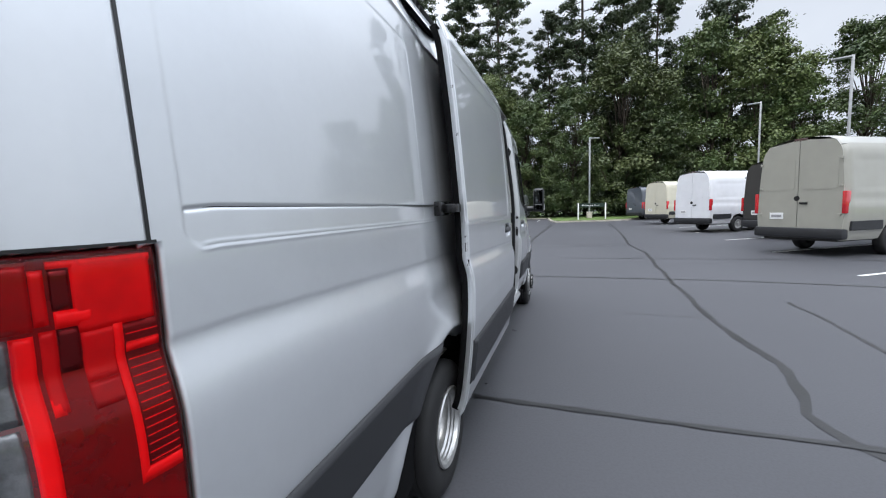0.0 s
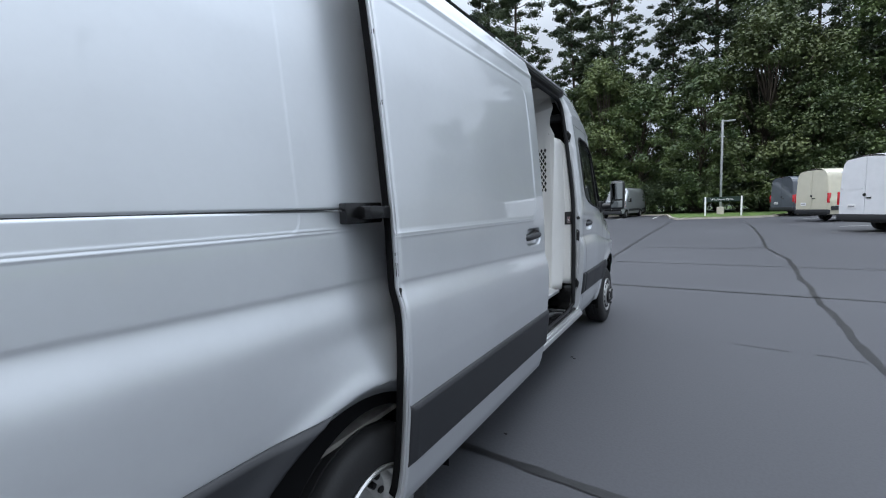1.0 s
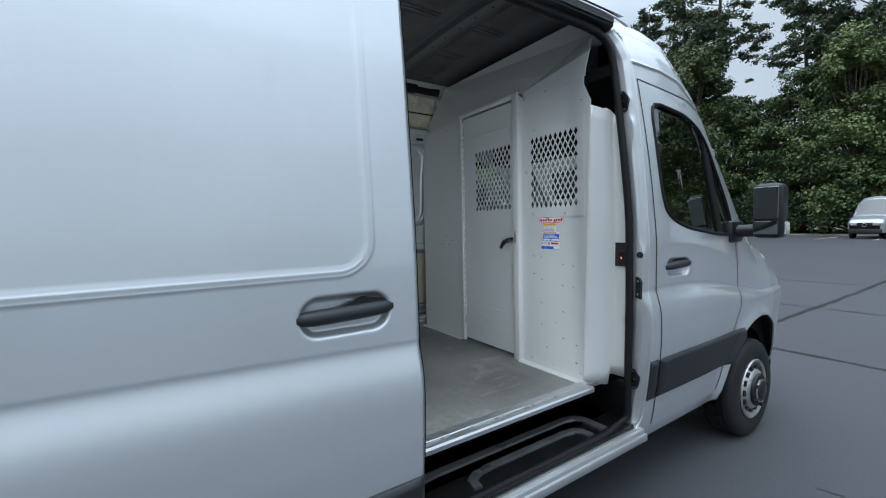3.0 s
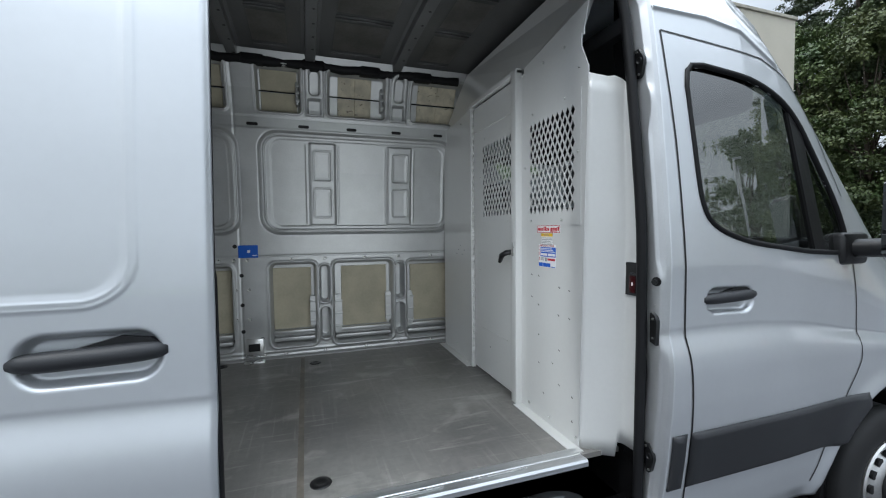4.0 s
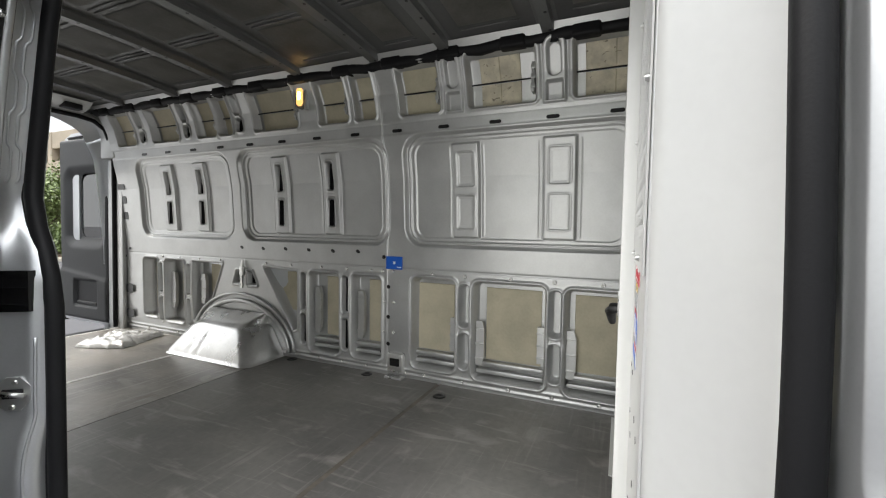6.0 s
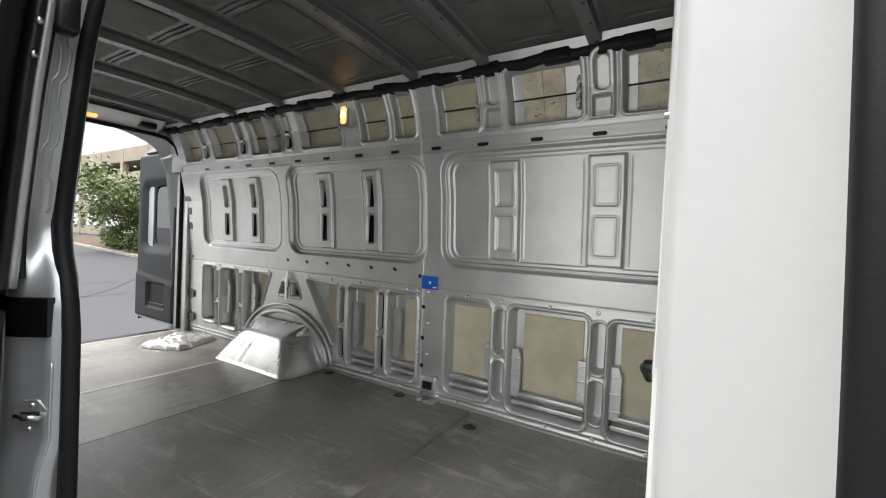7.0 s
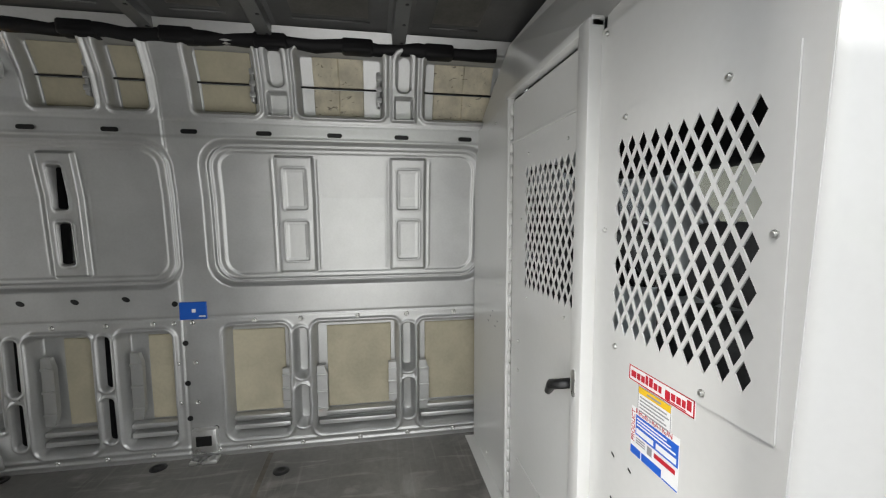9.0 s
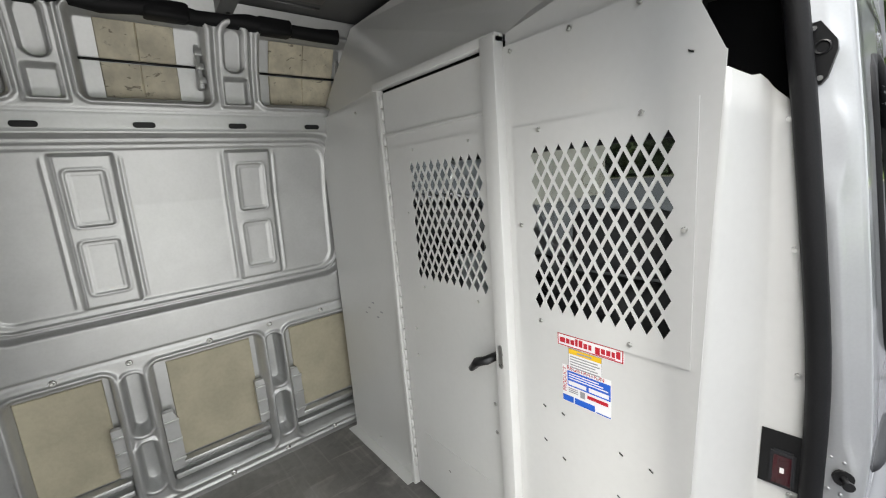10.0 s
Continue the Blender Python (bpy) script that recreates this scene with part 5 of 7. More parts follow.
# cargo lamp
bm = bmesh.new()
prism(bm, rr_pts(2.438, 2.545, 0.034, 0.075, 0.03), "x", -0.75, -0.725)
cl = part("cargo_lamp", bm, CAVITY, lw, "lamp housing", angle=40)
bm = bmesh.new()
prism(bm, rr_pts(2.438, 2.545, 0.024, 0.060, 0.022), "x", -0.725, -0.715)
part("lit_lens", bm, LAMPLIT, cl, "lit warm lens")
bm = bmesh.new()
prism(bm, rr_pts(2.438, 2.550, 0.012, 0.026, 0.011), "x", -0.7155, -0.712)
part("bulb", bm, BULB, cl, "bright bulb behind the lens")
bm = bmesh.new()
for sy in (-0.046, 0.046):
    prism(bm, rr_pts(2.438 + sy, 2.545, 0.007, 0.085, 0.006), "x", -0.755, -0.722)
part("bezel", bm, INNER, cl, "silver lamp surround", angle=40)
# harness under the roof edge
bm = bmesh.new()
pts = [(-0.705 + 0.006 * math.sin(k * 1.7), 0.1 + k * 0.09, 2.655 + 0.005 * math.sin(k * 2.3)) for k in range(50)]
tube(bm, pts, [0.031 + 0.004 * math.sin(k * 1.3) ** 2 for k in range(50)], 9)
for k in range(2, 50, 4):
    box(bm, (-0.742, pts[k][1] - 0.07, 2.622), (-0.670, pts[k][1] + 0.07, 2.690), 0.014)
part("wiring_harness", bm, RUBBER, van, "black wrapped wiring along the roof edge", angle=50)
# inner roof with bows and damping squares
ys, xs = span(0.05, 4.75, 0.05), np.linspace(-0.74, 0.80, 40)
Yr, Xr = np.meshgrid(ys, xs, indexing="ij")
Zr = 2.665 + 0.07 * np.sqrt(np.maximum(0, 1 - (Xr / 0.82) ** 2))
idx = np.arange(Yr.size).reshape(Yr.shape)
Fr = np.stack([idx[:-1, :-1], idx[:-1, 1:], idx[1:, 1:], idx[1:, :-1]], -1).reshape(-1, 4)
ri = raw("inner_roof", np.stack([Xr, Yr, Zr], -1).reshape(-1, 3), Fr, ROOFIN, van, "silver-grey inner roof skin in a shaded tone", True)
BOWS = (0.58, 1.25, 1.84, 2.46, 3.05, 3.50, 4.06)
for y in BOWS:
    bm = bmesh.new()
    xr = np.linspace(-0.74, 0.80, 22)
    zr = 2.665 + 0.07 * np.sqrt(np.maximum(0, 1 - (xr / 0.82) ** 2))
    prev = None
    for xx, zz in zip(xr, zr):
        ring = [bm.verts.new((xx, y + dy, zz + dz)) for dy, dz in ((-0.052, -0.003), (-0.034, -0.007), (-0.028, -0.040), (0.028, -0.040), (0.034, -0.007), (0.052, -0.003))]
        if prev:
            for a in range(5):
                bm.faces.new((prev[a], prev[a + 1], ring[a + 1], ring[a]))
        prev = ring
    bow = part("roof_bow", bm, BOWM, van, "silver roof bow with holes, in a shaded tone", angle=30)
    bm = bmesh.new()
    for xx, zz in zip(xr[1:-1:2], zr[1:-1:2]):
        lathe(bm, [(0.0, -0.0415), (0.008, -0.0412), (0.008, -0.038)], (xx, y + 0.012, zz), "z", 8)
    tagged(part("bow_holes", bm, BLACKP, bow, "small dark holes"), kind="stuff")
for y0, y1 in [(0.10, 0.52)] + [(a + 0.06, b - 0.06) for a, b in zip(BOWS, BOWS[1:])] + [(4.12, 4.46)]:
    for x0, x1 in ((-0.56, -0.24), (-0.14, 0.16), (0.26, 0.56)):
        bm = bmesh.new()
        q = [(a, b, 2.665 + 0.07 * math.sqrt(1 - (a / 0.82) ** 2) - 0.004) for a, b in ((x0, y0 + 0.07), (x1, y0 + 0.07), (x1, y1 - 0.07), (x0, y1 - 0.07))]
        bm.faces.new([bm.verts.new(p) for p in q])
        bmesh.ops.solidify(bm, geom=bm.faces[:], thickness=0.003)
        part("damping_pad", bm, ROOFPAD, ri, "")
        for a in (x0 - 0.035, x1 + 0.035):
            bm = bmesh.new()
            zc = 2.665 + 0.07 * math.sqrt(1 - (a / 0.82) ** 2) - 0.003
            tube(bm, [(a, y0 + 0.065, zc), (a, (y0 + y1) / 2, zc), (a, y1 - 0.065, zc)], [0.004, 0.006, 0.004], 6)
            part("swage", bm, ROOFIN, ri, "pressed swage", smooth=True)

# ---- floor ----
fl = tagged(thing("load_floor"), "worn dark grey vinyl floor")
fl.parent = van
for y0, y1, m, lab in ((0.135, 1.372, FLOORS, "scuffed grey vinyl sheet"), (1.404, 2.112, FLOORS, "scuffed grey vinyl sheet"), (2.120, 3.394, FLOORV, "dark grey vinyl sheet"), (3.418, 4.62, FLOORV, "dark grey vinyl sheet")):
    bm = bmesh.new()
    x1 = 0.90
    if y0 >= 3.4:
        prism(bm, [(-0.92, y0), (0.795, y0), (0.795, y1), (-0.92, y1)], "z", 0.69, FLOOR_Z)
    elif y0 > 2:
        prism(bm, [(-0.92, y0), (0.90, y0), (0.90, 3.17), (0.795, 3.17), (0.795, y1), (-0.92, y1)], "z", 0.69, FLOOR_Z)
    else:
        prism(bm, [(-0.92, y0), (0.90, y0), (0.90, y1), (-0.92, y1)], "z", 0.69, FLOOR_Z)
    part("vinyl_sheet", bm, m, fl, lab)
for y0, y1, m, lab in ((1.372, 1.404, STRIP, "pale joint strip"), (2.112, 2.120, RUBBER, "black joint"), (3.394, 3.418, RUSTY, "worn brownish joint"), (0.118, 0.135, STRIP, "pale rear edge strip")):
    bm = bmesh.new()
    box(bm, (-0.90, y0, 0.69), (0.79, y1, FLOOR_Z + (0.002 if m is STRIP else -0.001)))
    part("joint_strip", bm, m, fl, lab)
for x, y in ((-0.735, 3.487), (-0.859, 2.903), (-0.878, 2.236), (0.64, 3.474)):
    bm = bmesh.new()
    lathe(bm, [(0.0, 0.0015), (0.014, 0.001), (0.018, 0.004), (0.036, 0.003), (0.038, 0.0)], (x, y, FLOOR_Z), "z", 18)
    part("lashing_cup", bm, BLACKP, fl, "black lashing-point cup", smooth=True)
bm = bmesh.new()
prism(bm, [(0.747, 0.70), (0.747, FLOOR_Z + 0.0030), (0.752, FLOOR_Z + 0.0045), (0.788, FLOOR_Z + 0.0035), (0.792, FLOOR_Z + 0.001), (0.815, FLOOR_Z + 0.001), (0.819, FLOOR_Z + 0.004), (0.832, FLOOR_Z + 0.003), (0.838, 0.705), (0.838, 0.688), (0.80, 0.686)], "y", 3.17, 4.44)
es = part("edge_strip", bm, ALU, fl, "bright aluminium edge strip", angle=25)
for y in (3.318, 3.644, 3.969):
    bm = bmesh.new()
    box(bm, (0.799, y, FLOOR_Z + 0.002), (0.807, y + 0.226, FLOOR_Z + 0.007), 0.002)
    part("slot", bm, STEEL, es, "raised bright slot edge")
# entry step
st = tagged(thing("entry_step"), "glossy black plastic entry step with raised grey pads")
st.parent = van
bm = bmesh.new()
box(bm, (0.56, 3.16, 0.476), (0.945, 4.66, 0.500), 0.006)
box(bm, (0.56, 3.16, 0.48), (0.58, 4.66, 0.69), 0.004)
box(bm, (0.56, 4.635, 0.48), (0.935, 4.66, 0.72), 0.008)
box(bm, (0.922, 3.16, 0.46), (0.950, 4.62, 0.508), 0.010)
part("tread", bm, STEPP, st, "black plastic tread", angle=40)


def raised_pad(pts, w):
    """A flat raised rib with rounded edges along (x, y) points of the tread."""
    bm = bmesh.new()
    P = []
    for (ax, ay), (bx, by) in zip(pts, pts[1:]):
        P += [(ax + (bx - ax) * k / 6, ay + (by - ay) * k / 6, 0.500) for k in range(6)]
    P.append((pts[-1][0], pts[-1][1], 0.500))
    tube(bm, P, w, 8)
    for v in bm.verts:
        v.co.z = 0.500 + max(-0.1, min(0.45, (v.co.z - 0.500) / w)) * 0.022
    part("raised_pad", bm, STEPG, st, "raised satin grey pad, lightened for its reflection", angle=40)


raised_pad([(0.89, 3.36), (0.75, 3.38), (0.708, 3.44), (0.698, 3.54), (0.698, 4.36), (0.718, 4.42), (0.76, 4.455), (0.885, 4.46)], 0.026)
raised_pad([(0.885, 3.63), (0.83, 3.64), (0.800, 3.69), (0.792, 3.77), (0.792, 4.24), (0.805, 4.31), (0.84, 4.345), (0.89, 4.35)], 0.022)
bm = bmesh.new()
box(bm, (0.945, 3.16, 0.42), (0.992, 4.655, 0.490), 0.012)
box(bm, (0.985, 3.16, 0.43), (1.004, 4.655, 0.468), 0.006)
box(bm, (0.962, 3.16, 0.486), (0.974, 4.64, 0.496), 0.003)
part("sill", bm, JAMBM, van, "silver door sill", angle=40)


def wheel_box(s):
    """The pressed wheel housing that stands on the load floor: a plateau with sloping, fluted sides."""
    rings = [(-0.08, 0.712), (-0.05, 0.717), (0.0, 0.718), (0.05, 0.734), (0.30, 0.778), (0.60, 0.830), (0.80, 0.862), (0.92, 0.879), (1.02, 0.889), (1.12, 0.896), (1.25, 0.901)]
    rings += [(1.25 + 0.12 * k, 0.901 + 0.008 * k) for k in range(1, 9)]
    V, F = [], []
    m = 14
    for u, z in rings:
        z = 0.718 + 1.22 * (z - 0.718)
        uy = min(u, 1.25)
        y0, y1, hx = 1.245 + 0.085 * uy, 2.125 - 0.125 * uy, max(0.012, 0.335 - 0.142 * u)
        r = min(0.085 + 0.055 * uy, 0.9 * hx)
        path = [(0.0, y0), (0.5 * (hx - r), y0)]
        path += [(hx - r + r * math.sin(radians(90 * k / m)), y0 + r - r * math.cos(radians(90 * k / m))) for k in range(m + 1)]
        path += [(hx, y0 + r + (y1 - y0 - 2 * r) * k / 40) for k in range(1, 40)]
        path += [(hx - r + r * math.cos(radians(90 * k / m)), y1 - r + r * math.sin(radians(90 * k / m))) for k in range(m + 1)]
        path += [(0.5 * (hx - r), y1), (0.0, y1)]
        n = len(path) - 1
        for xx, yy in path:
            fl_ = max(0.0, math.cos((yy - 1.44) * 2 * math.pi / 0.085)) ** 3 if 1.40 < yy < 1.66 and xx > 0.98 * hx else 0.0
            V.append((s * (0.905 - xx + 0.010 * fl_ * max(0.0, 1 - abs(u - 0.45) / 0.5)), yy, z))
    for k in range(len(rings) - 1):
        for i in range(n):
            a = k * (n + 1) + i
            F.append((a, a + 1, a + n + 2, a + n + 1))
    o = raw("wheel_housing", V, F, HOUSING, van, "bare silver wheel housing with fluted side", True)
    for ra, rb, tr in ((0.555, 0.43, 0.012), (0.505, 0.375, 0.018)):
        bm = bmesh.new()
        tube(bm, [(s * 0.893, 1.685 + ra * math.cos(radians(g)), 0.72 + rb * math.sin(radians(g))) for g in range(4, 177, 6)], tr, 8)
        part("flange", bm, INNER, o, "spot-welded flange", smooth=True)


wheel_box(-1)
wheel_box(1)
bm = bmesh.new()
tube(bm, [(-0.885, 1.722, 1.42), (-0.872, 1.722, 1.34), (-0.87, 1.722, 1.20)], 0.012, 8)
box(bm, (-0.89, 1.70, 1.30), (-0.868, 1.745, 1.37), 0.006)
part("belt_bracket", bm, STEEL, lw, "small bright bracket", angle=40)

# ---- side door jambs ----


zz = np.linspace(0.48, 2.56, 170)


def fold_d(z):
    """Depth of the step line on the front door pillar; it moves out round the striker and the guide."""
    return float(np.interp(z, [0.60, 1.10, 1.16, 1.41, 1.47, 1.93, 1.99, 2.05, 2.075, 2.11, 2.15, 2.19, 2.24, 2.32], [0.027, 0.027, 0.011, 0.011, 0.027, 0.028, 0.020, 0.015, 0.017, 0.028, 0.027, 0.018, 0.027, 0.027]))


V, F = [], []
for z in zz:
    sx, ds = float(side_x(z, 4.645)), fold_d(z)
    deep = float(np.interp(z, [1.10, 1.17, 1.40, 1.47, 1.92, 1.99], [0.0, 0.003, 0.003, 0.0, 0.0, 0.006]))
    top = float(np.interp(z, [2.40, 2.50, 2.56], [0.0, 0.02, 0.05]))
    for d, y in ((0.0, 4.650), (0.001, 4.646), (0.004, 4.643), (0.005, 4.633), (0.008, 4.629), (ds - 0.002, 4.6225), (ds + 0.001, 4.6195), (ds + 0.005, 4.612 + deep), (ds + 0.010, 4.6105 + deep), (0.052, 4.611 + deep * 0.6), (0.066, 4.609), (0.084, 4.608), (0.088, 4.655)):
        V.append((sx - d, y - top, float(z)))
n = 13
F = [(i * n + k, i * n + k + 1, i * n + n + k + 1, i * n + n + k) for i in range(len(zz) - 1) for k in range(n - 1)]
fj = raw("front_jamb", V, F, JAMBM, van, "silver door pillar", True)
bm = bmesh.new()
tube(bm, [(0.979, 4.612, 1.400), (0.989, 4.590, 1.400)], 0.0065, 12)
tube(bm, [(0.9883, 4.5925, 1.400), (0.9905, 4.588, 1.400)], 0.0095, 12)
tube(bm, [(0.978, 4.615, 1.400), (0.9805, 4.609, 1.400)], 0.0165, 14)
part("striker_pin", bm, BLACKP, fj, "black striker pin", angle=40)
bm = bmesh.new()
prism(bm, [(0.964, 1.185), (0.990, 1.175), (0.993, 1.262), (0.985, 1.280), (0.970, 1.290), (0.965, 1.286)], "y", 4.598, 4.614)
cp = part("contact_plate", bm, BLACKP, fj, "black contact plate", angle=40)
for z in (1.200, 1.268):
    bm = bmesh.new()
    tube(bm, [(0.978, 4.5985, z), (0.978, 4.595, z)], 0.0045, 8)
    part("screw", bm, STEEL, cp, "small screw")
for z, xo in ((2.19, 0.0), (0.76, 0.066)):
    bm = bmesh.new()
    prism(bm, [(0.872 + xo, z + 0.045), (0.892 + xo, z + 0.047), (0.915 + xo, z + 0.012), (0.917 + xo, z - 0.004), (0.906 + xo, z - 0.048), (0.898 + xo, z - 0.058), (0.886 + xo, z - 0.058), (0.876 + xo, z - 0.03)], "y", 4.603, 4.616)
    lathe(bm, [(0.006, 0.004), (0.0085, -0.001), (0.0105, -0.003), (0.0125, -0.002), (0.0135, 0.002)], (0.897 + xo, 4.603, z + 0.003), "y", 18)
    rg = part("roller_guide", bm, BLACKP, fj, "black guide wedge", angle=40)
    for dx, dz in ((0.884, 0.036), (0.897, -0.047)):
        bm = bmesh.new()
        tube(bm, [(dx + xo, 4.6035, z + dz), (dx + xo, 4.600, z + dz)], 0.0045, 8)
        part("screw", bm, STEEL, rg, "small bright screw")
for x_, z in ((0.979, 1.432), (0.960, 1.436), (0.970, 1.490), (0.978, 1.362), (0.960, 1.366), (0.972, 1.315)):
    bm = bmesh.new()
    lathe(bm, [(0.0, -0.002), (0.0025, -0.0015), (0.004, 0.0)], (x_, 4.6125, z), "y", 8)
    part("spot_weld", bm, JAMBM, fj, "small raised dot", smooth=True)
# rubber seal round the opening
def seal_x(z):
    return float(np.interp(z, [0.5, 1.2, 1.5, 1.6, 1.7, 1.9, 2.1, 2.3, 2.45, 2.54], [0.930, 0.940, 0.938, 0.935, 0.927, 0.906, 0.883, 0.856, 0.836, 0.822]))


bm = bmesh.new()
up = [(seal_x(z), 4.585, z) for z in np.linspace(0.56, 2.36, 24)]
rear_lo = [(0.893, 3.204, z) for z in np.linspace(0.62, 1.47, 12)]
rear_hi = [(float(np.interp(z, [1.6, 1.7, 1.8, 2.0, 2.2, 2.4], [0.884, 0.886, 0.882, 0.864, 0.846, 0.815])), 3.096, z) for z in np.linspace(1.79, 2.36, 10)]
ring = up + [(seal_x(2.42), 4.578, 2.42), (seal_x(2.46), 4.563, 2.465), (seal_x(2.50), 4.53, 2.502), (seal_x(2.52), 4.47, 2.522)] + [(seal_x(2.54), y, 2.532) for y in np.linspace(4.36, 3.4, 9)] + [(0.815, 3.14, 2.50)] + rear_hi[::-1] + [(0.890, 3.108, 1.725), (0.893, 3.135, 1.655), (0.893, 3.165, 1.60), (0.894, 3.192, 1.545)] + rear_lo[::-1] + [(0.905, 3.235, 0.53), (0.92, 3.31, 0.512)] + [(0.925, y, 0.503) for y in np.linspace(3.4, 4.4, 9)] + [(0.915, 4.55, 0.515)]
tube(bm, ring + ring[:1], [0.0185 if p[1] > 4.5 else 0.018 for p in ring + ring[:1]], 10, caps=False)
part("door_seal", bm, RUBBER, van, "thick black rubber door seal", smooth=True)
bm = bmesh.new()
tube(bm, [(p[0] + (0.006 if p[1] > 4.5 else 0.010), p[1] + (0.008 if p[1] > 4.5 else (-0.012 if p[1] < 3.34 else 0)), p[2] + (0.012 if p[2] > 2.4 else 0)) for p in ring] + [(ring[0][0] + 0.006, ring[0][1] + 0.008, ring[0][2])], 0.008, 8, caps=False)
part("seal_lip", bm, RUBBER, van, "outer lip of the seal", smooth=True)
# rear jamb
V, F = [], []
JX = [0.0, 0.012, 0.026, 0.044, 0.060, 0.078, 0.100, 0.130, 0.136]
JLOW = [0.0, 0.028, 0.040, 0.058, 0.083, 0.094, 0.090, 0.070, -0.02]
JHIGH = [0.0, 0.006, -0.006, -0.012, -0.012, -0.010, -0.016, -0.02, -0.06]


def jamb_y(z, d):
    """The sloping pillar face: y at the depth d inside the skin."""
    u = float(np.interp(z, [1.54, 1.60, 1.66, 1.73], [1.0, 0.78, 0.3, 0.0]))
    return 3.105 + u * float(np.interp(d, JX, JLOW)) + (1 - u) * float(np.interp(d, JX, JHIGH))


prof = [0.0, 0.004, 0.012, 0.026, 0.044, 0.052, 0.060, 0.069, 0.078, 0.094, 0.108]
for z in zz:
    V += [(float(side_x(z)) - d - 0.002, jamb_y(z, d), float(z)) for d in prof]
n = len(prof)
F = [(i * n + k, i * n + k + 1, i * n + n + k + 1, i * n + n + k) for i in range(len(zz) - 1) for k in range(n - 1)]
rj = raw("rear_jamb", V, F, JAMBM, van, "silver recessed rear door pillar", True)
V_ = [(float(side_x(z)) - d, jamb_y(z, max(d, 0)) + o, float(z)) for z in np.linspace(1.60, 2.40, 24) for d, o in ((-0.014, 0.0), (-0.004, 0.010), (0.016, 0.010), (0.022, 0.002))]
raw("gap_trim", V_, [(4 * i + k, 4 * i + k + 1, 4 * i + k + 5, 4 * i + k + 4) for i in range(23) for k in range(3)], STEPP, rj, "glossy black strip along the pillar", True)
LM = Matrix.Translation((0.951, 3.160, 1.272)) @ Matrix.Rotation(radians(-50), 4, "Z")
bm = bmesh.new()
prism(bm, [(0.036 * math.cos(radians(22.5 + 45 * k)), 0.042 * math.sin(radians(22.5 + 45 * k))) for k in range(8)], "y", -0.012, 0.003)
bm.transform(LM)
lp = part("latch_plate", bm, HOUSING, rj, "bright latch plate", angle=40)
bm = bmesh.new()
box(bm, (-0.020, 0.002, -0.010), (0.020, 0.006, 0.012), 0.002)
bm.transform(LM)
part("latch_slot", bm, BLACKP, lp, "dark latch slot")
bm = bmesh.new()
tube(bm, [(-0.026, 0.011, -0.003), (0.027, 0.011, 0.006)], 0.006, 8)
bm.transform(LM)
part("latch_bar", bm, STEEL, lp, "bright latch bar", smooth=True)
for sx, sz in ((-0.004, 0.027), (0.002, -0.030)):
    bm = bmesh.new()
    lathe(bm, [(0.006, -0.002), (0.006, 0.005), (0.004, 0.007), (0.0, 0.007)], (0, 0, 0), "y", 10)
    bm.transform(LM @ Matrix.Translation((sx, 0, sz)))
    part("screw", bm, STEEL, lp)
bm = bmesh.new()
tube(bm, [(float(side_x(z)) - 0.066, jamb_y(z, 0.064) + 0.001, float(z)) for z in np.linspace(0.66, 1.40, 40)], 0.0035, 6)
part("flange_bead", bm, JAMBM, rj, "embossed flange bead", smooth=True)
for d in (0.036, 0.054):
    bm = bmesh.new()
    pts = []
    for z in np.linspace(1.76, 2.36, 60):
        dd = d + 0.005 * math.tanh(5 * math.sin((z - 1.76) * 2 * math.pi / 0.17))
        pts.append((float(side_x(z)) - dd, jamb_y(z, dd) + 0.001, float(z)))
    tube(bm, pts, 0.0030, 6)
    part("flange_bead", bm, JAMBM, rj, "embossed wavy flange bead", smooth=True)
bm = bmesh.new()
prism(bm, [(0.986, 3.110), (0.973, 3.140), (0.955, 3.163), (0.934, 3.190), (0.92, 3.188), (0.92, 3.03), (0.986, 3.03)], "z", 1.462, 1.556)
part("rail_mouth", bm, STEPP, rj, "black mouth of the door rail", angle=40)
for z in (1.474, 1.512, 1.546):
    bm = bmesh.new()
    prism(bm, [(0.988, 3.114), (0.976, 3.144), (0.958, 3.168), (0.937, 3.194), (0.93, 3.18), (0.98, 3.09)], "z", z, z + 0.006)
    part("rail_lip", bm, STEPP, rj, "black rail lip", angle=40)
# rail recess above the opening, with the thin silver roof edge over it
bm = bmesh.new()
prism(bm, [(0.836, 2.546), (0.862, 2.560), (0.864, 2.600), (0.846, 2.618), (0.80, 2.625), (0.80, 2.546)], "y", 3.1, 4.56)
box(bm, (0.77, 3.1, 2.548), (0.802, 4.60, 2.615), 0.01)
dh = part("door_header", bm, BLACKP, van, "black upper door rail", angle=40)
bm = bmesh.new()
tube(bm, [(0.868, 3.1, 2.572), (0.868, 4.55, 2.572)], 0.004, 6)
part("rail_lip", bm, PLASTIC, dh, "grey lip of the rail", smooth=True)
bm = bmesh.new()
tube(bm, [(0.850, 3.08, 2.620), (0.850, 4.50, 2.620), (0.852, 4.60, 2.612), (0.858, 4.68, 2.59)], 0.006, 8)
part("roof_edge", bm, PAINT, van, "thin silver roof edge", smooth=True)
# black trim inside the top of the front pillar
bm = bmesh.new()
prism(bm, [(0.70, 2.54), (0.80, 2.54), (0.830, 2.42), (0.87, 2.16), (0.88, 2.0), (0.82, 2.0), (0.74, 2.10), (0.70, 2.30)], "y", 4.66, 4.68)
part("pillar_cover", bm, MATTE, van, "black trim cover beside the bulkhead", angle=40)


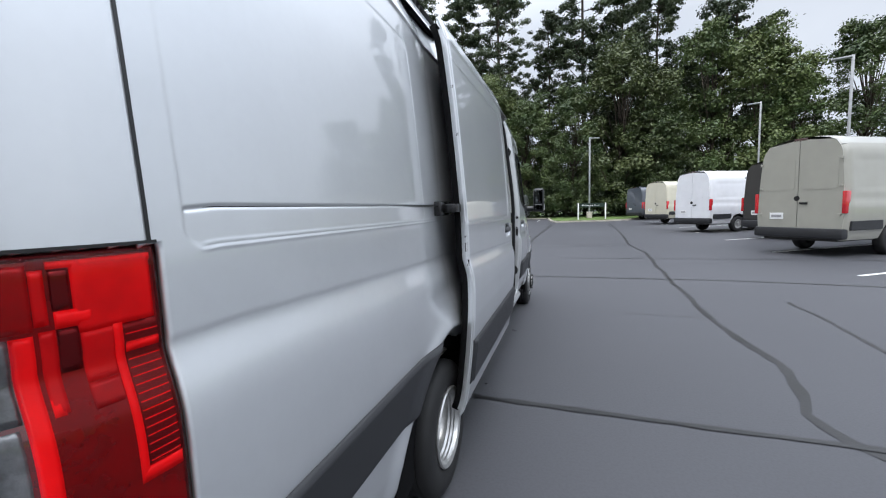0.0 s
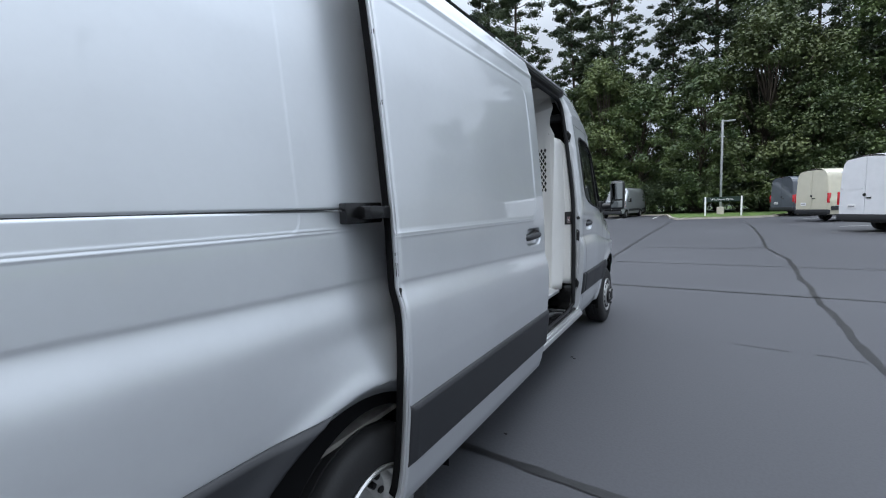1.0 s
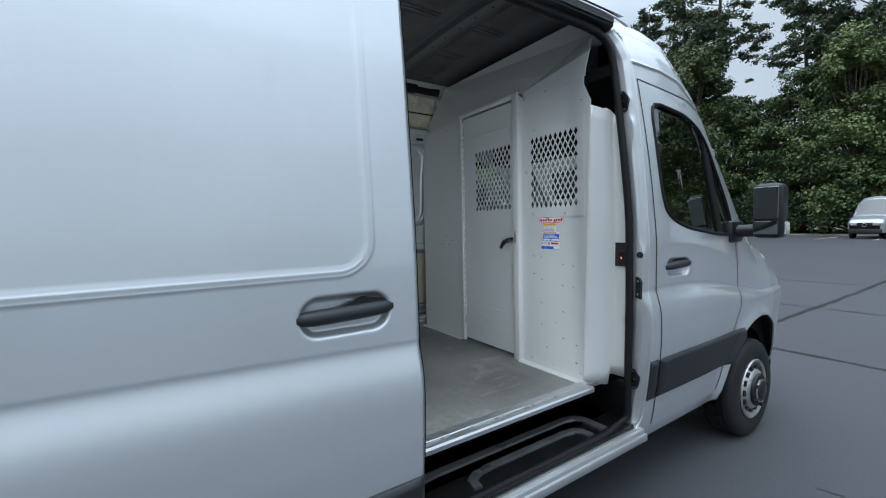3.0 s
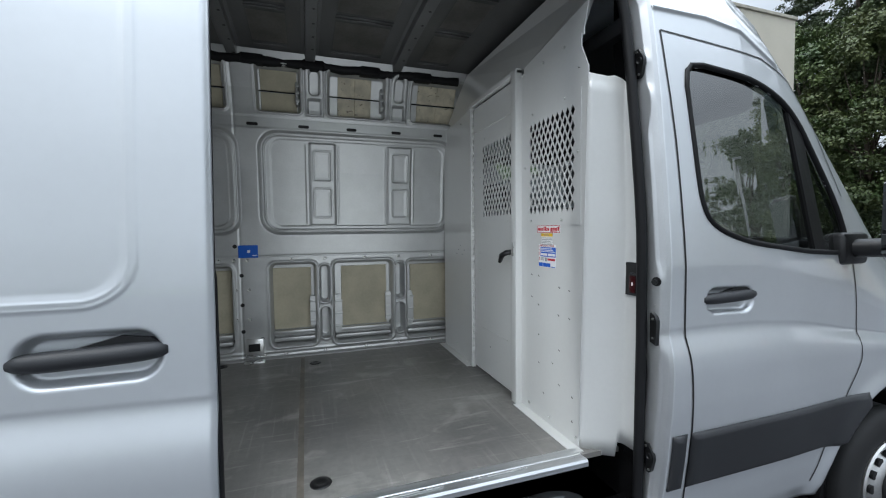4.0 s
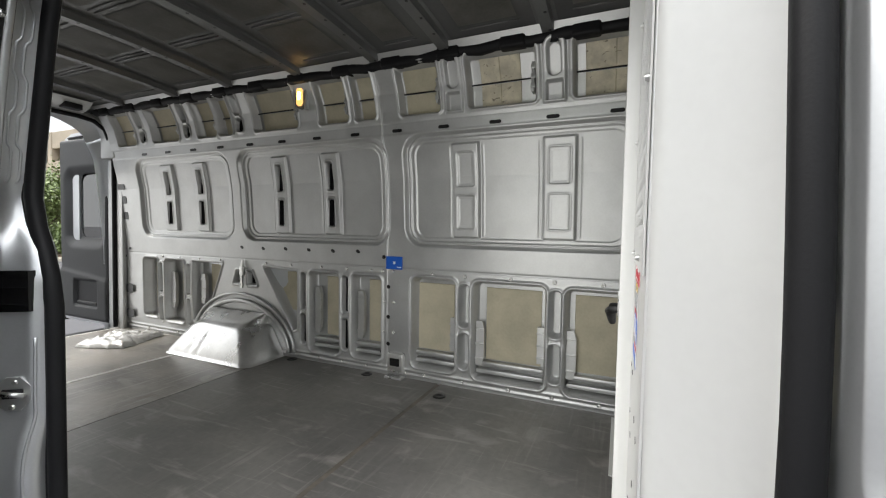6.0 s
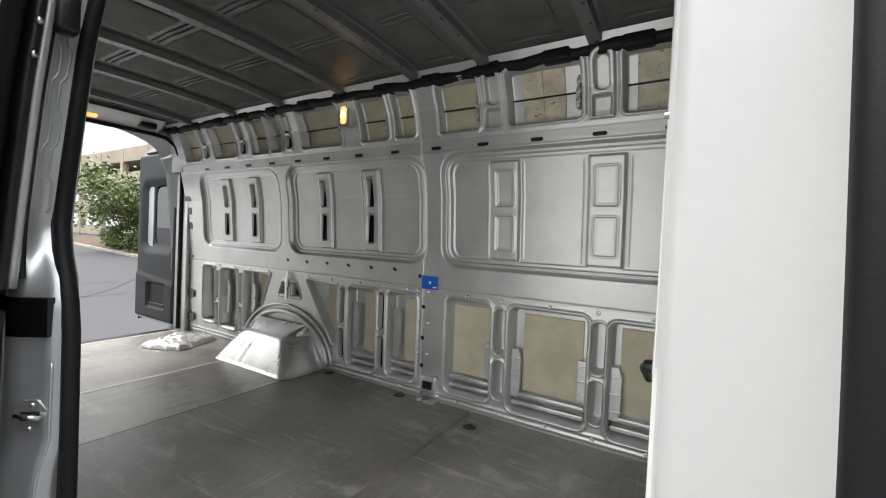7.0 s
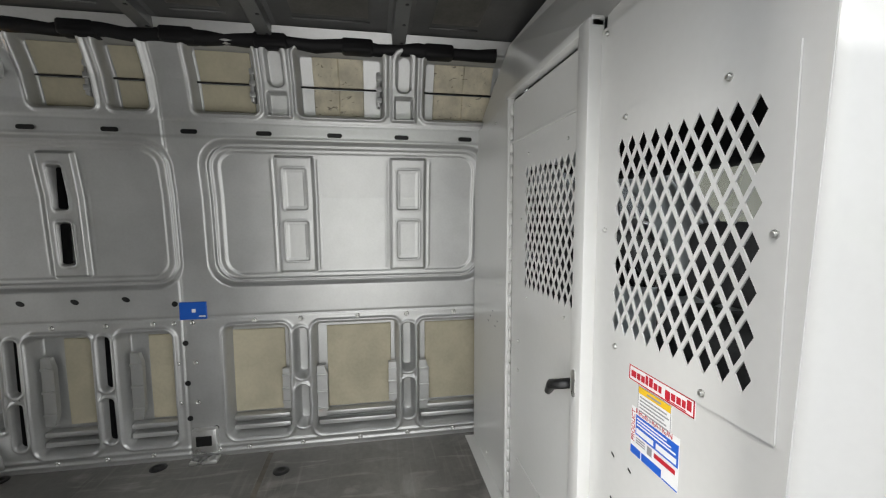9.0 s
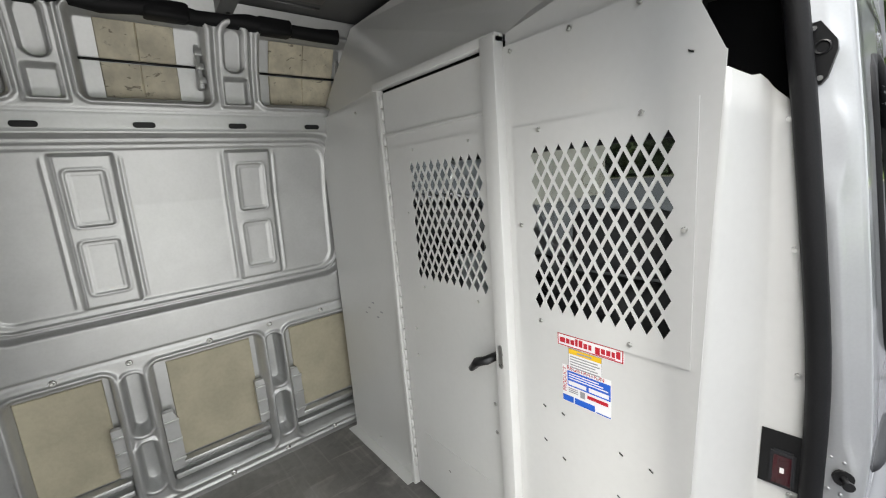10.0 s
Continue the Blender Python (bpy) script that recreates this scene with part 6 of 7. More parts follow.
def on_return(u, z, off):
    """A point on the folded return of the bulkhead: a slanting face, a soft fold, then a face square to the rear."""
    ax = 0.745 + 0.055 * (z - 0.705) / 1.47
    w = seal_x(z) - 0.016 - ax
    us, xs_, ys_ = (0.0, 0.55, 0.62, 0.70, 0.78, 1.22), (0.0, 0.42, 0.47, 0.51, 0.56, 1.0), (4.480, 4.588, 4.602, 4.611, 4.615, 4.618)
    e = 0.01
    p = [Vector((ax + w * float(np.interp(q, us, xs_)), float(np.interp(q, us, ys_)), z)) for q in (u, max(0.0, u - e), min(1.22, u + e))]
    d = (p[2] - p[1]).normalized()
    return p[0] + Vector((d.y, -d.x, 0)) * off


def return_block(bm, u0, u1, z0, z1, o0, o1):
    vs = [bm.verts.new(on_return(u, z, o) - Vector((0, 0.018, 0))) for o in (o0, o1) for z in (z0, z1) for u in (u0, u1)]
    for f in ((0, 1, 3, 2), (4, 6, 7, 5), (0, 4, 5, 1), (2, 3, 7, 6), (0, 2, 6, 4), (1, 5, 7, 3)):
        bm.faces.new([vs[i] for i in f])


sw = tagged(thing("switch_panel"), "black switch panel on the pillar")
sw.parent = van
bm = bmesh.new()
return_block(bm, 0.745, 1.22, 1.338, 1.462, 0.003, 0.0045)
part("backing", bm, BLACKP, sw, "black recess")
bm = bmesh.new()
return_block(bm, 0.885, 1.155, 1.342, 1.424, 0.0045, 0.012)
bmesh.ops.bevel(bm, geom=bm.edges[:], offset=0.005, segments=2, affect="EDGES")
part("bezel", bm, PLASTIC, sw, "dark grey bezel")
bm = bmesh.new()
return_block(bm, 0.925, 1.115, 1.350, 1.414, 0.011, 0.0135)
part("rocker", bm, REDD, sw, "dark rocker switch with a pale mark")
bm = bmesh.new()
return_block(bm, 1.00, 1.045, 1.376, 1.388, 0.0135, 0.0140)
part("mark", bm, STK_W, sw, "pale mark")

# ---- bulkhead partition ----
pt = tagged(thing("bulkhead_partition", (0, 4.462, FLOOR_Z)), "white steel bulkhead partition with mesh windows", "partition")


def PB(name, bm, material, label="", parent=None, **kw):
    for v in bm.verts:
        v.co.y -= 4.48
        v.co.z -= FLOOR_Z
    return part(name, bm, material, parent or pt, label, **kw)


def framed(x0, x1, z0, z1, hx0, hx1, hz0, hz1, y0, y1, bm):
    """A plate with one square opening."""
    for a, b, c, d in ((x0, hx0, z0, z1), (hx1, x1, z0, z1), (hx0, hx1, z0, hz0), (hx0, hx1, hz1, z1)):
        box(bm, (a, y0, c), (b, y1, d))


M1 = (0.378, 0.728, 1.650, 2.088)
M2 = (-0.156, 0.214, 1.652, 2.090)
bm = bmesh.new()
framed(0.30, 0.752, 0.705, 2.20, *M1, 4.478, 4.482, bm)
prism(bm, [(0.752, 0.735), (0.752, 2.20), (0.80, 2.20)], "y", 4.478, 4.482)
prism(bm, [(0.30, 2.20), (0.798, 2.20), (0.758, 2.285), (0.758, 2.335), (0.30, 2.335)], "y", 4.478, 4.482)
box(bm, (0.30, 4.43, FLOOR_Z), (0.78, 4.48, FLOOR_Z + 0.004))
rp_ = PB("right_panel", bm, WHITE, "white steel panel")
us = (0.0, 0.1, 0.36, 0.50, 0.55, 0.585, 0.62, 0.66, 0.70, 0.74, 0.78, 0.9, 1.05, 1.22)
V, F = [], []
for u in us:
    lo = 0.692 if u < 0.6 else 0.75
    hi = float(np.interp(u, [0.0, 0.36, 0.50, 1.1, 1.22], [2.172, 2.160, 2.163, 2.118, 2.106]))
    V += [on_return(u, float(z), 0.0) - Vector((0, 4.48, FLOOR_Z)) for z in np.linspace(lo, hi, 22)]
F = [(22 * i + k, 22 * i + 22 + k, 22 * i + 23 + k, 22 * i + 1 + k) for i in range(len(us) - 1) for k in range(21)]
rt = raw("return_panel", V, F, WHITE, pt, "folded white steel return", True)
md = rt.modifiers.new("thickness", "SOLIDIFY")
md.thickness, md.offset = 0.002, 0.0
bm = bmesh.new()
box(bm, (-0.88, 4.478, 0.705), (-0.315, 4.482, 2.33))
box(bm, (-0.88, 4.43, FLOOR_Z), (-0.315, 4.48, FLOOR_Z + 0.004))
PB("left_panel", bm, WHITE, "white steel panel with scuffs")
bm = bmesh.new()
for x0, x1, y0 in ((-0.318, -0.292, 4.455), (0.25, 0.302, 4.445)):
    box(bm, (x0, y0, FLOOR_Z), (x1, 4.484, 2.365), 0.004)
box(bm, (-0.318, 4.45, 2.345), (0.302, 4.484, 2.372), 0.004)
PB("door_frame", bm, WHITE, "white door posts and lintel", angle=40)
pd_bm = bmesh.new()
framed(-0.288, 0.246, 0.73, 2.335, *M2, 4.476, 4.480, pd_bm)
pdoor = PB("bulkhead_door", pd_bm, WHITE, "closed white bulkhead door")
bm = bmesh.new()
box(bm, (-0.288, 4.470, 2.18), (0.246, 4.476, 2.19), 0.002)
box(bm, (-0.21, 4.472, 0.99), (0.16, 4.476, 0.995), 0.001)
PB("crease", bm, WHITE, "pressed crease", pdoor)
bm = bmesh.new()
prism(bm, [(-0.88, 2.33), (-0.66, 2.685), (0.66, 2.68), (0.735, 2.57), (0.775, 2.50), (0.785, 2.45), (0.758, 2.36), (0.758, 2.332), (0.302, 2.332), (0.302, 2.37), (-0.318, 2.37), (-0.318, 2.33)], "y", 4.490, 4.494)
for v in bm.verts:
    if v.co.z > 2.5:
        v.co.y += 0.09
PB("header_panel", bm, WHITE, "white steel header panel")


def mesh_window(x0, x1, z0, z1, ncol, nrow, y, parent, px0, px1, pz0, pz1):
    """A plate punched with diamonds in staggered rows."""
    bm = bmesh.new()
    framed(px0, px1, pz0, pz1, x0, x1, z0, z1, y - 0.003, y, bm)
    PB("mesh_frame", bm, WHITE, "white plate round the mesh", parent)
    a, b = (x1 - x0) / (2 * ncol), (z1 - z0) / (2 * nrow)
    V, F = [], []
    ta, tb = a * 0.77, b * 0.77
    for j in range(0, 2 * nrow + 1):
        for i in range(0, 2 * ncol + 1):
            if (i + j) % 2:
                continue
            cx, cz = x0 + i * a, z0 + j * b
            out = [(cx + a, cz), (cx, cz + b), (cx - a, cz), (cx, cz - b)]
            if 0 < i < 2 * ncol and 0 < j < 2 * nrow:
                inn = [(cx + ta, cz), (cx, cz + tb), (cx - ta, cz), (cx, cz - tb)]
                n0 = len(V)
                V += [(u, y - 0.0015 - 4.48, v - FLOOR_Z) for u, v in out + inn]
                F += [(n0 + k, n0 + (k + 1) % 4, n0 + 4 + (k + 1) % 4, n0 + 4 + k) for k in range(4)]
            else:
                c = [(min(max(u, x0), x1), min(max(v, z0), z1)) for u, v in out]
                d = []
                for p in c:
                    if not d or (abs(p[0] - d[-1][0]) + abs(p[1] - d[-1][1])) > 1e-6:
                        d.append(p)
                if len(d) > 2 and (abs(d[0][0] - d[-1][0]) + abs(d[0][1] - d[-1][1])) < 1e-6:
                    d.pop()
                if len(d) >= 3:
                    n0 = len(V)
                    V += [(u, y - 0.0015 - 4.48, v - FLOOR_Z) for u, v in d]
                    F.append(tuple(range(n0, n0 + len(d))))
    o = raw("diamond_mesh", V, F, WHITE, parent, "white diamond mesh")
    md = o.modifiers.new("thickness", "SOLIDIFY")
    md.thickness, md.offset = 0.003, 0.0


mesh_window(*M1, 10, 7, 4.477, rp_, 0.333, 0.762, 1.606, 2.132)
mesh_window(*M2, 10, 7, 4.475, pdoor, -0.205, 0.244, 1.610, 2.138)
# lever, lock, bolts
bm = bmesh.new()
tube(bm, [(0.235, 4.474, 1.475), (0.225, 4.43, 1.47), (0.19, 4.425, 1.455), (0.155, 4.43, 1.42)], [0.014, 0.014, 0.015, 0.010], 10)
PB("lever_handle", bm, BLACKP, "black lever handle", pdoor, smooth=True)
bm = bmesh.new()
prism(bm, rr_pts(0.272, 1.49, 0.008, 0.035, 0.007), "y", 4.4425, 4.446)
PB("strike_slot", bm, STEEL, "bright lock slot", pdoor)
bm = bmesh.new()
for z in np.arange(0.8, 2.3, 0.045):
    tube(bm, [(-0.290, 4.470, z), (-0.290, 4.470, z + 0.04)], 0.006, 8)
PB("piano_hinge", bm, WHITE, "long white hinge", pdoor, smooth=True)
pb = bmesh.new()
lathe(pb, [(0.0, -0.006), (0.0045, -0.006), (0.0055, -0.004), (0.0055, -0.0015), (0.008, -0.0015), (0.008, 0.0)], (0, 0, 0), "y", 10)
bolt = part("bolt", pb, STEEL, pt, "zinc bolt", angle=40)
BOLTS = [(0.41, 2.118), (0.66, 2.118), (0.745, 1.89), (0.345, 1.88), (0.64, 1.626), (0.40, 1.626), (-0.12, 2.12), (0.16, 2.12), (-0.18, 1.90), (0.232, 1.89), (-0.12, 1.63), (0.16, 1.63), (-0.20, 1.45), (-0.20, 1.34), (0.21, 1.30), (0.21, 1.20), (0.33, 2.318), (0.50, 2.320), (0.655, 2.322), (-0.85, 0.78), (-0.6, 0.78), (-0.34, 0.78), (0.38, 0.75), (0.55, 0.75), (0.74, 0.75), (-0.85, 2.30), (-0.5, 2.30)]
for i, (x, z) in enumerate(BOLTS):
    o = bolt if i == 0 else bolt.copy()
    if i:
        scene.collection.objects.link(o)
    o.location = (x, -0.006, z - FLOOR_Z)
    o.scale = (0.8, 1.0, 0.8)
for z in (0.80, 1.06, 1.325, 1.590, 1.84, 2.080):
    o = bolt.copy()
    scene.collection.objects.link(o)
    o.location = on_return(1.11, z, 0.0015) - Vector((0, 4.48, FLOOR_Z))
pb = bmesh.new()
prism(pb, [(-0.0048, 0.0042), (-0.0046, 0.0004), (0.0044, -0.0042), (0.0048, -0.0006)], "y", -0.001, 0.0)
hole = part("punched_hole", pb, BLACKP, pt, "small dark hole")
for i, (x, z) in enumerate([(0.40, 1.375), (0.46, 1.375), (0.62, 1.34), (0.69, 1.335), (0.40, 1.27), (0.46, 1.24), (0.615, 1.22), (0.69, 1.22), (0.46, 1.10), (0.62, 1.07), (0.46, 0.97), (0.57, 1.0), (0.62, 0.92), (0.71, 0.90), (0.71, 0.80), (0.50, 0.84), (0.745, 2.21), (-0.06, 0.90)]):
    o = hole if i == 0 else hole.copy()
    if i:
        scene.collection.objects.link(o)
    o.location = (x, -0.003 if x > 0 else -0.005, z - FLOOR_Z)


# stickers
def flat(name, x0, x1, z0, z1, y, material, label, parent):
    bm = bmesh.new()
    box(bm, (x0, y - 0.0006, z0), (x1, y, z1))
    return PB(name, bm, material, label, parent)


def words(name, text, x, z, size, y, material, parent, upright=False):
    cu = bpy.data.curves.new(name, "FONT")
    cu.body, cu.size, cu.extrude = text, size, 0.0002
    cu.materials.append(material)
    o = new(name, cu)
    o.parent = parent
    o.matrix_local = Matrix.Translation((x, y - 4.48, z - FLOOR_Z)) @ Matrix.Rotation(radians(90), 4, "X") @ Matrix.Rotation(radians(90 if upright else 0), 4, "Z")
    return o


YS = 4.4775
s1 = flat("brand_sticker", 0.447, 0.626, 1.572, 1.606, YS, STK_W, "white sticker with a red frame and red bars", pt)
for x0, x1, z0, z1 in ((0.4485, 0.6245, 1.6025, 1.6048), (0.4485, 0.6245, 1.5732, 1.5755), (0.4485, 0.451, 1.5732, 1.6048), (0.622, 0.6245, 1.5732, 1.6048)):
    flat("red_frame", x0, x1, z0, z1, YS - 0.0008, STK_R, "", s1)
bx_ = 0.4555
for k, (wd, lo, hi) in enumerate(((0.015, 0, 0), (0.010, 0, 0), (0.010, 0, 0), (0.007, 0, 0.005), (0.010, 0, 0.005), (0.010, 0, 0), (0.008, 0, 0), (0.012, 0.005, 0), (0.010, 0, 0), (0.010, 0, 0), (0.008, 0, 0), (0.010, 0, 0.005))):
    flat("red_bar", bx_, bx_ + wd, 1.5815 - lo, 1.5945 + hi, YS - 0.0008, STK_R, "", s1)
    bx_ += wd + (0.010 if k == 6 else 0.0032)
flat("fine_print", 0.565, 0.606, 1.5768, 1.5785, YS - 0.0008, STK_R, "", s1)
s2 = flat("warning_sticker", 0.480, 0.572, 1.514, 1.571, YS, STK_W, "white warning sticker with a yellow head", pt)
flat("yellow_head", 0.481, 0.571, 1.556, 1.5695, YS - 0.0008, STK_Y, "", s2)
flat("head_print", 0.506, 0.545, 1.5605, 1.5645, YS - 0.0012, STK_G, "", s2)
for x0, x1, z0, z1 in ((0.480, 0.572, 1.514, 1.5148), (0.480, 0.4808, 1.514, 1.571), (0.5712, 0.572, 1.514, 1.571), (0.480, 0.572, 1.5702, 1.571)):
    flat("thin_edge", x0, x1, z0, z1, YS - 0.001, STK_G, "", s2)
for k in range(5):
    flat("text_bar", 0.485, 0.567 - 0.006 * (k % 3), 1.519 + k * 0.0072, 1.5218 + k * 0.0072, YS - 0.0008, STK_G, "", s2)
s3 = flat("registration_sticker", 0.461, 0.595, 1.419, 1.521, YS - 0.0002, STK_W, "white and blue product registration sticker", pt)
flat("blue_field", 0.476, 0.594, 1.466, 1.508, YS - 0.001, STK_B, "", s3)
flat("white_box", 0.479, 0.530, 1.470, 1.481, YS - 0.0014, STK_W, "", s3)
flat("white_box", 0.537, 0.590, 1.470, 1.481, YS - 0.0014, STK_W, "", s3)
for k in range(3):
    flat("text_bar", 0.480, 0.588 - 0.012 * k, 1.487 + 0.0066 * k, 1.490 + 0.0066 * k, YS - 0.0014, STK_W, "", s3)
    flat("text_bar", 0.479, 0.506, 1.449 + 0.005 * k, 1.4512 + 0.005 * k, YS - 0.0014, STK_G, "", s3)
flat("code_block", 0.513, 0.526, 1.445, 1.462, YS - 0.0014, STK_G, "grey block", s3)
flat("red_mark", 0.533, 0.588, 1.450, 1.459, YS - 0.0014, STK_R, "", s3)
flat("blue_foot", 0.462, 0.493, 1.421, 1.4375, YS - 0.001, STK_B, "", s3)
flat("blue_foot", 0.4965, 0.553, 1.421, 1.4375, YS - 0.001, STK_B, "", s3)
flat("blue_foot", 0.556, 0.594, 1.421, 1.4235, YS - 0.001, STK_B, "", s3)
words("registration_text", "REGISTRATION", 0.474, 1.5105, 0.0152, YS - 0.0012, STK_R, s3)
words("product_text", "PRODUCT", 0.4725, 1.447, 0.0145, YS - 0.0012, STK_R, s3, True)
# scuffs on the left panel
for k in range(5):
    flat("scuff", -0.62 + 0.035 * k, -0.60 + 0.035 * k, 1.42 + 0.03 * (k % 3), 1.426 + 0.03 * (k % 3), 4.4775, STK_G, "grey scuff", pt)

# plastic bag on the floor
bg = bmesh.new()
bmesh.ops.create_grid(bg, x_segments=36, y_segments=24, size=0.5)
for v in bg.verts:
    e = max(0.0, 1 - max(abs(v.co.x), abs(v.co.y)) * 2) ** 0.4
    n_ = noise.noise(v.co * 9) * 0.5 + noise.noise(v.co * 22) * 0.35
    v.co.z = e * (0.075 + 0.060 * n_) + 0.002
    v.co.x, v.co.y = v.co.x * 0.44 + 0.02 * noise.noise(v.co * 5), v.co.y * 0.40 + 0.03 * noise.noise(v.co * 6 + Vector((3, 0, 0)))
bgo = part("plastic_bag", bg, BAG, None, "", smooth=True)
bgo.matrix_world = pose(-0.60, 0.66, FLOOR_Z + 0.003, 0, 0, 22)
tagged(bgo, "crumpled clear plastic bag lying on the van floor", "bag")


# ---- outside: ground ----
bm = bmesh.new()
bmesh.ops.create_grid(bm, x_segments=4, y_segments=4, size=600)
g = part("ground", bm, ASPHALT)
tagged(g, "dark grey sealed asphalt car park", "ground", kind="structure")


def ribbon(name, pts, w, material, label, z=0.004, jitter=0.0, seed=1):
    """A flat uneven strip along points on the ground."""
    rnd = random.Random(seed)
    P = []
    for (ax, ay), (bx, by) in zip(pts, pts[1:]):
        n = max(2, int(math.hypot(bx - ax, by - ay) / 0.15))
        P += [(ax + (bx - ax) * k / n, ay + (by - ay) * k / n) for k in range(n)]
    P.append(pts[-1])
    off = 0.0
    V = []
    for i, (x, y) in enumerate(P):
        x0, y0 = P[max(0, i - 1)]
        x1, y1 = P[min(len(P) - 1, i + 1)]
        l = math.hypot(x1 - x0, y1 - y0) or 1
        nx, ny = -(y1 - y0) / l, (x1 - x0) / l
        off = off * 0.8 + rnd.uniform(-1, 1) * jitter
        h = w / 2 * (1 + (rnd.uniform(-0.35, 0.35) if jitter else 0))
        V += [(x + nx * (off - h), y + ny * (off - h), z), (x + nx * (off + h), y + ny * (off + h), z)]
    F = [(2 * i, 2 * i + 2, 2 * i + 3, 2 * i + 1) for i in range(len(P) - 1)]
    o = raw(name, V, F, material)
    return tagged(o, label, kind="structure")


CR = "dark bitumen sealant along a crack in the asphalt"
ribbon("crack_sealant", [(4.3, 34), (4.2, 26), (3.9, 20), (3.65, 16.2), (3.80, 13.4), (3.55, 10), (3.43, 7.8), (3.38, 6.4), (3.36, 5.4), (3.42, 4.6), (3.45, 4.0), (3.34, 3.4), (3.20, 3.0), (3.27, 2.65), (3.6, 2.2), (3.9, 1.2), (4.0, -2)], 0.075, SEALANT, CR, 0.004, 0.02, 3)
ribbon("crack_sealant", [(-1.2, 2.74), (0.9, 2.70), (2.3, 2.63), (3.2, 2.60), (6, 2.5), (9, 2.5)], 0.062, SEALANT, CR, 0.008, 0.003, 4)
ribbon("crack_sealant", [(-6, 8.75), (0.86, 8.66), (4.56, 8.55), (6.6, 8.25), (12, 8.0)], 0.065, SEALANT, CR, 0.004, 0.01, 5)
ribbon("crack_sealant", [(-6, 11.9), (0.6, 11.92), (5.6, 11.9), (9, 11.8)], 0.04, SEALANT, CR, 0.004, 0.01, 6)
ribbon("crack_sealant", [(-4, 15.6), (2.8, 15.75), (3.66, 16.2)], 0.045, SEALANT, CR, 0.004, 0.01, 7)
ribbon("crack_sealant", [(4.67, 6.75), (4.66, 5.6), (4.58, 4.6), (4.5, 3.6)], 0.045, SEALANT, CR, 0.004, 0.015, 8)
ribbon("crack_sealant", [(-0.2, 10.2), (-0.15, 12.4), (-0.1, 20), (0.0, 30), (0.1, 36)], 0.08, SEALANT, CR, 0.004, 0.02, 9)
for k, (x0, y0, x1, y1) in enumerate(((1.42, 5.69, 1.62, 5.70), (1.85, 5.70, 1.98, 5.705), (2.30, 5.69, 2.75, 5.66), (2.95, 5.65, 3.3, 5.6))):
    ribbon("hairline_crack", [(x0, y0), ((x0 + x1) / 2, (y0 + y1) / 2 + 0.01), (x1, y1)], 0.009, SEALANT, "short dark hairline crack in the asphalt", 0.003, 0.012, 10 + k)
ribbon("crack_sealant", [(-2.0, -7.2), (-3.2, -8.4), (-4.8, -10.7), (-7, -12)], 0.065, SEALANT, CR, 0.004, 0.03, 11)
ribbon("crack_sealant", [(-0.5, -10.2), (-4.5, -10.4), (-9, -10.0)], 0.065, SEALANT, CR, 0.004, 0.02, 12)
ribbon("crack_sealant", [(-1.2, -8.3), (-2.8, -7.6), (-6, -7.9)], 0.04, SEALANT, CR, 0.004, 0.03, 13)
LD = (0.839, 0.545)
for x, y in ((6.9, 9.4), (7.15, 13.6), (7.3, 17.9), (7.4, 22.4), (7.5, 26.9), (7.6, 31.4), (7.6, 35.9)):
    ribbon("stall_line", [(x, y), (x + 6.5 * LD[0], y + 6.5 * LD[1])], 0.10, LINE, "white painted parking line", 0.006)
for x in (-7.5, -4.6, -1.7):
    ribbon("stall_line", [(x, 41), (x, 46.5)], 0.10, LINE, "white painted parking line", 0.006)
rnd = random.Random(5)
for x, y in ((0.917, 4.572), (0.905, 2.962), (0.95, 4.54)):
    bm = bmesh.new()
    bmesh.ops.create_icosphere(bm, subdivisions=1, radius=0.014)
    for v in bm.verts:
        v.co = Vector((v.co.x * rnd.uniform(0.7, 1.5), v.co.y * rnd.uniform(0.5, 1.3), v.co.z * 0.35)) + Vector((x, y, 0.007))
    o = part("debris_scrap", bm, RUBBER)
    tagged(o, "small dark scrap lying on the asphalt", "debris", "scraps on the ground")

# grass verge with kerb, bank under the trees
def slab(name, pts, z0, z1, material, label, cat=""):
    bm = bmesh.new()
    prism(bm, pts, "z", z0, z1)
    o = part(name, bm, material)
    return tagged(o, label, cat, kind="structure")


slab("kerb", [(0.2, 37.8), (5.6, 39.3), (6.6, 40.4), (12, 50), (60, 50), (60, 90), (-70, 90), (-70, 49.5), (-1.2, 49.5), (-0.3, 40)], 0.0, 0.13, CONCRETE, "concrete kerb")
slab("grass_verge", [(0.4, 38.1), (5.5, 39.6), (6.4, 40.6), (11.8, 50.3), (60, 50.3), (60, 90), (-70, 90), (-70, 49.8), (-1.0, 49.8), (-0.1, 40.2)], 0.01, 0.16, GRASS, "mown grass verge")
slab("kerb", [(24, -30), (60, -30), (60, 49), (24, 49)], 0.0, 0.13, CONCRETE, "concrete kerb")
slab("grass_verge", [(24.2, -29.8), (60, -29.8), (60, 49), (24.2, 49)], 0.01, 0.16, GRASS, "grass verge")
slab("kerb", [(-8.6, -19), (-8.9, -21.3), (-11.5, -41), (-13, -60), (-60, -60), (-60, 24), (-14, 24), (-12.6, 10), (-10, -10)], 0.0, 0.14, CONCRETE, "concrete kerb")
slab("grass_verge", [(-8.85, -19), (-9.15, -21.3), (-11.75, -41), (-13.2, -59), (-59, -59), (-59, 23.8), (-14.2, 23.8), (-12.8, 10), (-10.2, -10)], 0.01, 0.17, mat("mulch", (0.11, 0.075, 0.05), 0.9, 0, vary=0.35, scale=2, fine=20, bump=0.6), "mulched planting bed")


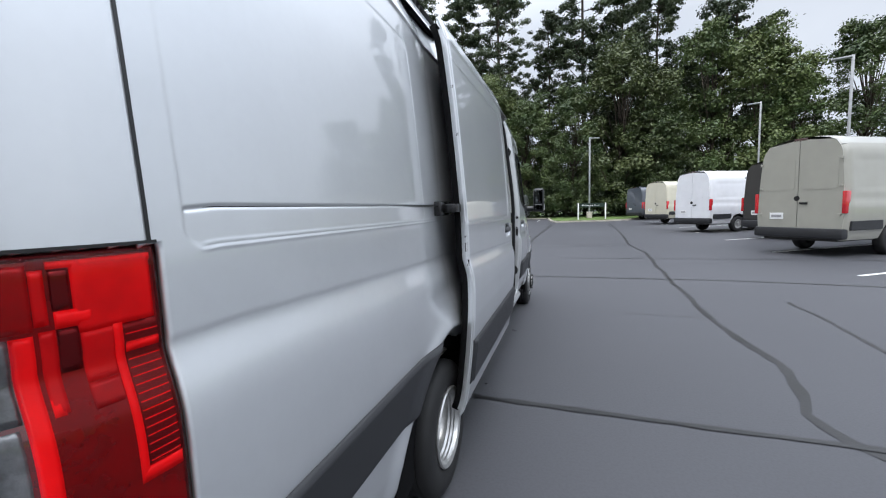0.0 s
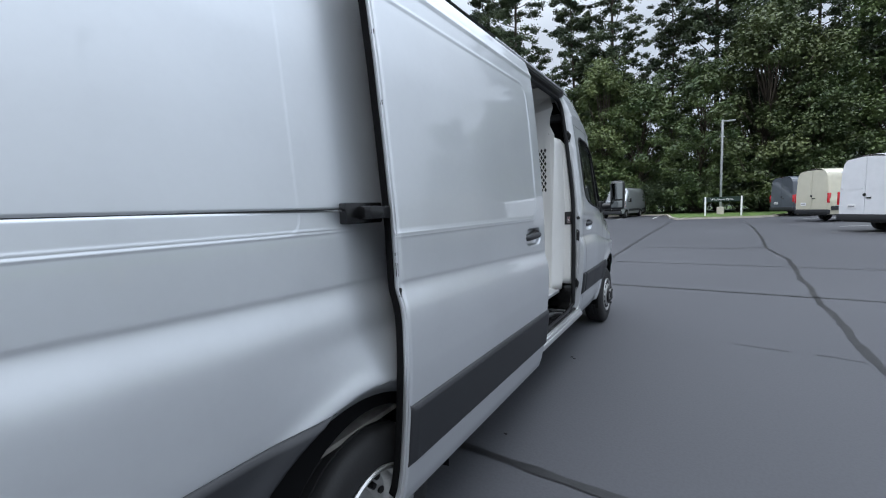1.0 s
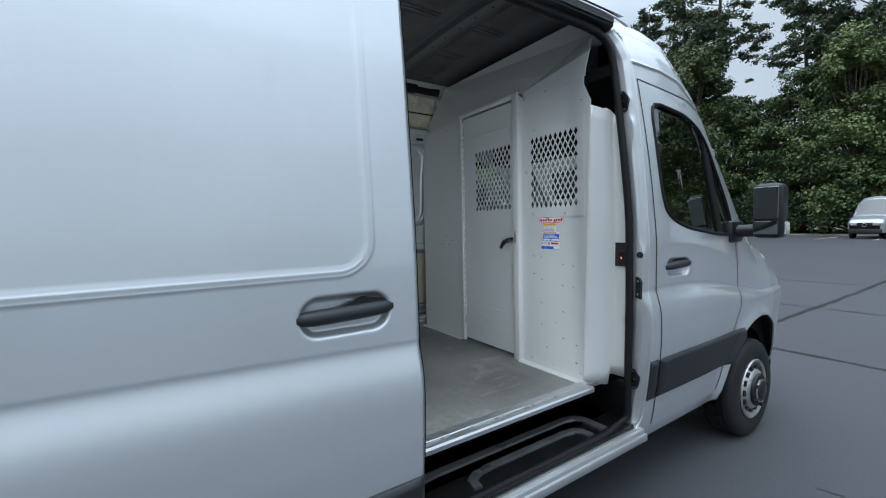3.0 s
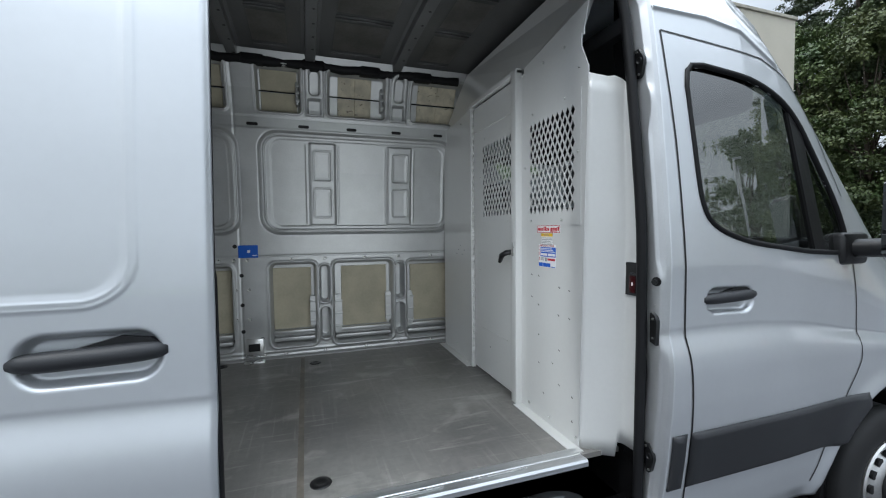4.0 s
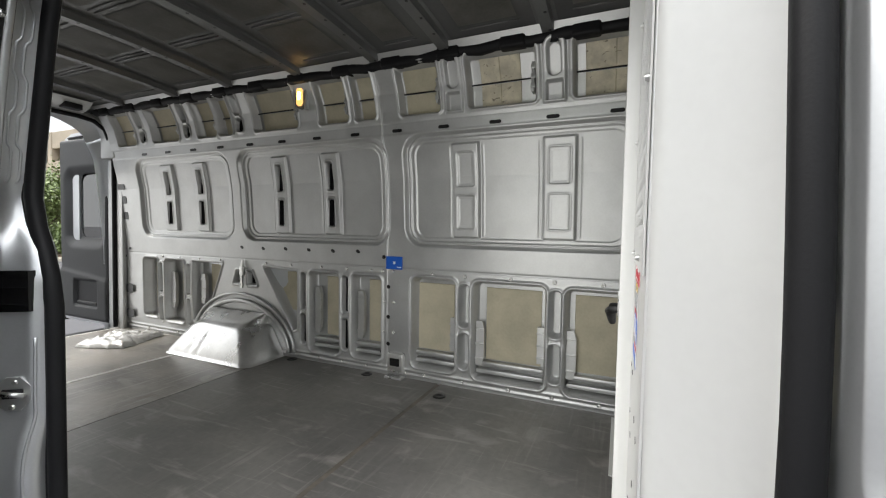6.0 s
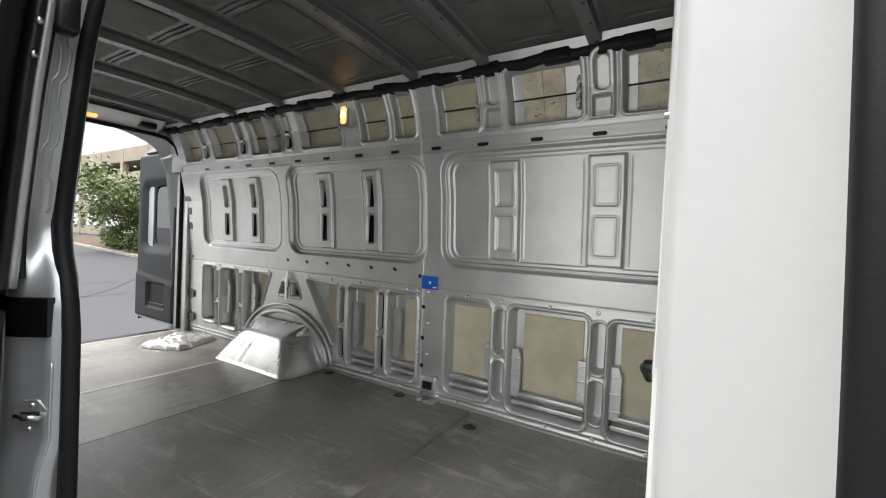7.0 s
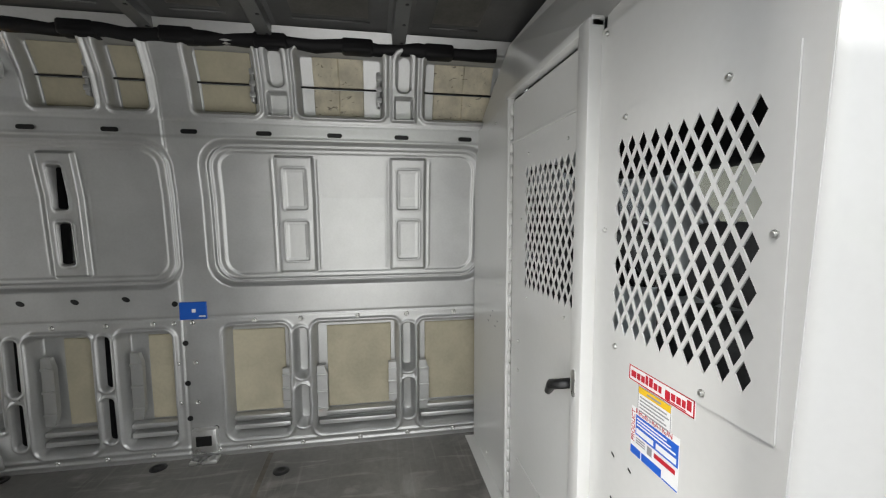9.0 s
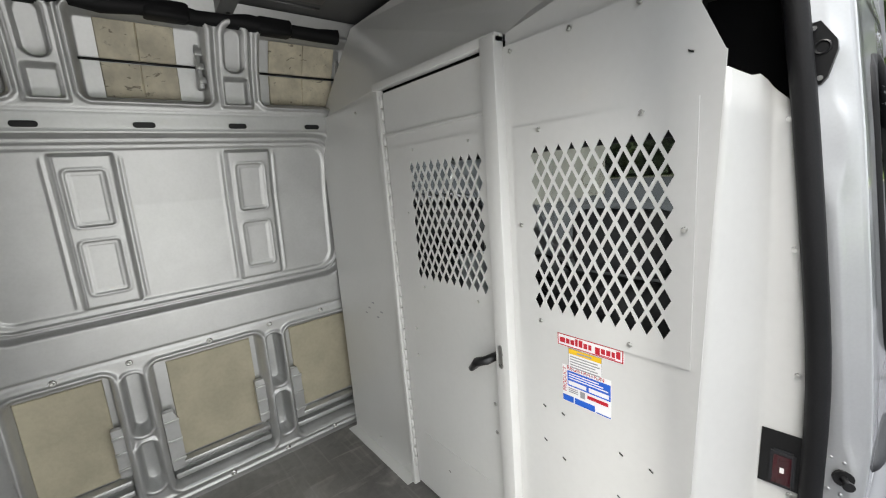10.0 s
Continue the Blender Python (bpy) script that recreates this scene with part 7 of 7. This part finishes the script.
# ---- trees ----
def leaf_cloud(rnd, clumps, per, size, flat=0.8):
    """Many small leaf blades scattered round clump centres, most of them facing outwards and up."""
    V = []
    rs = np.random.RandomState(rnd.randrange(10 ** 6))
    for cx, cy, cz, r in clumps:
        n = int(per * r)
        o = rs.normal(size=(n, 3))
        o /= np.linalg.norm(o, axis=1)[:, None]
        p = o * (r * rs.uniform(0.05, 1.0, n) ** 0.7)[:, None] + rs.normal(size=(n, 3)) * 0.24 * r
        p[:, 2] *= flat
        p += np.array([cx, cy, cz])
        f = o * 0.8 + np.array([0, 0, 0.6]) + rs.normal(size=(n, 3)) * 0.55
        f /= np.linalg.norm(f, axis=1)[:, None]
        a = np.cross(f, rs.normal(size=(n, 3)))
        a /= np.linalg.norm(a, axis=1)[:, None]
        b = np.cross(f, a)
        s = (size * rs.uniform(0.55, 1.45, n))[:, None]
        V.append(np.stack([p - a * s, p + b * s * 0.6, p + a * s, p - b * s * 0.6], 1).reshape(-1, 3))
    V = np.concatenate(V)
    return V, np.arange(len(V)).reshape(-1, 4)


def broad_tree(h, spread, leaf, seed):
    rnd = random.Random(seed)
    t = thing("broadleaf_tree")
    bm = bmesh.new()
    lean = rnd.uniform(-0.5, 0.5)
    trunk = [(lean * k / 6, 0.3 * math.sin(k), h * 0.75 * k / 6) for k in range(7)]
    tube(bm, trunk, [0.28 - 0.035 * k for k in range(7)], 8)
    clumps = []
    for k in range(52):
        u = rnd.uniform(0.10, 1.0)
        z = h * u
        prof = math.sin(math.pi * min(1, 0.18 + u * 0.80)) ** 0.6
        a = rnd.uniform(0, 2 * math.pi)
        d = spread * prof * rnd.uniform(0.30, 1.0)
        p = Vector((lean * u + d * math.cos(a), d * math.sin(a), z))
        base = Vector(trunk[min(6, int(u * 5))])
        mid = base.lerp(p, 0.55) + Vector((0, 0, -0.3))
        tube(bm, [base, mid, p], [0.09, 0.05, 0.02], 5)
        for q in range(4):
            clumps.append((p.x + rnd.gauss(0, 0.8), p.y + rnd.gauss(0, 0.8), p.z + rnd.gauss(0, 0.7), rnd.uniform(0.45, 1.25)))
    part("trunk", bm, BARK, t, "brown trunk and limbs", smooth=True)
    V, F = leaf_cloud(rnd, clumps, 230, 0.135, 0.7)
    raw("crown", V, F, leaf, t, "dense green leaves")
    return tagged(t, "tall leafy green tree at the edge of the car park", "tree", "trees behind the car park")


def pine_tree(h, seed):
    rnd = random.Random(seed)
    t = thing("pine_tree")
    bm = bmesh.new()
    trunk = [(0.25 * math.sin(k * 0.7 + seed), 0.25 * math.cos(k * 0.5), h * k / 9) for k in range(10)]
    tube(bm, trunk, [0.30 - 0.028 * k for k in range(10)], 8)
    clumps = []
    for k in range(86):
        u = rnd.uniform(0.30, 1.0)
        a = rnd.uniform(0, 2 * math.pi)
        L = (1.15 - u) * 6.0 * rnd.uniform(0.35, 1.0) + 0.7
        base = Vector(trunk[min(9, int(u * 9))])
        base.z = h * u
        p = base + Vector((L * math.cos(a), L * math.sin(a), rnd.uniform(0.05, 0.4) * L))
        tube(bm, [base, base.lerp(p, 0.5) + Vector((0, 0, -0.1)), p], [0.06, 0.04, 0.015], 5)
        for q in range(5):
            c = base.lerp(p, rnd.uniform(0.40, 1.10))
            clumps.append((c.x + rnd.gauss(0, 0.45), c.y + rnd.gauss(0, 0.45), c.z + rnd.gauss(0, 0.30), rnd.uniform(0.30, 0.75)))
    part("trunk", bm, BARK, t, "bare brown trunk and limbs", smooth=True)
    V, F = leaf_cloud(rnd, clumps, 190, 0.12, 0.55)
    raw("crown", V, F, NEEDLE, t, "dark needle clumps with gaps")
    return tagged(t, "tall thin-crowned pine behind the car park", "tree", "trees behind the car park")


def shrub(r, h, leaf, seed, label):
    rnd = random.Random(seed)
    t = thing("shrub")
    bm = bmesh.new()
    clumps = []
    for k in range(16):
        a = rnd.uniform(0, 2 * math.pi)
        d = r * rnd.uniform(0.1, 0.85)
        p = (d * math.cos(a), d * math.sin(a), h * rnd.uniform(0.3, 0.88))
        tube(bm, [(0, 0, 0), (p[0] * 0.4, p[1] * 0.4, p[2] * 0.5), p], [0.04, 0.025, 0.01], 5)
        for q in range(2):
            clumps.append((p[0] + rnd.gauss(0, 0.15), p[1] + rnd.gauss(0, 0.15), p[2] + rnd.gauss(0, 0.1), r * rnd.uniform(0.25, 0.5)))
    part("stems", bm, BARK, t, "brown stems", smooth=True)
    V, F = leaf_cloud(rnd, clumps, 420 / max(r, 0.5), 0.085, 0.9)
    raw("foliage", V, F, leaf, t, "small green leaves")
    return tagged(t, label, "shrub", "shrubs")


rnd = random.Random(21)
kinds = [broad_tree(19, 5.0, LEAF_A, 1), broad_tree(17, 5.2, LEAF_B, 2), broad_tree(15, 4.8, LEAF_A, 3), pine_tree(33, 4), pine_tree(30, 5)]
spots = []
for k in range(16):
    spots.append((-26 + k * 4.6 + rnd.uniform(-1.2, 1.2), 52 + rnd.uniform(-1, 3), k % 3))
for k in range(14):
    spots.append((-30 + k * 5.4 + rnd.uniform(-1.5, 1.5), 58 + rnd.uniform(-2, 3), 3 + k % 2))
for k in range(8):
    spots.append((-28 + k * 9.0 + rnd.uniform(-1.5, 1.5), 62 + rnd.uniform(-2, 3), (k + 1) % 3))
for k in range(3):
    spots.append((-40 + rnd.uniform(-4, 2), 22 - k * 11 + rnd.uniform(-2, 2), k % 3))
first = set()
for x, y, k in spots:
    if x > 30 or (x > 24 and k > 2):
        continue
    sc = rnd.uniform(0.9, 1.25) * (0.93 if x > 5 else (0.78 if k < 3 and x > -20 else 1.0))
    m = pose(x, y, 0.1, 0, 0, rnd.uniform(0, 360)) @ Matrix.Scale(sc, 4)
    if k not in first:
        first.add(k)
        kinds[k].matrix_basis = m
    else:
        o = copy_thing(kinds[k], m)
        o.scale = (sc, sc, sc)
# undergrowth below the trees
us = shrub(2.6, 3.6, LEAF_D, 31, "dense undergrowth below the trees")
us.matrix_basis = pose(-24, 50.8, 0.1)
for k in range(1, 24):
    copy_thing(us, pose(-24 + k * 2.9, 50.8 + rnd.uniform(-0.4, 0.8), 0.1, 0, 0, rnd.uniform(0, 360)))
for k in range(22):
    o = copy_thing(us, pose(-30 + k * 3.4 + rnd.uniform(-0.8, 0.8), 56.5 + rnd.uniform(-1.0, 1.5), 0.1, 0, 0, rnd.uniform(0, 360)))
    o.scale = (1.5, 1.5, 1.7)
big = shrub(2.3, 4.4, LEAF_C, 41, "tall rounded green shrub in a mulched bed")
big.matrix_basis = pose(-10.9, -26.8, 0.15) @ Matrix.Scale(1.25, 4)
copy_thing(big, pose(-14.0, -32, 0.15, 0, 0, 70))
copy_thing(big, pose(-13.2, -21.0, 0.15, 0, 0, 130))
low = shrub(1.1, 1.35, LEAF_C, 42, "low yellow-green shrub in a mulched bed")
low.matrix_basis = pose(-9.9, -22.6, 0.15)
for x, y in ((-9.7, -20.3), (-10.6, -27.5), (-9.6, -18.2), (-11.4, -30.5)):
    copy_thing(low, pose(x, y, 0.15, 0, 0, rnd.uniform(0, 360)))


# ---- lamp posts and sign ----
def lamp_post(x, y, h, turn, z=0.0):
    t = thing("street_lamp", (x, y, z))
    t.rotation_euler.z = radians(turn)
    bm = bmesh.new()
    lathe(bm, [(0.0, 0.0), (0.28, 0.0), (0.28, 0.6), (0.24, 0.65), (0.0, 0.65)], (0, 0, 0), "z", 14)
    part("base", bm, CONCRETE, t, "round concrete base", angle=40)
    bm = bmesh.new()
    box(bm, (-0.07, -0.07, 0.6), (0.07, 0.07, h), 0.01)
    part("pole", bm, POLE, t, "square grey pole", angle=40)
    bm = bmesh.new()
    box(bm, (0.05, -0.17, h - 0.16), (0.95, 0.17, h - 0.06), 0.02)
    part("lamp_head", bm, POLE, t, "flat grey lamp head", angle=40)
    return tagged(t, "tall grey car-park lamp on a square pole", "street lamp", "car-park lamps")


lamp_post(3.35, 44.5, 8.2, 20, 0.15)
lamp_post(17.3, 42.8, 10, 160)
lamp_post(17.7, 31.3, 10, 160)
lamp_post(16, 6, 10, 180)
sg = tagged(thing("direction_sign", (3.4, 40.4, 0.15)), "low dark green sign board on two white posts", "sign")
bm = bmesh.new()
box(bm, (-1.35, -0.03, 1.15), (1.35, 0.03, 1.52), 0.005)
board = part("board", bm, SIGNG, sg, "dark green board")
for s in (-1.2, 1.2):
    bm = bmesh.new()
    box(bm, (s - 0.06, -0.05, 0), (s + 0.06, 0.05, 1.55), 0.008)
    part("post", bm, STK_W, sg, "white post")
cu = bpy.data.curves.new("sign_text", "FONT")
cu.body, cu.size, cu.extrude, cu.align_x = "Wholesale Parts", 0.23, 0.002, "CENTER"
cu.materials.append(STK_W)
so = new("sign_text", cu)
so.parent = board
so.matrix_local = Matrix.Translation((-0.1, -0.035, 1.25)) @ Matrix.Rotation(radians(90), 4, "X")


# ---- other parked vans ----
def parked_van(paint, x, y, heading, label, k=1.08):
    """A long high-roof cargo van; heading turns its nose from +y, the origin is its rear corner on the driving side."""
    v = thing("parked_van", (x, y, 0))
    ys = np.concatenate([np.linspace(0, 0.12, 5), span(0.2, 4.6, 0.2), span(4.7, 6.95, 0.09)])
    zs = np.concatenate([span(0.40, 2.50, 0.06), [2.55]])
    def vh(Y, Z):
        return np.minimum(arch(Y, Z, 1.6, 0.46, 0.46), arch(Y, Z, F_AX, 0.46, 0.46))
    def fx(Y, Z):
        k_ = np.interp(Y, [0, 0.03, 0.12, 5.3, 6.0, 6.4, 6.75, 6.95], [0.93, 0.965, 1, 1, 0.985, 0.96, 0.9, 0.74])
        return side_x(Z, Y) * k_ - 0.012 * step(-rr(Y, Z, 0.25, 1.9, 1.5, 2.25, 0.08), 0.04) - 0.012 * step(-rr(Y, Z, 2.1, 3.4, 1.5, 2.25, 0.08), 0.04)
    for s in (-1, 1):
        o = sheet("body_side", ys, zs, (lambda Y, Z: fx(Y, Z)) if s > 0 else (lambda Y, Z: -fx(Y, Z)), paint, v, "", vh, 0.0, bend_z)
    Y, T = np.meshgrid(ys, np.linspace(-1, 1, 17), indexing="ij")
    kk = np.interp(Y, [0, 0.03, 0.12, 5.3, 6.0, 6.4, 6.75, 6.95], [0.93, 0.965, 1, 1, 0.985, 0.96, 0.9, 0.74])
    X = 0.842 * T
    Z = bend_z(np.maximum(Y, 0.12), 2.55 + 0.25 * np.sqrt(np.maximum(0, 1 - np.abs(T) ** 2.4)))
    idx = np.arange(Y.size).reshape(Y.shape)
    F = np.stack([idx[:-1, :-1], idx[1:, :-1], idx[1:, 1:], idx[:-1, 1:]], -1)
    yc, tc = (Y[:-1, :-1] + Y[1:, 1:]) / 2, (T[:-1, :-1] + T[1:, 1:]) / 2
    scr = (yc > 5.3) & (yc < 6.15) & (np.abs(tc) < 0.93)
    Vv = np.stack([X * kk, Y, Z], -1).reshape(-1, 3)
    raw("roof", Vv, F[~scr].reshape(-1, 4), paint, v, "", True)
    raw("windscreen", Vv, F[scr].reshape(-1, 4), DWIN, v, "dark windscreen", True)
    # rear face with two doors
    for s in (-1, 1):
        bm = bmesh.new()
        pr = [(s * 0.93 * float(side_x(z)), z) for z in np.linspace(0.66, 2.52, 16)]
        prism(bm, [(s * 0.008, 0.66)] + pr + [(s * 0.70, 2.66), (s * 0.008, 2.74)], "y", -0.02, 0.03)
        d = part("rear_door", bm, paint, v, "", angle=30)
        bm = bmesh.new()
        prism(bm, rr_pts(s * 0.44, 1.92, 0.36, 0.36, 0.06), "y", -0.028, -0.018)
        part("door_pressing", bm, paint, d, "", angle=30)
        bm = bmesh.new()
        box(bm, (s * 0.955 - 0.05, -0.045, 1.0), (s * 0.955 + 0.03, 0.10, 1.5), 0.012)
        part("tail_lamp", bm, RED, v, "red tail lamp", angle=40)
        for z in (0.95, 1.6, 2.2):
            bm = bmesh.new()
            box(bm, (s * 0.86 - 0.03, -0.05, z), (s * 0.86 + 0.03, -0.015, z + 0.05), 0.006)
            part("hinge", bm, paint, d)
        bm = bmesh.new()
        prism(bm, WINDOW, "x", s * 0.955, s * 0.985)
        for vv in bm.verts:
            zz_ = 1.0 + (vv.co.z - 1.0) * 1.8 / float(roof_h(vv.co.y) - 1.0)
            vv.co.x = s * (float(side_x(min(2.55, zz_)) * width_k(vv.co.y)) + (0.004 if abs(vv.co.x) > 0.97 else -0.02))
        part("side_window", bm, DWIN, v, "dark side window")
        bm = bmesh.new()
        box(bm, (s * 1.15 - 0.08, 5.5, 1.42), (s * 1.15 + 0.08, 5.6, 1.76), 0.03)
        tube(bm, [(s * 0.95, 5.58, 1.5), (s * 1.12, 5.55, 1.5)], 0.03, 6)
        part("wing_mirror", bm, BLACKP, v, "black mirror", angle=40)
        for cy in (1.6, F_AX):
            w = thing("wheel")
            w.parent = v
            bm = bmesh.new()
            lathe(bm, [(0.2, -0.1), (0.3, -0.112), (0.345, -0.09), (0.352, -0.04), (0.352, 0.04), (0.345, 0.09), (0.3, 0.112), (0.2, 0.1)], (s * 0.86, cy, 0.352), "x", 28)
            part("tyre", bm, TYRE, w, "black tyre", smooth=True)
            bm = bmesh.new()
            lathe(bm, [(0.208, s * 0.10), (0.19, s * 0.105), (0.17, s * 0.06), (0.1, s * 0.09), (0.0, s * 0.10)], (s * 0.86, cy, 0.352), "x", 24)
            part("rim", bm, RIM, w, "steel rim", smooth=True)
        bm = bmesh.new()
        box(bm, (s * 1.0 - 0.02, 2.1, 0.62), (s * 1.0 + 0.035, 5.5, 0.83), 0.012)
        box(bm, (s * 1.0 - 0.02, 0.1, 0.62), (s * 1.0 + 0.03, 1.12, 0.83), 0.012)
        part("side_moulding", bm, PLASTIC, v, "dark plastic moulding")
        bm = bmesh.new()
        box(bm, (s * 0.52 - 0.2, 6.76, 0.86), (s * 0.52 + 0.2, 6.955, 1.08), 0.05, 3)
        part("headlamp", bm, CLEARL, v, "clear headlamp", angle=45)
    bm = bmesh.new()
    box(bm, (-0.97, -0.09, 0.42), (0.97, 0.12, 0.66), 0.04)
    part("rear_bumper", bm, PLASTIC, v, "dark plastic bumper", angle=40)
    bm = bmesh.new()
    box(bm, (-0.8, 6.75, 0.36), (0.8, 7.0, 0.66), 0.06)
    part("front_bumper", bm, PLASTIC, v, "dark plastic bumper", angle=40)
    bm = bmesh.new()
    box(bm, (-0.38, 6.9, 0.72), (0.38, 6.985, 1.06), 0.04)
    gr = part("grille", bm, BLACKP, v, "black grille", angle=40)
    bm = bmesh.new()
    lathe(bm, [(0.11, 0.0), (0.12, 0.012), (0.10, 0.02), (0.09, 0.01), (0.11, 0.0)], (0, 6.985, 0.90), "y", 20)
    part("badge_ring", bm, STEEL, gr, "bright ring", smooth=True)
    bm = bmesh.new()
    box(bm, (-0.80, 0.05, 0.36), (0.80, 6.7, 0.5))
    box(bm, (-0.7, 6.7, 0.5), (0.7, 6.8, 1.1), 0.03)
    part("underbody", bm, BLACKP, v)
    bm = bmesh.new()
    box(bm, (-0.62, -0.035, 0.86), (-0.30, -0.022, 1.02), 0.004)
    pl = part("number_plate", bm, STK_W, v, "white plate with a plain bar")
    bm = bmesh.new()
    box(bm, (-0.58, -0.040, 0.91), (-0.34, -0.036, 0.97))
    part("plate_bar", bm, STK_G, pl)
    bm = bmesh.new()
    box(bm, (0.05, -0.05, 1.22), (0.22, -0.018, 1.27), 0.01)
    lathe(bm, [(0.0, -0.03), (0.06, -0.03), (0.065, -0.018)], (-0.02, 0, 1.36), "y", 16)
    part("door_handle", bm, BLACKP, v, "black handle and round badge", angle=40)
    bm = bmesh.new()
    box(bm, (-0.15, -0.02, 2.70), (0.15, 0.05, 2.77), 0.012)
    part("brake_lamp", bm, REDD, v, "high dark red brake lamp", angle=40)
    c, s_ = math.cos(radians(heading)), math.sin(radians(heading))
    v.matrix_basis = pose(x, y, 0, 0, 0, heading) @ Matrix.Scale(k, 4) @ Matrix.Translation((-1.0, 0, 0))
    return tagged(v, label, "van", "parked vans")


DWIN = mat("dark_window", (0.02, 0.023, 0.025), 0.05, 0.0, vary=0.05, bump=0, coat=1.0, rvary=0)


def vpaint(name, c, metal=0.0):
    return mat(name, c, 0.35, metal, vary=0.03, fine=400, bump=0.01, coat=0.8, rvary=0.02)


STONE, WHITEV, CREAM, SLATE, BLACKV, GREYV = vpaint("stone_grey_paint", (0.33, 0.325, 0.28)), vpaint("white_van_paint", (0.78, 0.79, 0.82)), vpaint("cream_van_paint", (0.58, 0.55, 0.43)), vpaint("slate_van_paint", (0.075, 0.085, 0.105)), vpaint("black_van_paint", (0.012, 0.012, 0.014)), vpaint("silver_grey_van_paint", (0.42, 0.44, 0.46), 0.5)
parked_van(STONE, 8.05, 12.1, -57, "stone grey cargo van parked at an angle", 1.12)
parked_van(BLACKV, 9.42, 17.4, -57, "black cargo van parked between two others")
parked_van(WHITEV, 7.95, 22.0, -57, "white cargo van parked at an angle")
parked_van(CREAM, 7.9, 31.0, -57, "cream cargo van parked at an angle")
parked_van(SLATE, 7.7, 40.0, -57, "dark slate cargo van parked at an angle")
parked_van(GREYV, -5.4, 50.5, 172, "silver grey cargo van parked facing the aisle")


# ---- buildings ----
def garage():
    b = thing("parking_garage", (-26, -62, 0))
    b.rotation_euler.z = radians(0)
    for lvl, (z0, z1) in enumerate(((0.0, 1.3), (3.6, 5.4), (7.6, 9.6), (11.2, 13.2))):
        bm = bmesh.new()
        box(bm, (-0.3, -40, z0), (0.0, 60, z1), 0.02)
        part("parapet", bm, GARAGE, b, "weathered beige concrete parapet")
        bm = bmesh.new()
        box(bm, (-30, -40, z0 + 0.2), (-0.3, 60, z0 + 0.6))
        part("deck", bm, GARAGE, b)
    for k in range(13):
        bm = bmesh.new()
        box(bm, (-0.75, -40 + 8 * k, 0), (0.08, -39.1 + 8 * k, 13.2), 0.02)
        part("column", bm, GARAGE, b, "concrete column")
    bm = bmesh.new()
    box(bm, (-12.3, -40, 0), (-12, 60, 13))
    part("back_wall", bm, GARAGE, b)
    return tagged(b, "beige concrete parking garage with open decks", "building")


garage()
sh = tagged(thing("showroom_building", (-13, 28.6, 0)), "tall plain beige stucco building", "building")
bm = bmesh.new()
box(bm, (-22, -46, 0), (0, 0, 12.6), 0.03)
part("wall", bm, STUCCO, sh, "beige stucco wall")
bm = bmesh.new()
box(bm, (-22.08, -46.08, 12.6), (0.08, 0.08, 12.76), 0.02)
part("roof_coping", bm, CONCRETE, sh, "thin grey coping")
for y in (-5.6, -12.4, -19.2, -26.0, -32.8, -39.6):
    bm = bmesh.new()
    box(bm, (-0.02, y - 0.02, 0.0), (0.012, y + 0.02, 12.6), 0.004)
    part("wall_joint", bm, POLE, sh, "grey vertical joint")
for y in (-1.2, -14.0, -28.0):
    bm = bmesh.new()
    box(bm, (-0.03, y - 1.1, 6.6), (0.02, y + 0.1, 9.2), 0.01)
    part("louvre_panel", bm, POLE, sh, "grey louvre panel")
